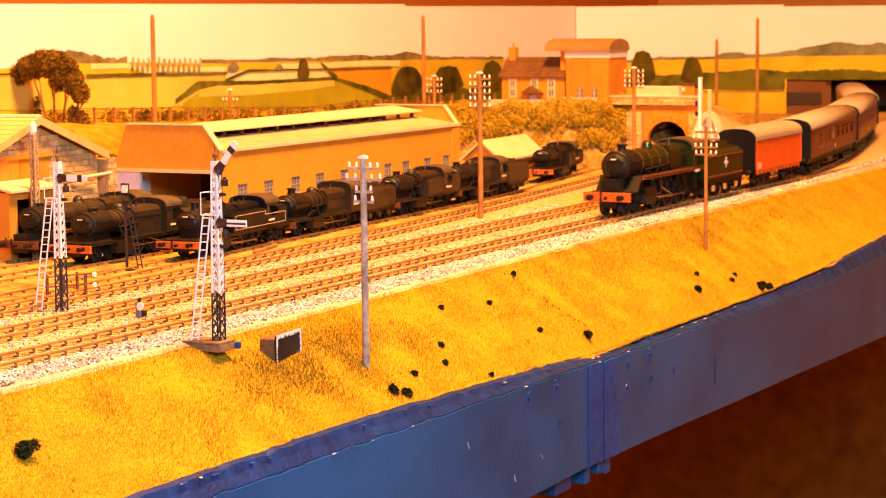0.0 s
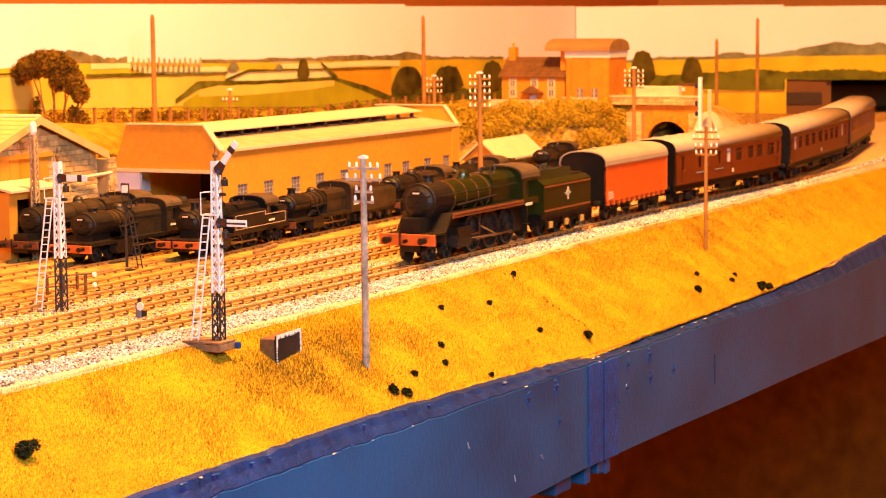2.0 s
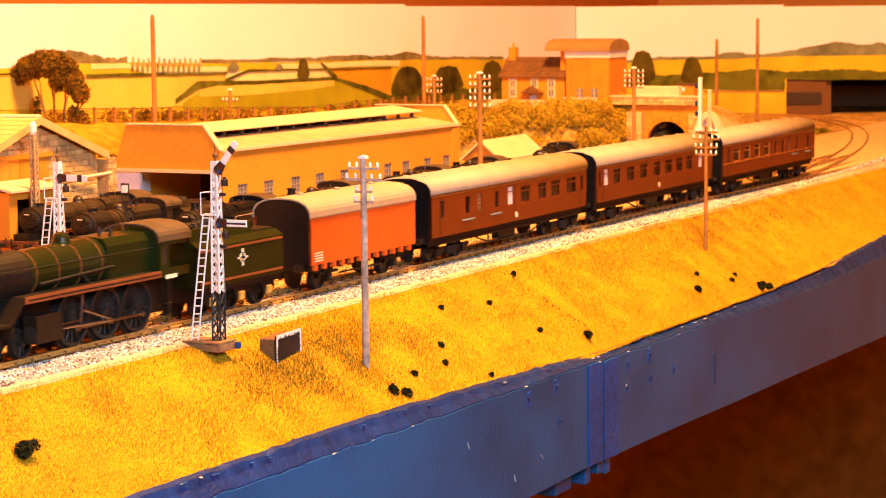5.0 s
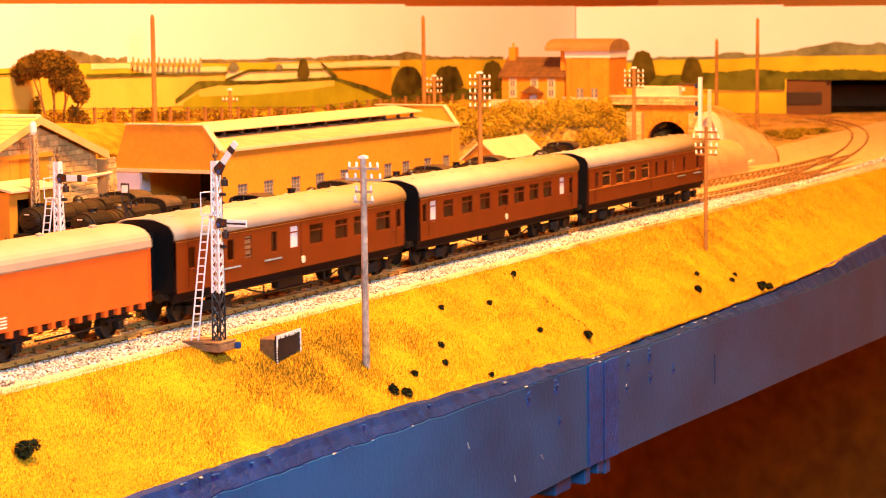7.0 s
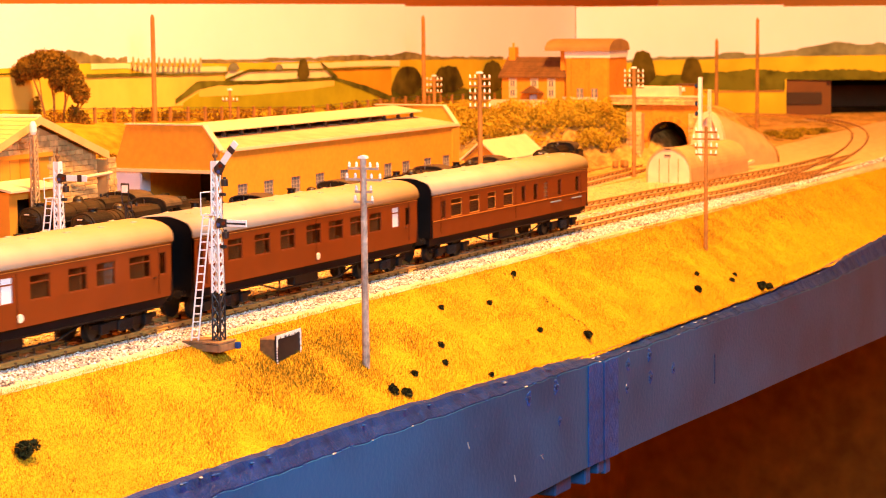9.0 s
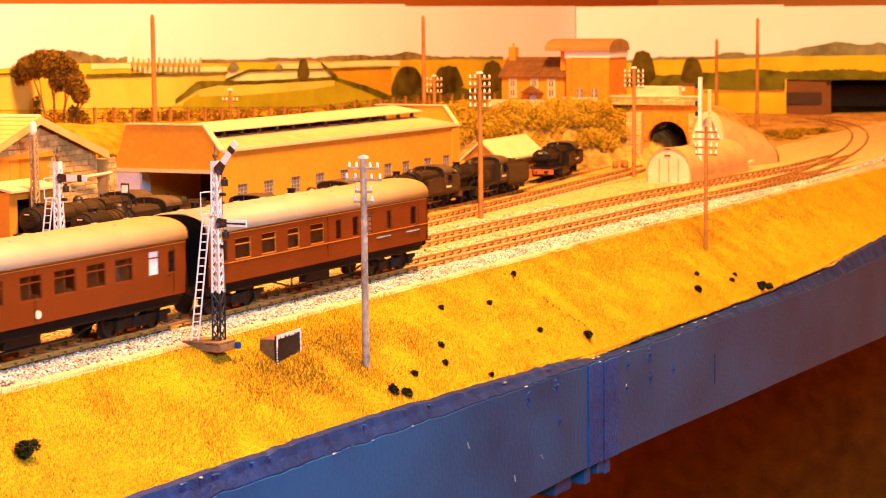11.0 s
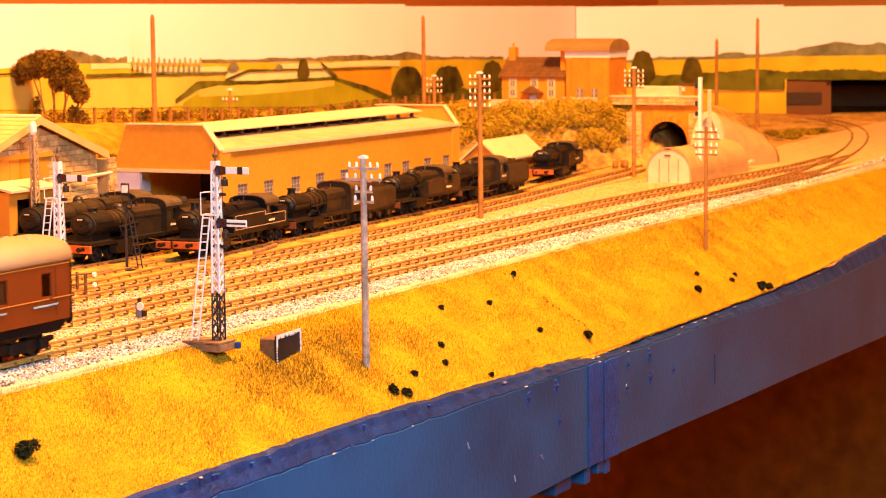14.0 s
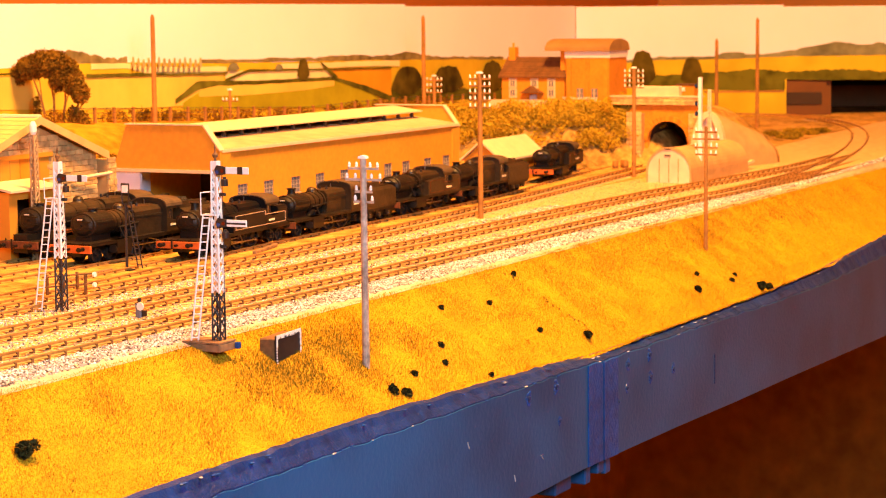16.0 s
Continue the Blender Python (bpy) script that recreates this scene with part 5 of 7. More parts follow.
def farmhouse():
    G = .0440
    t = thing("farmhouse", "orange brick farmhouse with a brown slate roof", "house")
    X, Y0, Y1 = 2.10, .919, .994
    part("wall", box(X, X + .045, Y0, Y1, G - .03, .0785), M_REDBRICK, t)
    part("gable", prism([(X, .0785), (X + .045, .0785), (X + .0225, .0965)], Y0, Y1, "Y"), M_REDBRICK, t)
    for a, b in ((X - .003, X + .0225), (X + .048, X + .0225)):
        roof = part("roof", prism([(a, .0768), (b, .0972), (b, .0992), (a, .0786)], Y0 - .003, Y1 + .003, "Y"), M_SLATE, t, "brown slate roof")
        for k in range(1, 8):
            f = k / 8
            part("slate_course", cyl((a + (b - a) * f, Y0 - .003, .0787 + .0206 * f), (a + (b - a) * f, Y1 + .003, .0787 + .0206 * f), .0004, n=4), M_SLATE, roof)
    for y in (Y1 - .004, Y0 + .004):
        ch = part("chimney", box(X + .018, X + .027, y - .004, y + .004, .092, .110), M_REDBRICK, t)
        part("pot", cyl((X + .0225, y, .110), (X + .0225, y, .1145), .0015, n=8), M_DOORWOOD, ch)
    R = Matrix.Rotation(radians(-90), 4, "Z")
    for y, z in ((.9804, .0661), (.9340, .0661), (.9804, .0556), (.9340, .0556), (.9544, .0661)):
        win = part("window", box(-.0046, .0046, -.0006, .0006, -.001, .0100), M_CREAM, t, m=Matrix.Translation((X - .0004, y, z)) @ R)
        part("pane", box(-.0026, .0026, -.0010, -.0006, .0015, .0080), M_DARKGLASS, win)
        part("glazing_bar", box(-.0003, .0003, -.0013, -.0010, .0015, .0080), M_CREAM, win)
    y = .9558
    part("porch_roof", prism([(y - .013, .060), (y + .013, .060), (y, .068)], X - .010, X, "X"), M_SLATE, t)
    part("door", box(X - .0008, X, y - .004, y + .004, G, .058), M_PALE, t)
    g = thing("garden_wall", "pale plastered garden wall before the farmhouse", "wall")
    part("wall", box(X - .022, X - .018, .862, 1.0, G - .02, .0535), M_CREAM, g)
    rf = thing("garden_fence", "white lattice paling fence by the tower", "fence")
    for i in range(14):
        y = .875 + i * .003
        put("pale", "garden_pale", lambda: add_box(bmesh.new(), -.0004, .0004, -.0005, .0005, 0, .011), M_WHITE, rf, pose(X - .0235, y, .047, 25, 0, 0))
    t = thing("water_tower", "orange brick tower with a white band and barrel roof", "tower")
    A0, A1 = .866, .917
    part("wall", box(X, X + .05, A0, A1, G - .03, .0985), M_REDBRICK, t)
    part("band", box(X - .001, X + .051, A0 - .001, A1 + .001, .0986, .1058), M_WHITE, t, "white painted band")
    vault = [(X + .024 + .029 * math.cos(a), .1060 + .0130 * math.sin(a) ** .8) for a in span(0, math.pi, 14)]
    part("roof", prism(vault, .8635, .9400, "Y"), M_TOWERROOF, t, "brown barrel-vaulted roof")
    part("post", box(X + .004, X + .012, .9190, .9250, .085, .1062), M_REDBRICK, t, "orange brick post under the overhanging roof")
    for y in (A0 + .004, A1 - .004, (A0 + A1) / 2):
        part("pilaster", box(X - .0016, X, y - .0025, y + .0025, G, .098), M_REDBRICK, t)
    for y in (.900, .883):
        win = part("window", box(X - .0012, X, y - .0034, y + .0034, .0545, .0655), M_DARKGLASS, t)
        part("glazing_bar", box(X - .0018, X - .0012, y - .0004, y + .0004, .0545, .0655), M_CREAM, win)
        part("glazing_bar", box(X - .0018, X - .0012, y - .0034, y + .0034, .0597, .0603), M_CREAM, win)


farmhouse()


def tunnel():
    t = thing("tunnel_portal", "stone tunnel mouth with a brick arch and parapet", "tunnel portal")
    X, YC, R, S = 1.93, .7345, .0205, .0215
    arch = [(YC + R, -.004)] + [(YC + R * math.cos(a), S + .019 * math.sin(a) ** .8) for a in span(0, math.pi, 16)] + [(YC - R, -.004)]
    def wall(y0, y1, z1, x0, x1, mt, name, lab=""):
        bm = bmesh.new()
        outer = [(y1, -.004), (y1, z1), (y0, z1), (y0, -.004)]
        # ring of faces between the arch and the rectangular outline
        n = len(arch)
        def far(i):
            y, z = arch[i]
            if i == 0:
                return (y1, -.004)
            if i == n - 1:
                return (y0, -.004)
            a = math.atan2(z - .012, y - YC)
            k = min(abs((y1 - YC) / math.cos(a)) if abs(math.cos(a)) > 1e-6 else 9, (z1 - .012) / max(math.sin(a), 1e-6))
            return (YC + k * math.cos(a), .012 + k * math.sin(a))
        F = [[bm.verts.new((x, *arch[i])) for i in range(n)] for x in (x0, x1)]
        O = [[bm.verts.new((x, *far(i))) for i in range(n)] for x in (x0, x1)]
        for i in range(n - 1):
            bm.faces.new((F[0][i], F[0][i + 1], O[0][i + 1], O[0][i]))
            bm.faces.new((F[1][i], O[1][i], O[1][i + 1], F[1][i + 1]))
            bm.faces.new((F[0][i], F[1][i], F[1][i + 1], F[0][i + 1]))
            bm.faces.new((O[0][i], O[0][i + 1], O[1][i + 1], O[1][i]))
        bmesh.ops.recalc_face_normals(bm, faces=bm.faces)
        return part(name, bm, mt, t, lab)
    wall(YC - .040, YC + .040, .056, X, X + .006, M_REDBRICK, "face", "orange brick tunnel face")
    bm = bmesh.new()
    for i in range(17):
        a0, a1 = math.pi * i / 17 + .01, math.pi * (i + 1) / 17 - .01
        q = [(YC + r * math.cos(a), S + k * math.sin(a)) for r, k, a in ((R, .019, a0), (R + .005, .024, a0), (R + .005, .024, a1), (R, .019, a1))]
        part("voussoir", prism(q, X - .0016, X + .001), M_REDBRICK, t)
    bm.free()
    n = len(arch)
    bm = bmesh.new()
    A = [bm.verts.new((X + .006, y, z)) for y, z in arch]
    B = [bm.verts.new((X + .07, y, z)) for y, z in arch]
    for i in range(n - 1):
        bm.faces.new((A[i], A[i + 1], B[i + 1], B[i]))
    bm.faces.new(B)
    # bore takes the near-black shade colour
    part("bore", bm, M_VOID, t, "tunnel bore coloured near-black for its shade")
    Rm = Matrix.Rotation(radians(-90), 4, "Z")
    for (y, w, h, z, sd) in ((YC + .040, .016, .052, -.004, 21), (YC - .0245, .015, .052, -.004, 22)):
        pier = part("pier", box(X - .008, X, y - w, y, z, z + h), M_MORTAR, t)
        face = new("pier_face")
        face.parent = t
        face.matrix_basis = Matrix.Translation((X - .008, y, z)) @ Rm
        stone_face(face, w, h, lambda x, zz: True, .0045, .008, sd)
    par = part("parapet", box(X - .003, X + .006, YC - .034, YC + .058, .0562, .0640), M_MORTAR, t, "rough pale stone parapet")
    face = new("parapet_face")
    face.parent = t
    face.matrix_basis = Matrix.Translation((X - .003, YC + .058, .0562)) @ Rm
    stone_face(face, .092, .0078, lambda x, zz: True, .0026, .012, 23)
    part("parapet_block", box(X - .001, X + .008, YC - .012, YC + .034, .0642, .0745, .0006), M_CREAM, t, "pale plain parapet block")
    part("coping", box(X - .0045, X + .008, YC - .035, YC + .059, .0640, .0652), M_CREAM, t)
    # curved concrete wing
    w = thing("retaining_wall", "curved tan concrete mound with a pale rounded end ring", "retaining wall", pose(1.905, .682, -.004))
    n = 18
    prof = [(.018 * math.cos(a), .056 * math.sin(a) ** .75) for a in span(0, math.pi, n)]
    bm = bmesh.new()
    rings = []
    for k in range(13):
        q = k / 12
        grow = 1 + 1.55 * q ** .65
        rings.append([bm.verts.new((.075 * q, u * (grow if u < 0 else 1), z * (1 - .36 * q) * (1 if u > -.012 else 1 - .10 * q))) for u, z in prof])
    for A, B in zip(rings, rings[1:]):
        for i in range(n):
            bm.faces.new((A[i], A[i + 1], B[i + 1], B[i]))
    bm.faces.new(rings[-1])
    part("vault", bm, M_CONC, w, smooth=True)
    ringo = prof + [(u * .62, z * .90) for u, z in prof[::-1]]
    part("edge_ring", prism(ringo, -.006, .0), M_CREAM, w, "pale rounded edge ring")
    part("infill", prism([(u * .64, z * .91) for u, z in prof], -.001, .004), M_TIN, w)
    cb = thing("brick_cabin", "tiny red brick cabin above the tunnel", "cabin", pose(2.02, .752, .040))
    part("wall", box(0, .012, -.012, .007, 0, .0325), M_REDBRICK, cb)
    part("window", box(-.0008, 0, -.002, .003, .0265, .0305), M_WHITE, cb)
    part("roof", box(-.001, .013, -.013, .008, .0325, .0338), M_SLATE, cb)


tunnel()


def arch_hut():
    t = thing("arched_hut", "cream corrugated arched hut with double doors", "hut", pose(1.735, .6590, -.0036, 0, 0, -2))
    R, wall_h, L = .0205, .0100, .140
    n = 22
    prof = [(R, 0)] + [(R * math.cos(a), wall_h + R * math.sin(a)) for a in span(0, math.pi, n - 2)] + [(-R, 0)]
    part("front", prism(prof, 0, .0012), M_TIN, t, "pale flat front with door lines")
    bm = bmesh.new()
    A = []
    for k in range(61):
        q = 1 + (.012 if k % 2 else 0)
        A.append([bm.verts.new((.0012 + L * k / 60, u * q, z * q)) for u, z in prof])
    for P, Q in zip(A, A[1:]):
        for i in range(n):
            bm.faces.new((P[i], P[i + 1], Q[i + 1], Q[i]))
    part("shell", bm, M_CONC, t, "curved corrugated shell")
    ring = [(u * 1.05, z * 1.04) for u, z in prof]
    part("edge_trim", prism(ring + [(u * .97, z * .97) for u, z in prof[::-1]], -.0006, .002), M_CONC, t)
    for y in (-.009, 0, .009):
        part("door_joint", box(-.0006, 0, y - .0003, y + .0003, 0, .0215), M_CONC, t)
    for z in (.0245, .0300):
        part("hinge", box(-.0009, 0, -.002, .004, z - .0004, z + .0004), M_SIGBLACK, t)
    part("back", prism(prof, L, L + .0012), M_TIN, t)
    b = thing("plank", "pale plank lying beside the arched hut", "plank", pose(1.835, .6435, -.003, 0, -6, -4))
    part("board", box(0, .07, -.002, .002, 0, .002), M_CREAM, b)
    for i, (x, y) in enumerate(((1.87, .765), (1.876, .757), (1.883, .762))):
        d = thing("barrel", "small brown barrel standing by the tunnel siding", "barrel", pose(x, y, -.0036), "barrels by the siding")
        part("cask", lathe([(.0026, 0), (.0032, .004), (.0026, .0085)], n=12), M_BROWN, d)
        part("hoop", lathe([(.0031, .0024), (.0032, .0030)], n=12), M_CHAIR, d)


arch_hut()


def yard_clutter():
    """Heaps and timbers lying about the yard."""
    rnd = random.Random(91)
    for x, y, n, r, lab in ((1.845, .800, 16, .006, "pale rubble heap by the tunnel siding"), (1.62, .765, 10, .004, "small ash heap beside the shed road"), (1.30, .716, 9, .004, "pale ash heap between the tracks")):
        bm = bmesh.new()
        for _ in range(n * 5):
            a, q = rnd.uniform(0, math.tau), r * rnd.random() ** .6
            sz = rnd.uniform(.0006, .0017)
            bmesh.ops.create_icosphere(bm, subdivisions=1, radius=sz, matrix=pose(q * math.cos(a) * 1.5, q * math.sin(a), (r - q) * .55 * rnd.random(), rnd.uniform(0, 90), 0, 0) @ Matrix.Diagonal((1, .8, .7, 1)))
        h = part("rubble_heap", bm, M_YARD, m=pose(x, y, -.0036))
        tagged(h, lab, "rubble")
    for x, y, a, L in ((1.12, .704, 14, .045), (.96, .728, 8, .05), (1.80, .795, -20, .03)):
        b = thing("loose_timber", "weathered timber baulk lying in the yard", "timber", pose(x, y, -.0034, 0, 0, a), "timbers in the yard")
        part("baulk", box(0, L, -.0014, .0014, 0, .0020, .0003), M_PLINTH, b)


yard_clutter()
# ---- rolling stock: heading along -x, x = 0 at the leading end, y = 0 on the centre line ----
def wheel_mesh(r, spokes):
    """A wheel about the y axis: tread, flange, rim, hub and spokes."""
    bm = bmesh.new()
    n = 28
    w = 0.0026
    ring = [(r, -w / 2), (r, w / 2), (r * 0.86, w / 2), (r * 0.86, -w / 2)]
    for i in range(n):
        a, b = i * math.tau / n, (i + 1) * math.tau / n
        A = [bm.verts.new((q * math.cos(a), y, q * math.sin(a))) for q, y in ring]
        B = [bm.verts.new((q * math.cos(b), y, q * math.sin(b))) for q, y in ring]
        for k in range(4):
            bm.faces.new((A[k], B[k], B[(k + 1) % 4], A[(k + 1) % 4]))
    add_cyl(bm, (0, w / 2 - .0002, 0), (0, w / 2 + .0008, 0), r * 1.1, n=n)
    add_cyl(bm, (0, -w / 2 - .0004, 0), (0, w / 2, 0), r * 0.2, n=12)
    if spokes:
        for i in range(spokes):
            a = i * math.tau / spokes
            add_cyl(bm, (r * 0.15 * math.cos(a), -w * .1, r * 0.15 * math.sin(a)), (r * 0.88 * math.cos(a), -w * .1, r * 0.88 * math.sin(a)), r * 0.05, r * .035, n=5, caps=False)
    else:
        add_cyl(bm, (0, -w * .2, 0), (0, w * .3, 0), r * 0.9, n=n)
    bmesh.ops.remove_doubles(bm, verts=bm.verts, dist=1e-6)
    return bm


ROLLING = []  # wheels that turn: object, radius, place in its vehicle


def wheel(parent, x, r, spokes=0, sides=(-1, 1), at_y=0.0078, material=None, rolling=True, name="wheel"):
    for s in sides:
        ob = put(name, ("wheel", round(r, 4), spokes, material.name if material else ""), lambda: wheel_mesh(r, spokes), material or M_DKSTEEL, parent, pose(x, s * at_y, r, 0, 0, 0 if s < 0 else 180))
        if rolling:
            ROLLING.append((ob, r, s, x, s * at_y))


def buffer_pair(parent, x, z=0.0139, d=-1, y=0.0118):
    for s in (-1, 1):
        def make():
            bm = lathe([(0.0018, 0), (0.0018, .0010), (0.0011, .0012), (0.0011, .0032), (0.0006, .0034), (0.0006, .0048)], axis="X", n=12)
            add_lathe(bm, [(0.0006, .0047), (0.0022, .0049), (0.0022, .0053), (0.0012, .0056)], (0, 0, 0), "X", 14)
            return bm
        put("buffer", "buffer", make, M_LBLACK, parent, pose(x, s * y, z, 0, 0, 180 if d < 0 else 0))


def bogie(parent, x, wb=0.034, name="bogie"):
    b = new(name)
    b.parent = parent
    b.matrix_basis = pose(x, 0, 0)
    def side():
        bm = bmesh.new()
        add_prism(bm, [(-.025, .0085), (.025, .0085), (.025, .0065), (.012, .0045), (-.012, .0045), (-.025, .0065)], -.0008, .0008, "Y")
        for s in (-1, 1):
            add_box(bm, s * wb / 2 - .003, s * wb / 2 + .003, -.0022, .0002, .0035, .0085, .0004)
        add_box(bm, -.006, .006, -.0018, 0, .004, .008, .0005)
        for k in range(-2, 3):
            add_cyl(bm, (k * .0022, -.0014, .0035), (k * .0022, -.0014, .0085), .0008, n=6)
        return bm
    for s in (-1, 1):
        put("bogie_frame", "bogie_frame", side, M_BLACK, b, pose(0, s * .0128, 0, 0, 0, 0 if s < 0 else 180))
    for s in (-1, 1):
        for q in (-1, 1):
            ob = put("wheel", "coach_wheel", lambda: wheel_mesh(.0063, 0), M_DKSTEEL, b, pose(s * wb / 2, q * .0078, .0063, 0, 0, 0 if q < 0 else 180))
            ROLLING.append((ob, .0063, q, s * wb / 2, q * .0078))
    return b


M_STRIP = mat("pale_blue_paper", (0.34, 0.50, 0.62), 0.7, vary=0.3, scale=300)


def coach(label, wins, lines, length=0.232, vents=9, strips=(), group="coaches of the moving train"):
    """wins: (x0, x1, kind) of each window; kind w wide with top light, n narrow, f frosted, g grille."""
    t = thing("coach", label, "railway coach", group=group)
    HW, Z0, Z1 = 0.0180, 0.0155, 0.0415
    holes = [(a, b, 0.0262 if k != "f" else .0268, 0.0370 if k != "f" else .0378) for a, b, k in wins]
    for s in (-1, 1):
        bm = holed_side(bmesh.new(), 0, length, Z0, Z1, s * HW, holes, .0009, -s)
        # slight tumblehome towards the floor
        for v in bm.verts:
            if v.co.z < 0.022:
                v.co.y *= 0.975
        bmesh.ops.recalc_face_normals(bm, faces=bm.faces)
        part("side", bm, M_MAROON, t)
    # inside and ends
    bm = box(.002, length - .002, -.0155, .0155, Z0 + .0005, Z0 + .0015)
    for i in range(9):
        x = .02 + i * (length - .04) / 8
        add_box(bm, x - .0008, x + .0008, -.0155, .004, Z0 + .0015, .039)
        if i < 8:
            add_box(bm, x + .004, x + .008, -.015, .003, Z0 + .0015, .0275, .001)
    part("interior", bm, M_SEAT, t)
    for x0, x1 in ((0, .0012), (length - .0012, length)):
        part("end", prism([(-HW, Z0)] + [(-u, z) for u, z in roof_arc(HW, Z1, .0505)] + [(HW, Z0)], x0, x1), M_BLACK, t, "plain black end panel")
    for a, b, k in wins:
        for s in (-1, 1):
            z0, z1 = (0.0262, 0.0370) if k != "f" else (.0268, .0378)
            y = s * (HW - .0007)
            mt = M_FROST if k == "f" else M_SEAT if k == "g" else M_PANE
            pane = part("window", box(a, b, min(y, y - s * .0003), max(y, y - s * .0003), z0, z1), mt, t, {"f": "frosted white lavatory window", "g": "brass luggage grille window"}.get(k, ""))
            if k in "wn":
                bm = bmesh.new()
                yo = s * (HW - .00035)
                w = .0005
                ya, yb = min(yo, yo - s * .0004), max(yo, yo - s * .0004)
                add_box(bm, a, b, ya, yb, z0, z0 + w)
                add_box(bm, a, b, ya, yb, z1 - w, z1)
                add_box(bm, a, a + w, ya, yb, z0 + w, z1 - w)
                add_box(bm, b - w, b, ya, yb, z0 + w, z1 - w)
                if k == "w":
                    add_box(bm, a + w, b - w, ya, yb, z1 - .0036, z1 - .0030)
                part("frame", bm, M_LINE if k == "w" and lines > 1 else M_MAROON, pane)
            if k == "g":
                bm = bmesh.new()
                for q in range(4):
                    zz = z0 + (q + .5) * (z1 - z0) / 4
                    add_box(bm, a, b, min(y, y + s * .0005), max(y, y + s * .0005), zz - .0003, zz + .0003)
                part("grille_bar", bm, M_STEEL, pane)
    for s in (-1, 1):
        ya, yb = sorted((s * (HW + .00002), s * (HW + .00016)))
        zl = [.0397, .0252] if lines > 1 else [.0397]
        for z in zl:
            part("lining", box(.001, length - .001, ya, yb, z, z + (.0005 if lines > 1 else .0003)), M_LINE, t)
        for x in (.0115, length * .5, length - .0115):
            part("door_gap", box(x - .0001, x + .0001, ya, yb, .0175, .039), M_BLACK, t)
        for x in (.016, length - .016):
            part("door_handle", box(x, x + .0016, s * HW - .0002 if s > 0 else s * HW - .0007, s * HW + .0007 if s > 0 else s * HW + .0002, .0252, .0258), M_STEEL, t)
    if lines == 1:
        for s in (-1, 1):
            bm = cyl((.118, s * (HW + .0002), .0195), (.118, s * (HW - .0002), .0195), .0019, n=16)
            part("roundel", bm, M_IVORY, t, "pale round crest")
    # roof
    ring = roof_arc(HW + .0006, Z1, .0512, 16)
    inner = [(u * .97, z - .0008) for u, z in ring]
    part("roof", prism(ring + inner[::-1], -.0004, length + .0004), M_ROOF, t, "dusty grey-cream bowed roof", smooth=True)
    for s in (-1, 1):
        for x in strips:
            part("label_strip", box(x, x + .0165, *sorted((s * (HW + .00003), s * (HW + .0002))), .0224, .0232), M_STRIP, t, "pale blue paper strip")
        for a, b, k in wins:
            if k == "f":
                part("top_light_bar", box(a, b, *sorted((s * (HW - .0006), s * (HW - .0002))), .0344, .0350), M_MAROON, t)
    for s in (-1, 1):
        for i in range(vents):
            x = .014 + i * (length - .028) / (vents - 1)
            put("roof_vent", "roof_vent", lambda: add_box(bmesh.new(), -.0018, .0018, -.0011, .0011, -.0006, .0011, .0004), M_ROOF, t, pose(x, s * .0062, .0503))
        yy = s * .0135
        part("rain_strip", box(.004, length - .004, min(yy, yy + s * .0006), max(yy, yy + s * .0006), .0468, .0474), M_ROOF, t)
    # gangways, underframe, bogies
    for x0, x1 in ((-.0045, 0), (length, length + .0045)):
        bm = bmesh.new()
        n = 4
        for i in range(n):
            a = x0 + (x1 - x0) * i / n
            g = .0006 if i % 2 else 0
            add_box(bm, a, a + (x1 - x0) / n, -.0068 + g, .0068 - g, .0165 + g, .0445 - g)
        part("gangway", bm, M_BLACK, t, "black folded gangway bellows")
    bm = box(.002, length - .002, -.0150, .0150, .0118, Z0)
    part("underframe", bm, M_BLACK, t)
    for s in (-1, 1):
        bm = bmesh.new()
        y = s * .0138
        add_box(bm, .003, length - .003, y - .0006, y + .0006, .0105, .0150)
        for a, b in (((.06, .0118), (.085, .0055)), ((.085, .0055), (length - .085, .0055)), ((length - .085, .0055), (length - .06, .0118))):
            add_cyl(bm, (a[0], y, a[1]), (b[0], y, b[1]), .0005, n=6)
        for x in (.085, length - .085):
            add_cyl(bm, (x, y, .0055), (x, y, .012), .0005, n=6)
        part("truss", bm, M_BLACK, t)
        part("battery_box", box(.1, .125, min(y, y - s * .005), max(y, y - s * .005), .0058, .0118, .0005), M_BLACK, t)
        part("step_board", box(.008, length - .008, min(s * .0158, s * .0172), max(s * .0158, s * .0172), .0108, .0113), M_BLACK, t)
    bogie(t, .033)
    bogie(t, length - .033)
    buffer_pair(t, 0, d=-1)
    buffer_pair(t, length, d=1)
    return t


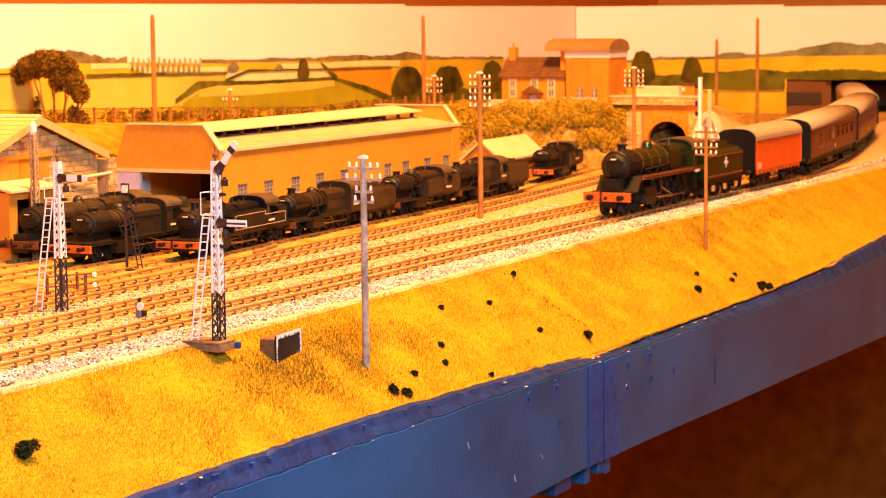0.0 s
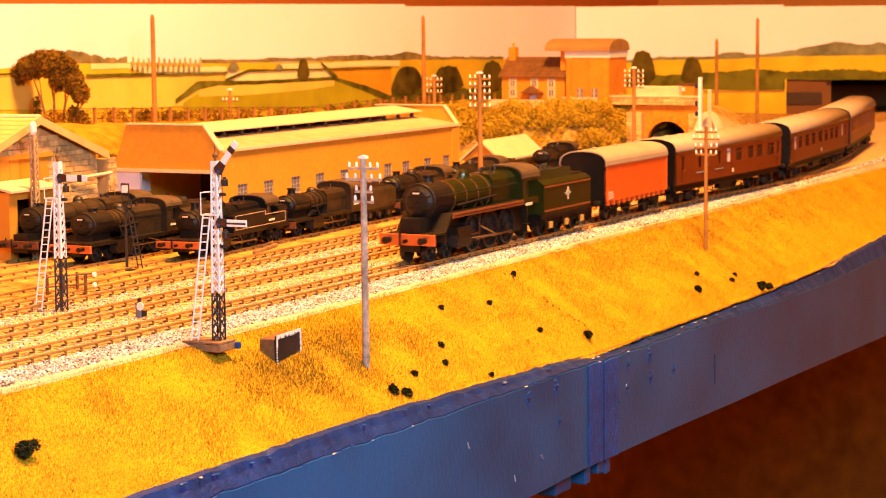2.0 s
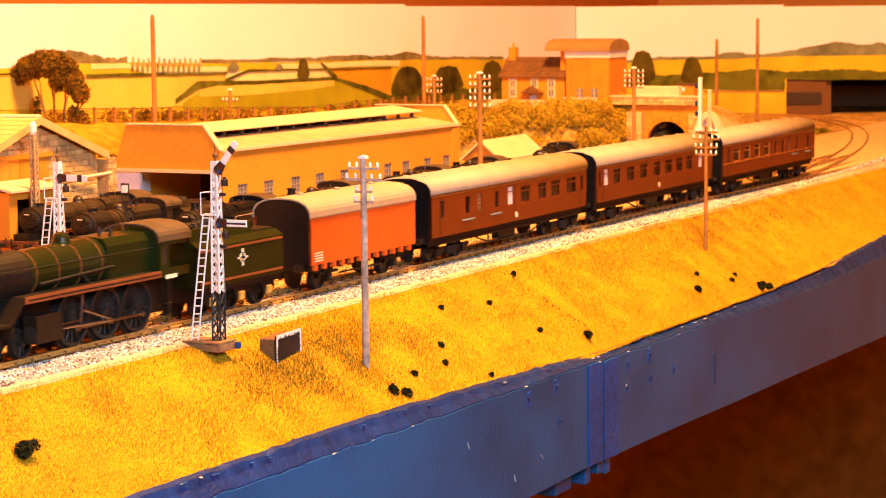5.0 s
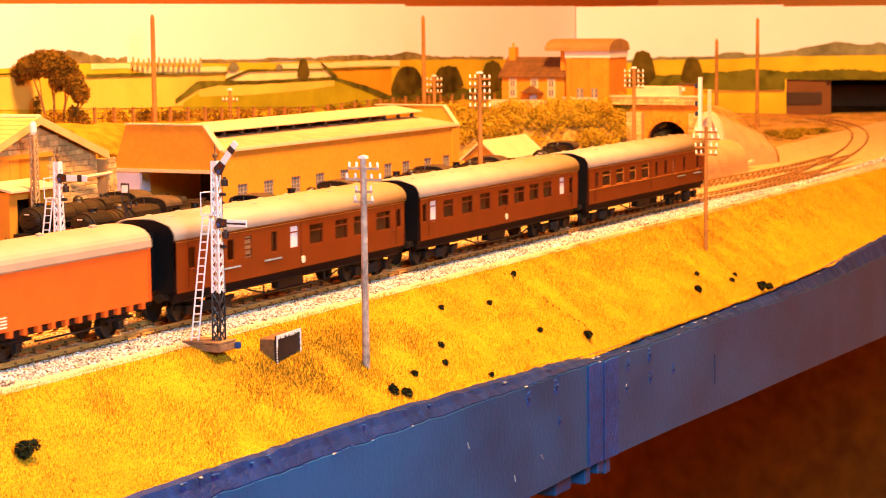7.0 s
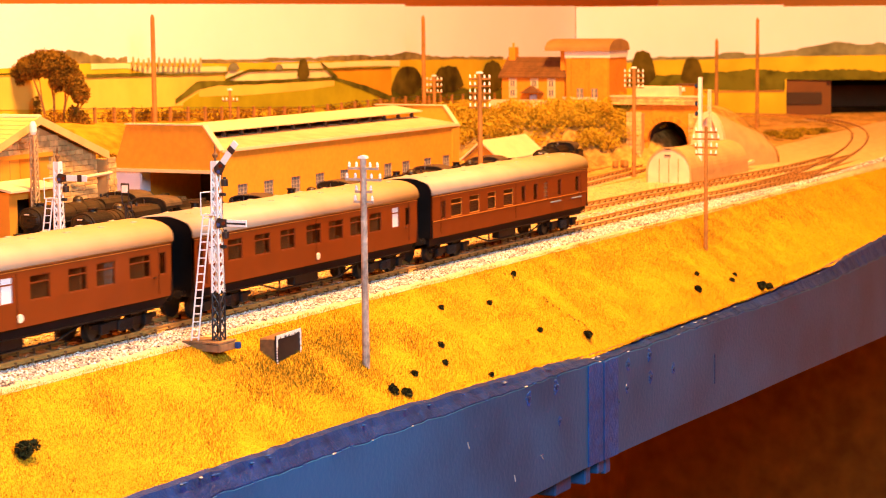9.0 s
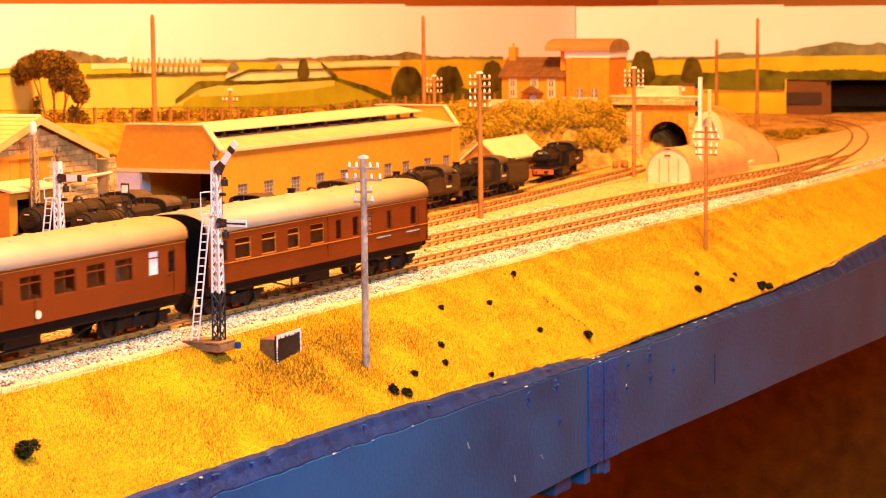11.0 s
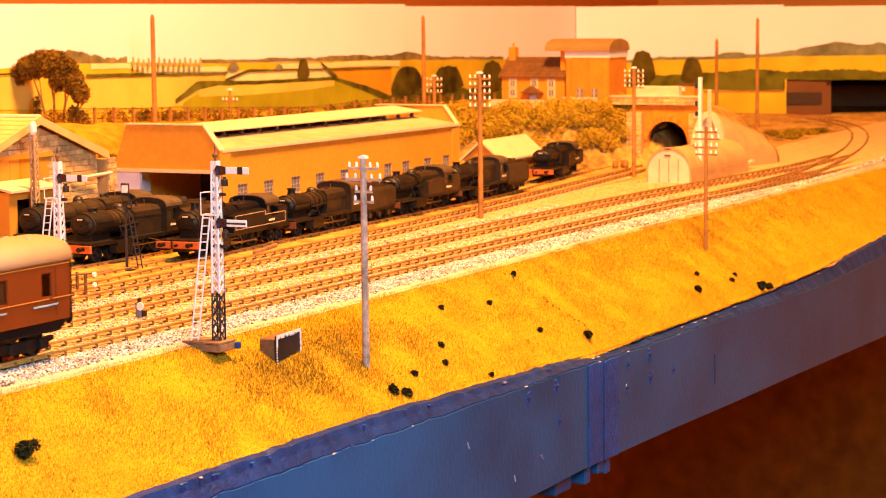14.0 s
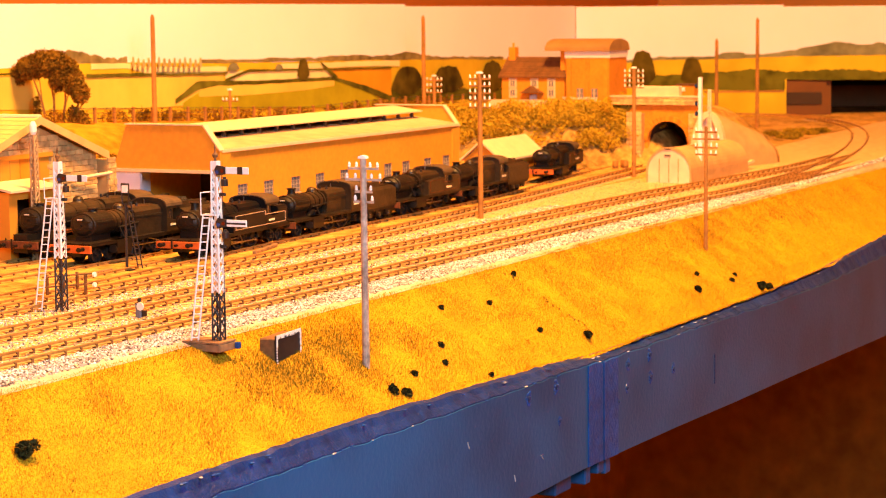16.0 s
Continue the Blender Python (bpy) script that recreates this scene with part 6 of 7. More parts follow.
def van():
    t = thing("van", "bright red-brown box van with a grey bowed roof", "railway van")
    L, HW, Z0, Z1 = .118, .0172, .0148, .0405
    for s in (-1, 1):
        part("side", box(0, L, min(s * HW, s * (HW - .001)), max(s * HW, s * (HW - .001)), Z0, Z1), M_RED, t)
        for x in (.0005, L - .0014):
            part("strapping", box(x, x + .0009, *sorted((s * (HW + .00001), s * (HW + .0006))), Z0, Z1), M_RED, t)
        bm = bmesh.new()
        for i in range(4):
            add_box(bm, .004, .0125, *sorted((s * (HW + .0002), s * (HW + .0004))), .0165 + i * .0014, .0172 + i * .0014)
        part("lettering_bar", bm, M_IVORY, t, "small pale lettering block")
        for i in range(12):
            x = .006 + i * (L - .012) / 11
            put("side_bracket", "side_bracket", lambda: add_box(bmesh.new(), -.0011, .0011, -.00115, .00115, .0118, .0148), M_RED, t, pose(x, s * (HW - .00105), 0))
        y = s * .0142
        bm = box(.002, L - .002, y - .0007, y + .0007, .0112, .0148)
        for xw in (.022, L - .022):
            add_prism(bm, [(xw - .005, .0112), (xw - .003, .0045), (xw + .003, .0045), (xw + .005, .0112)], y - .0007, y + .0007, "Y")
            add_box(bm, xw - .002, xw + .002, y - .002, y + .002, .0045, .0085, .0004)
            add_box(bm, xw - .010, xw + .010, y - .0012, y + .0012, .0088, .0100)
        add_cyl(bm, (.035, y, .0075), (L - .035, y, .0075), .0005, n=6)
        part("underframe_side", bm, M_BLACK, t)
    for x0, x1 in ((0, .0012), (L - .0012, L)):
        part("end", prism([(-HW, Z0)] + [(-u, z) for u, z in roof_arc(HW, Z1, .0495)] + [(HW, Z0)], x0, x1), M_BLACK, t, "black shadowy end panel")
    ring = roof_arc(HW + .0008, Z1 - .0002, .0503, 16)
    part("roof", prism(ring + [(u * .97, z - .0008) for u, z in ring[::-1]], -.0008, L + .0008), M_ROOF, t, "pale dusty bowed roof")
    part("floor", box(.001, L - .001, -.0135, .0135, .0115, .0147), M_BLACK, t)
    for i in range(3):
        put("roof_vent", "roof_vent", lambda: None, M_ROOF, t, pose(.02 + i * .039, 0, .0505))
    for x in (.022, L - .022):
        wheel(t, x, .0066)
    buffer_pair(t, 0, d=-1)
    buffer_pair(t, L, d=1)
    return t


def steam_loco(label, m, L=.150, boiler_z=.0335, r_boiler=.0108, drivers=(.062, .088, .114), r_driver=.0118, lead=(.020, .036), trail=(), plate=.0185, high_front=False, tanks=False, cab=(.128, .150), tender=None, colour=None, lined=False, beam=True, taper=.9, chimney_h=.0515, name="steam_locomotive", group="", bunker=False, size=(1, 1, 1), dull=False):
    """A model steam engine in parts. tender: (start, end)."""
    colour = colour or M_OILBLACK
    t = thing(name, label, "locomotive", m @ Matrix.Diagonal((*size, 1)) if m is not None else None, group)
    HW = .0165
    # frames and footplate
    part("frame", box(.004, L - .002, -.0062, .0062, .0065, plate - .001), M_BLACK, t)
    if high_front:
        prof = [(.002, .0172), (.018, .0172), (.027, plate + .0005), (cab[0], plate + .0005), (cab[0], plate - .0008), (.028, plate - .0008), (.019, .0160), (.002, .0160)]
        bm = prism(prof, -HW, HW, "Y")
        part("footplate", bm, M_LBLACK, t)
        for s in (-1, 1):
            ya, yb = sorted((s * (HW + .0001), s * (HW + .0006)))
            part("valance", box(.027, cab[0], ya, yb, plate - .0024, plate + .0006), M_REDLINE, t, "red-brown running board edge")
            part("lining", box(.029, cab[0] - .001, *sorted((s * (HW + .0006), s * (HW + .0008))), plate - .0012, plate - .0007), M_BLACK, t)
            part("step_plate", box(.018, .0195, *sorted((s * .008, s * HW)), .011, .0172), M_LBLACK, t)
    else:
        part("footplate", box(.002, L, -HW, HW, plate - .0012, plate), M_LBLACK, t)
        for s in (-1, 1):
            part("valance", box(.002, L, *sorted((s * HW, s * (HW - .0008))), plate - .003, plate - .0012), M_LBLACK, t)
    if beam:
        bmz = .0118 if high_front else .0112
        part("buffer_beam", box(0, .0018, -.0184, .0184, bmz - .001, bmz + .0056, .0002), M_DULLBEAM if dull else M_BEAM, t, "sooty red buffer beam" if dull else "red buffer beam")
        buffer_pair(t, 0, .0139)
        part("coupling_hook", box(-.004, 0, -.0005, .0005, .0125, .0145), M_LBLACK, t)
    # boiler
    x_sb0, x_sb1 = .016, .040
    part("smokebox", lathe([(r_boiler * .96, 0), (r_boiler, .0004), (r_boiler, x_sb1 - x_sb0)], (x_sb0, 0, boiler_z), "X", 28), M_SMOKEBOX, t, smooth=False)
    door = part("smokebox_door", lathe([(r_boiler * .30, -.0022), (r_boiler * .62, -.0016), (r_boiler * .84, 0), (r_boiler * .84, .0006)], (x_sb0 - .0004, 0, boiler_z), "X", 26), M_SMOKEBOX, t)
    bm = bmesh.new()
    for z in (-.0035, .0035):
        add_box(bm, x_sb0 - .0030, x_sb0 - .0019, -r_boiler * .8, r_boiler * .5, boiler_z + z - .0004, boiler_z + z + .0004)
    add_cyl(bm, (x_sb0 - .0038, 0, boiler_z), (x_sb0 - .002, 0, boiler_z), .0009, n=8)
    part("hinge_strap", bm, M_LBLACK, door)
    part("number_plate", box(x_sb0 - .0034, x_sb0 - .0028, -.0028, .0028, boiler_z + .0045, boiler_z + .0062), M_LBLACK, door)
    part("number_bar", box(x_sb0 - .0037, x_sb0 - .0034, -.0022, .0022, boiler_z + .0049, boiler_z + .0058), M_IVORY, door, "pale number plate bar")
    part("saddle", prism([(-.0075, plate - .001), (.0075, plate - .001), (.0065, boiler_z - r_boiler * .6), (-.0065, boiler_z - r_boiler * .6)], x_sb0 + .001, x_sb1 - .001), M_SMOKEBOX, t)
    fb0 = cab[0] - .034
    part("boiler", lathe([(r_boiler * taper, 0), (r_boiler * (taper + .06), .03), (r_boiler * 1.02, fb0 - x_sb1)], (x_sb1, 0, boiler_z + .0001), "X", 28), colour, t)
    nb = 4
    for i in range(nb):
        x = x_sb1 + .004 + i * (fb0 - x_sb1 - .008) / (nb - 1)
        rr = r_boiler * (taper + (1.03 - taper) * (i + .5) / nb) + .0002
        bm = bmesh.new()
        w = .00022 if lined else .0004
        add_cyl(bm, (x - w, 0, boiler_z), (x + w, 0, boiler_z), rr, n=28)
        part("boiler_band", bm, M_REDLINE if lined else M_LBLACK, t)
    rf = r_boiler * 1.04
    part("firebox", prism([(-rf * .95, plate), (-rf, boiler_z), (-rf * .97, boiler_z + rf * .62), (-rf * .74, boiler_z + rf * .93), (0, boiler_z + rf * 1.0), (rf * .74, boiler_z + rf * .93), (rf * .97, boiler_z + rf * .62), (rf, boiler_z), (rf * .95, plate)], fb0, cab[0]), colour, t)
    top = boiler_z + r_boiler
    part("chimney", lathe([(.0046, -.0016), (.0036, 0), (.0031, .002), (.0030, chimney_h - top - .0016), (.0041, chimney_h - top - .0012), (.0042, chimney_h - top - .0003), (.0031, chimney_h - top)], (.028, 0, top), n=18), M_SMOKEBOX, t, smooth=False)
    part("dome", lathe([(.0052, -.0018), (.0043, .0002), (.0040, .0022), (.0030, .0038), (.0008, .0045)], ((x_sb1 + fb0) / 2 + .008, 0, top - .0002), n=18), colour, t)
    for y in (-.003, .003):
        part("safety_valve", cyl((fb0 + .014, y, top), (fb0 + .014, y, top + .0032), .0011, .0008, 10), M_DKSTEEL, t)
    part("whistle", cyl((cab[0] - .003, .002, top), (cab[0] - .003, .002, top + .004), .0005, n=8), M_STEEL, t)
    for s in (-1, 1):
        bm = bmesh.new()
        yh = s * (r_boiler + .0012)
        add_cyl(bm, (x_sb0 + .002, yh * .93, boiler_z + .0035), (cab[0], yh, boiler_z + .0035), .00028, n=6)
        for i in range(6):
            x = x_sb0 + .006 + i * (cab[0] - x_sb0 - .012) / 5
            add_cyl(bm, (x, yh * .85, boiler_z + .0034), (x, yh, boiler_z + .0035), .0003, n=5)
        part("handrail", bm, M_DKSTEEL, t)
        bm = bmesh.new()
        add_cyl(bm, (x_sb1 + .004, s * (r_boiler + .0004), boiler_z - .004), (fb0 + .004, s * (r_boiler + .0006), boiler_z - .002), .0007, n=8)
        add_cyl(bm, (fb0 - .02, s * (r_boiler + .0004), boiler_z - .003), (fb0 - .015, s * (r_boiler + .001), plate), .0007, n=8)
        part("pipe", bm, M_DKSTEEL, t)
    # cab
    c0, c1 = cab
    cz = .0415
    for s in (-1, 1):
        hole = [(c0 + .0075, c1, .0285, .0395), (c0 + .002, c0 + .0062, .0310, .0385)]
        bm = holed_side(bmesh.new(), c0, c1, plate - .003, cz, s * HW, hole, .0009, -s)
        bmesh.ops.recalc_face_normals(bm, faces=bm.faces)
        cs = part("cab_side", bm, colour, t)
        part("cab_window", box(c0 + .002, c0 + .0062, *sorted((s * (HW - .0004), s * (HW - .0006))), .0310, .0385), M_GLASS, cs)
        ya, yb = sorted((s * (HW + .0001), s * (HW + .0003)))
        part("number_bar", box(c0 + .004, c0 + .0135, ya, yb, .0235, .0254), M_IVORY, cs, "pale cabside number bar")
    part("cab_front", prism([(-HW + .001, plate), (HW - .001, plate)] + roof_arc(HW - .001, cz, .0485, 12), c0, c0 + .001), colour, t)
    ring = roof_arc(HW + .0004, cz, .0496, 14)
    part("cab_roof", prism(ring + [(u * .95, z - .0008) for u, z in ring[::-1]], c0 - .001, c1 + .002), M_GREYROOF, t, "dusty sooted cab roof")
    part("backhead", box(c0 + .001, c0 + .005, -.008, .008, plate, .036, .001), M_LBLACK, t)
    # motion and wheels
    for x in drivers:
        wheel(t, x, r_driver, 14, material=M_DKSTEEL, rolling=name == "express_locomotive", name="driving_wheel")
    for x in lead + trail:
        wheel(t, x, .0062, 8, rolling=name == "express_locomotive")
    for s in (-1, 1):
        cyls = part("cylinder", prism([(s * .0095, .0065), (s * .0168, .0065), (s * .0174, .012), (s * .0168, .0185), (s * .0095, .0185)], .034, .052), M_LBLACK, t)
        part("cylinder_cover", cyl((.0335, s * .0135, .0105), (.0345, s * .0135, .0105), .0036, n=14), M_DKSTEEL, cyls)
        y = s * .0118
        bm = bmesh.new()
        add_box(bm, drivers[0] - .002, drivers[-1] + .002, y - .0004, y + .0004, r_driver - .0042, r_driver - .0030)
        for x in drivers:
            add_cyl(bm, (x, y - .0006, r_driver - .0036), (x, y + .0006, r_driver - .0036), .0015, n=10)
        part("coupling_rod", bm, M_STEEL, t)
        y = s * .0132
        bm = bmesh.new()
        add_cyl(bm, (.052, y, .0105), (drivers[1], y, r_driver - .003), .0006, n=6)
        add_box(bm, .052, .07, y - .0006, y + .0006, .0118, .0126)
        add_cyl(bm, (.07, y, .011), (.072, y, plate - .002), .0006, n=6)
        add_cyl(bm, (drivers[1], y, r_driver - .003), (.072, y, .0165), .0005, n=6)
        part("valve_gear", bm, M_STEEL, t)
        for k, x in enumerate((c0 + .006,)):
            bm = bmesh.new()
            add_box(bm, x, x + .0008, *sorted((s * .0125, s * HW)), .006, plate - .001)
            add_box(bm, x - .002, x + .003, *sorted((s * .0125, s * (HW + .0004))), .006, .0066)
            add_box(bm, x - .002, x + .003, *sorted((s * .0125, s * (HW + .0004))), .0115, .0121)
            part("cab_step", bm, M_LBLACK, t)
    if tanks:
        for s in (-1, 1):
            tk = part("side_tank", prism([(.058, plate), (c0 + .0, plate), (c0 + .0, .0365), (.078, .0365), (.058, .0345)], *sorted((s * (HW - .0002), s * .0085)), axis="Y"), colour, t)
            bm = bmesh.new()
            ya, yb = sorted((s * (HW - .0001), s * (HW + .0002)))
            for a, b, c, d in ((.061, c1 + .012, .0205, .0210), (.061, c0 - .002, .0340, .0345), (.061, .0615, .0205, .0345), (c1 + .012, c1 + .0125, .0205, .0305), (c0 - .002, c1 + .0125, .0305, .031), (c0 - .002, c0 - .0015, .0305, .0345)):
                add_box(bm, a, b, ya, yb, c, d)
            part("lining", bm, M_THIN if colour is M_BLACK else M_DULLBEAM, tk)
    if bunker:
        part("bunker", prism([(-HW, plate - .001), (HW, plate - .001), (HW, .0345), (HW - .002, .037), (-HW + .002, .037), (-HW, .0345)], c1, c1 + .016), colour, t)
        part("coal", coal_heap(c1 + .001, c1 + .015, .013, .0365, .004), M_COAL, t)
    part("vacuum_pipe", cyl((-.0012, .004, .010), (-.0012, .004, .0195), .0007, n=8), M_LBLACK, t)
    for y in (-.011, 0, .011):
        put("lamp_iron", "lamp_iron", lambda: add_box(bmesh.new(), -.0004, .0004, -.0003, .0003, 0, .0025), M_LBLACK, t, pose(.0012, y, bmz + .0056 if beam else plate))
    if tender:
        build_tender(t, tender[0], tender[1], colour, lined)
    return t


def coal_heap(x0, x1, half, z, h, n=90, seed=3):
    """A heap of separate lumps."""
    rnd = random.Random(seed)
    bm = bmesh.new()
    add_box(bm, x0, x1, -half, half, z - .006, z - .0005)
    for _ in range(n):
        x, y = rnd.uniform(x0, x1), rnd.uniform(-half, half)
        zz = z + h * (1 - (y / half) ** 2) * rnd.uniform(.4, 1) * min(1, (x - x0 + .002) / .01, (x1 - x + .002) / .01)
        s = rnd.uniform(.0009, .0019)
        bmesh.ops.create_icosphere(bm, subdivisions=1, radius=s, matrix=pose(x, y, zz - s * .4, rnd.uniform(0, 360), rnd.uniform(0, 360), 0) @ Matrix.Diagonal((1, .8, .7, 1)))
    return bm


def build_tender(t, a, b, colour, lined):
    HW = .0168
    td = part("tender_body", prism([(-HW, .0150), (HW, .0150), (HW, .0345), (HW - .0042, .0375), (-HW + .0042, .0375), (-HW, .0345)], a, b), colour, t)
    part("coal", coal_heap(a + .002, b - .024, .0100, .0395, .0065, 260, 5), M_COAL, t)
    for s in (-1, 1):
        part("coal_plate", prism([(s * (HW - .0046), .0372), (s * (HW - .0054), .0372), (s * (HW - .0066), .0435), (s * (HW - .0058), .0435)], a, b - .022), colour, t)
    part("tender_deck", box(b - .024, b - .001, -.011, .011, .036, .0385, .0006), M_LBLACK, t)
    part("water_filler", cyl((b - .008, 0, .0385), (b - .008, 0, .0415), .003, n=12), M_LBLACK, t)
    part("tender_frame", box(a + .002, b - .001, -.0115, .0115, .0075, .0150), M_BLACK, t)
    for s in (-1, 1):
        y = s * .0145
        bm = box(a, b, y - .0008, y + .0008, .0115, .0150)
        for i in range(3):
            x = a + .013 + i * (b - a - .026) / 2
            add_prism(bm, [(x - .006, .0120), (x - .004, .0055), (x + .004, .0055), (x + .006, .0120)], y - .0008, y + .0008, "Y")
        part("outside_frame", bm, M_BLACK, t)
        for i in range(3):
            x = a + .013 + i * (b - a - .026) / 2
            put("axlebox", ("axlebox", lined), lambda: add_box(bmesh.new(), -.0021, .0021, -.0012, .0012, -.0022, .0022, .0005), M_BRASS if lined else M_OILBLACK, t, pose(x, y + s * .001, .0075))
        if lined:
            ya, yb = sorted((s * (HW + .0001), s * (HW + .0003)))
            bm = bmesh.new()
            for z in (.0168, .0325):
                add_box(bm, a + .001, b - .001, ya, yb, z, z + .0012)
            part("lining", bm, M_REDLINE, td, "red-brown lining band")
            xm = (a + b) / 2
            bm = cyl((xm, ya, .0268), (xm, yb + .0001, .0268), .0024, n=16)
            add_box(bm, xm - .0045, xm + .0045, ya, yb, .0262, .0272)
            add_box(bm, xm - .0008, xm + .0008, ya, yb + .00005, .0225, .031)
            part("crest", bm, M_IVORY, td, "pale crest of a wheel and bars")
    for i in range(3):
        wheel(t, a + .013 + i * (b - a - .026) / 2, .0076, 10, rolling=lined)
    buffer_pair(t, b, d=1)


COACH_1 = coach("maroon brake coach with luggage grilles and frosted window", [(.012, .0175, "n"), (.0454, .0520, "n"), (.0616, .0679, "g"), (.0864, .0925, "n"), (.1054, .1135, "f"), (.125, .139, "w"), (.1519, .1655, "w"), (.1724, .1865, "w"), (.1975, .2142, "w"), (.2216, .227, "n")], 1, strips=(.041, .080))
COACH_2 = coach("maroon corridor coach with two frosted lavatory windows", [(.004, .009, "n"), (.0136, .0215, "f"), (.0304, .0439, "w"), (.0553, .0700, "w"), (.0803, .0948, "w"), (.1062, .1212, "w"), (.1296, .1451, "w"), (.1529, .1671, "w"), (.1742, .1880, "w"), (.2008, .2088, "f"), (.2165, .2225, "n")], 1)
COACH_3 = coach("maroon tail coach with two orange lining bands", [(.0126, .0180, "n"), (.0250, .0400, "w"), (.0500, .0640, "w"), (.0754, .0872, "w"), (.0982, .1127, "w"), (.1250, .1310, "n"), (.1434, .150, "n"), (.1596, .1655, "g"), (.1820, .1880, "n"), (.2109, .2180, "n")], 2, strips=(.170, .205))
VAN = van()
LOCO = steam_loco("lined green express engine with its tender", None, L=.154, boiler_z=.0352, r_boiler=.0112, drivers=(.070, .0945, .119), r_driver=.0121, lead=(.014, .034), plate=.0272, high_front=True, cab=(.128, .152), colour=M_GREEN, lined=True, tender=(.160, .238), chimney_h=.0508, name="express_locomotive")
TR = [(LOCO, -.007, .238), (VAN, .2578, .118), (COACH_1, .395, .232), (COACH_2, .6445, .232), (COACH_3, .894, .232)]

# ---- engines standing in the yard ----
def stand(line, x, dz=-.0015):
    """A pose on a siding with the leading end at x."""
    i = min(range(len(line)), key=lambda k: abs(line[k].x - x))
    j = min(len(line) - 1, i + 10)
    d = line[j] - line[i]
    return pose(x, line[i].y, dz, 0, 0, math.degrees(math.atan2(d.y, d.x)))


G = "engines standing in the shed yard"
YS, YB = (.82, .82, .65), (.84, .84, .69)
steam_loco("black lined tank engine with red buffer beam beside the loop", stand(SHED_ROAD, 1.063), L=.152, tanks=True, bunker=True, drivers=(.055, .078, .101), r_driver=.0105, lead=(.022,), trail=(.132, .146), plate=.0182, cab=(.112, .132), colour=M_BLACK, lined=False, group=G, size=YS, r_boiler=.0104)
steam_loco("weathered black tender engine standing behind the tank engine", stand(SHED_ROAD, 1.192), L=.125, drivers=(.052, .076, .100), cab=(.104, .122), tender=(.127, .190), colour=M_OILBLACK, boiler_z=.032, r_boiler=.0105, group=G, size=YS, lead=(.022,), chimney_h=.049, dull=True)
steam_loco("sooty black tank engine in the line of engines", stand(SHED_ROAD, 1.350), L=.118, tanks=True, bunker=True, drivers=(.046, .068, .090), cab=(.088, .104), colour=M_OILBLACK, group=G, size=(.92, .82, .65), lead=(.024,), chimney_h=.049, dull=True)
steam_loco("dusty black tender engine at the end of the line", stand(SHED_ROAD, 1.458), L=.115, drivers=(.050, .072, .094), cab=(.094, .112), tender=(.115, .165), colour=M_OILBLACK, group=G, size=(.90, .82, .65), lead=(.022,), chimney_h=.0485, dull=True)
steam_loco("small black engine standing alone past the shed", stand(SHED_ROAD, 1.690), L=.100, tanks=True, bunker=True, drivers=(.042, .062, .082), cab=(.076, .090), colour=M_LBLACK, group=G, size=(.98, .82, .62), lead=(), chimney_h=.047)
steam_loco("dusty brown-black inside cylinder engine in front of the shed", stand(YARD_ROAD, 1.016), L=.118, drivers=(.066, .096), r_driver=.0135, lead=(.020, .038), cab=(.098, .116), colour=M_OILBLACK, group=G, size=YB, r_boiler=.0112, boiler_z=.0325, chimney_h=.047, tender=(.121, .178))
steam_loco("dusty weathered mixed traffic engine on the back road", stand(BACK_ROAD, 1.020), L=.150, drivers=(.062, .086, .11), lead=(.026,), cab=(.128, .148), colour=M_OILBLACK, group=G, size=YB, r_boiler=.0115, boiler_z=.0345, chimney_h=.049, high_front=True, plate=.024, tender=(.155, .20), dull=True)
# ---- what moves ----
ARC = [0.0]
for a_, b_ in zip(MAIN, MAIN[1:]):
    ARC.append(ARC[-1] + (b_ - a_).length)
ARC0 = 1.6  # arc at x = 0


def on_line(s):
    """The place on the main line s metres past x = 0."""
    s += ARC0
    i = max(0, min(len(ARC) - 2, int(np.searchsorted(ARC, s)) - 1))
    f = (s - ARC[i]) / (ARC[i + 1] - ARC[i])
    return MAIN[i].lerp(MAIN[i + 1], f)


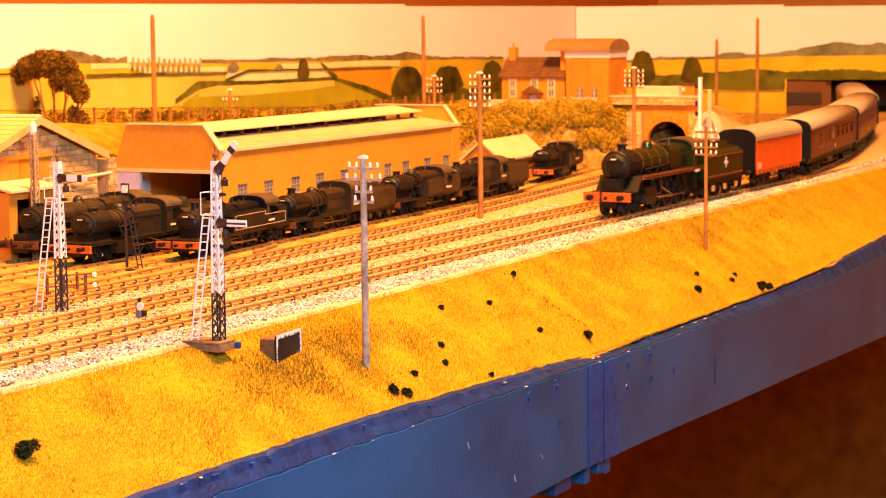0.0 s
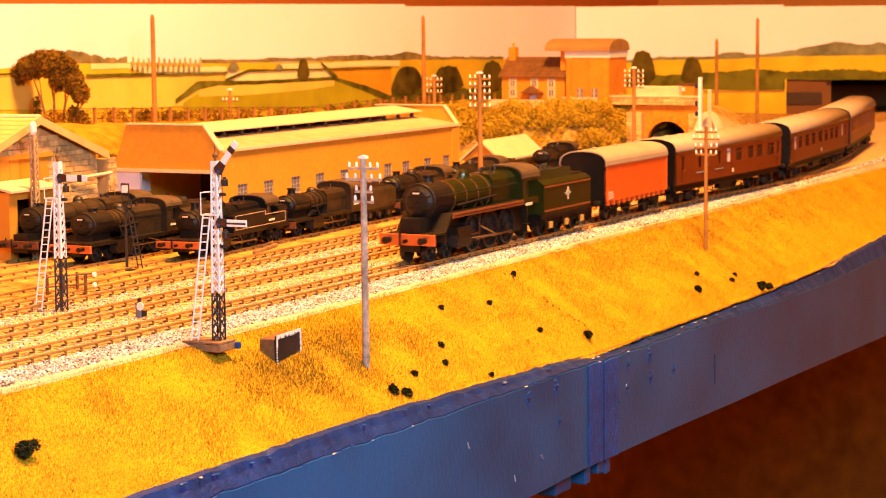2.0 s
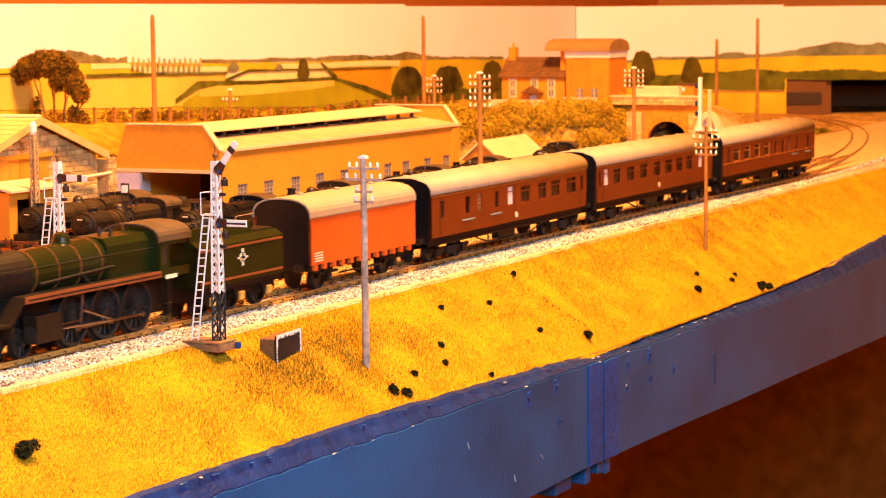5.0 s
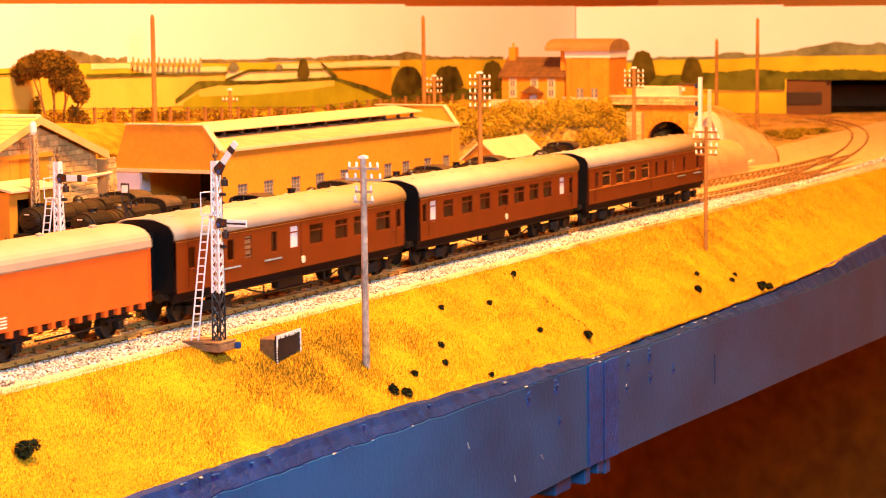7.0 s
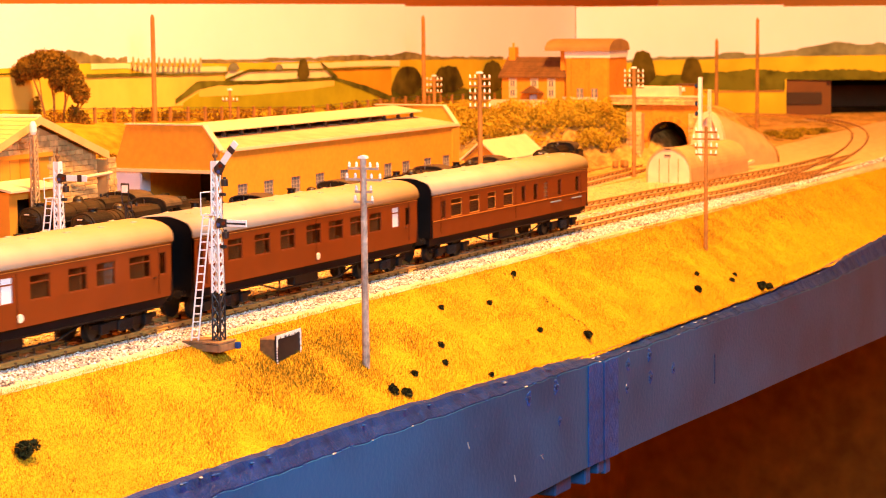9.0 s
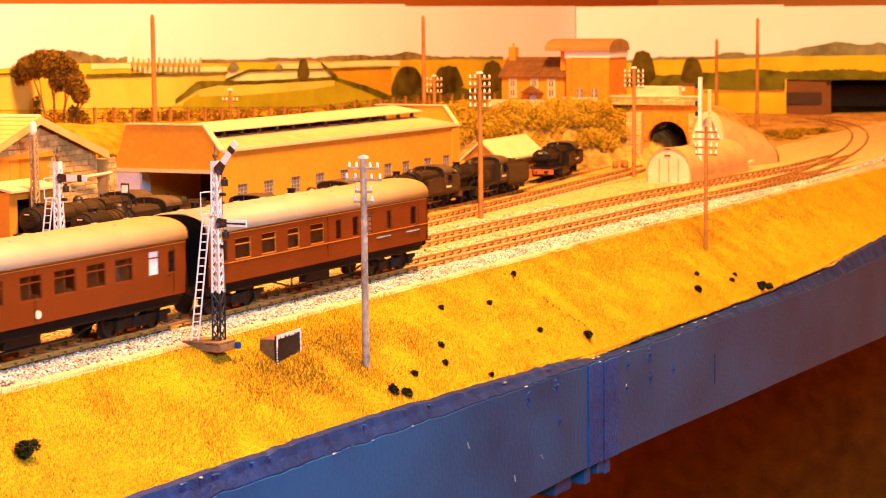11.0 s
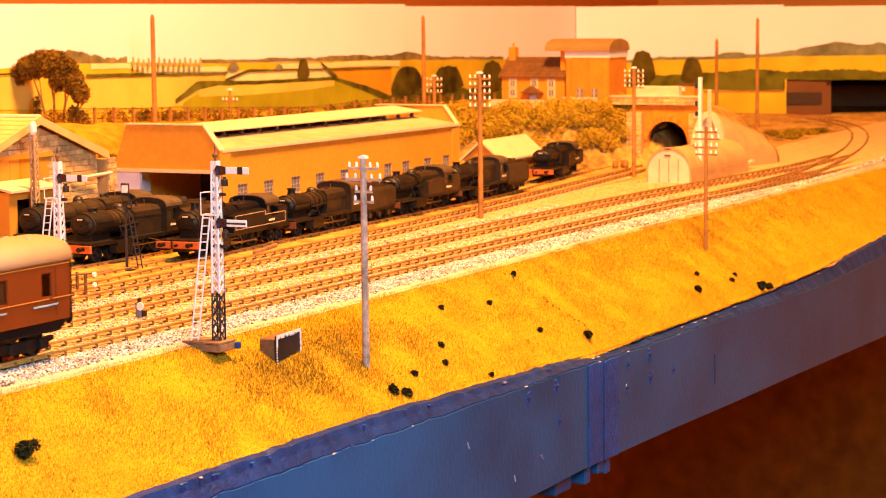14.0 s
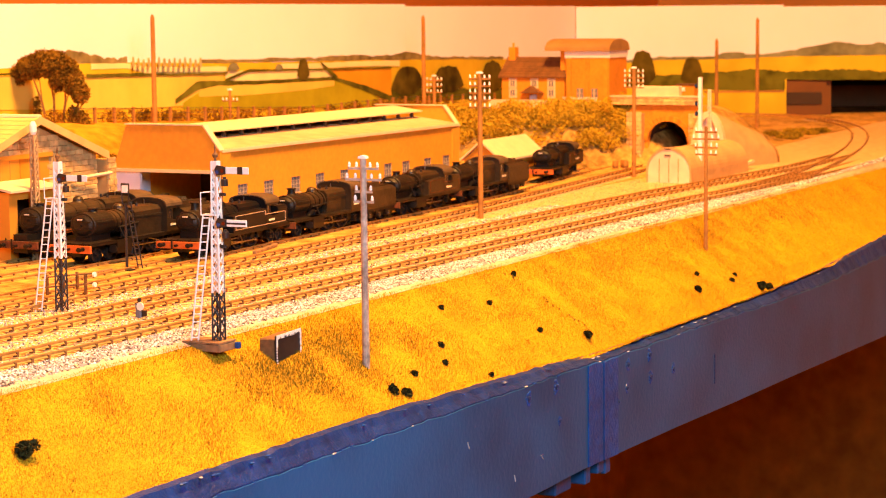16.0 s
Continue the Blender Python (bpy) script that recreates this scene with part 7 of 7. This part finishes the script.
# seconds, place of the van's leading end along the line
WAY = [(0.0, 1.659), (0.5, 1.578), (1.5, 1.423), (2.5, 1.280), (3.5, 1.146), (4.0, 1.080), (5.0, 0.945), (6.5, 0.741), (7.0, 0.681), (7.5, 0.622), (8.0, 0.564), (8.5, 0.506), (9.0, 0.447), (11.5, 0.151), (12.5, 0.039), (14.0, -0.130), (16.0, -0.36)]


def way(t):
    """Smooth monotone run through the table."""
    T = [a for a, _ in WAY]
    S = [b for _, b in WAY]
    i = max(0, min(len(T) - 2, int(np.searchsorted(T, t, side="right")) - 1))
    def slope(k):
        a, b = max(k - 1, 0), min(k + 1, len(T) - 1)
        return (S[b] - S[a]) / (T[b] - T[a])
    h = T[i + 1] - T[i]
    u = (t - T[i]) / h
    return (2 * u ** 3 - 3 * u * u + 1) * S[i] + (u ** 3 - 2 * u * u + u) * h * slope(i) + (3 * u * u - 2 * u ** 3) * S[i + 1] + (u ** 3 - u * u) * h * slope(i + 1)


def rows_for(off, length):
    rows = []
    for k in range(0, 65):
        t = k * 0.25
        s = way(t) + off
        a, b = on_line(s + 0.15 * length), on_line(s + 0.85 * length)
        d = (b - a).normalized()
        o = a - d * 0.15 * length
        rows.append((t, pose(o.x, o.y, o.z, 0, -math.degrees(math.asin(d.z)), math.degrees(math.atan2(d.y, d.x)))))
    return rows


def motions():
    for ob, off, L in TR:
        walk(ob, rows_for(off - .2578, L))
    # the upper arm of the near signal falls to danger
    walk(ARMS_NEAR[0], [(t, pose(-.0022, -.0028, .0795, -a, 0, 0)) for t, a in ((0, 52), (13.4, 52), (13.6, 51.5), (13.7, 46), (13.8, 20), (13.9, 3), (14.0, 0), (14.2, 0), (16, 0))])
    # wheels turn on their vehicles
    for ob, r, s, x, y in ROLLING:
        rows = []
        for k in range(0, 481):
            t = k / 30
            turn = -(way(0) - way(t)) / r
            rows.append((t, pose(x, y, r) @ Matrix.Rotation(turn, 4, "Y") @ pose(0, 0, 0, 0, 0, 0 if s < 0 else 180)))
        walk(ob, rows)


motions()
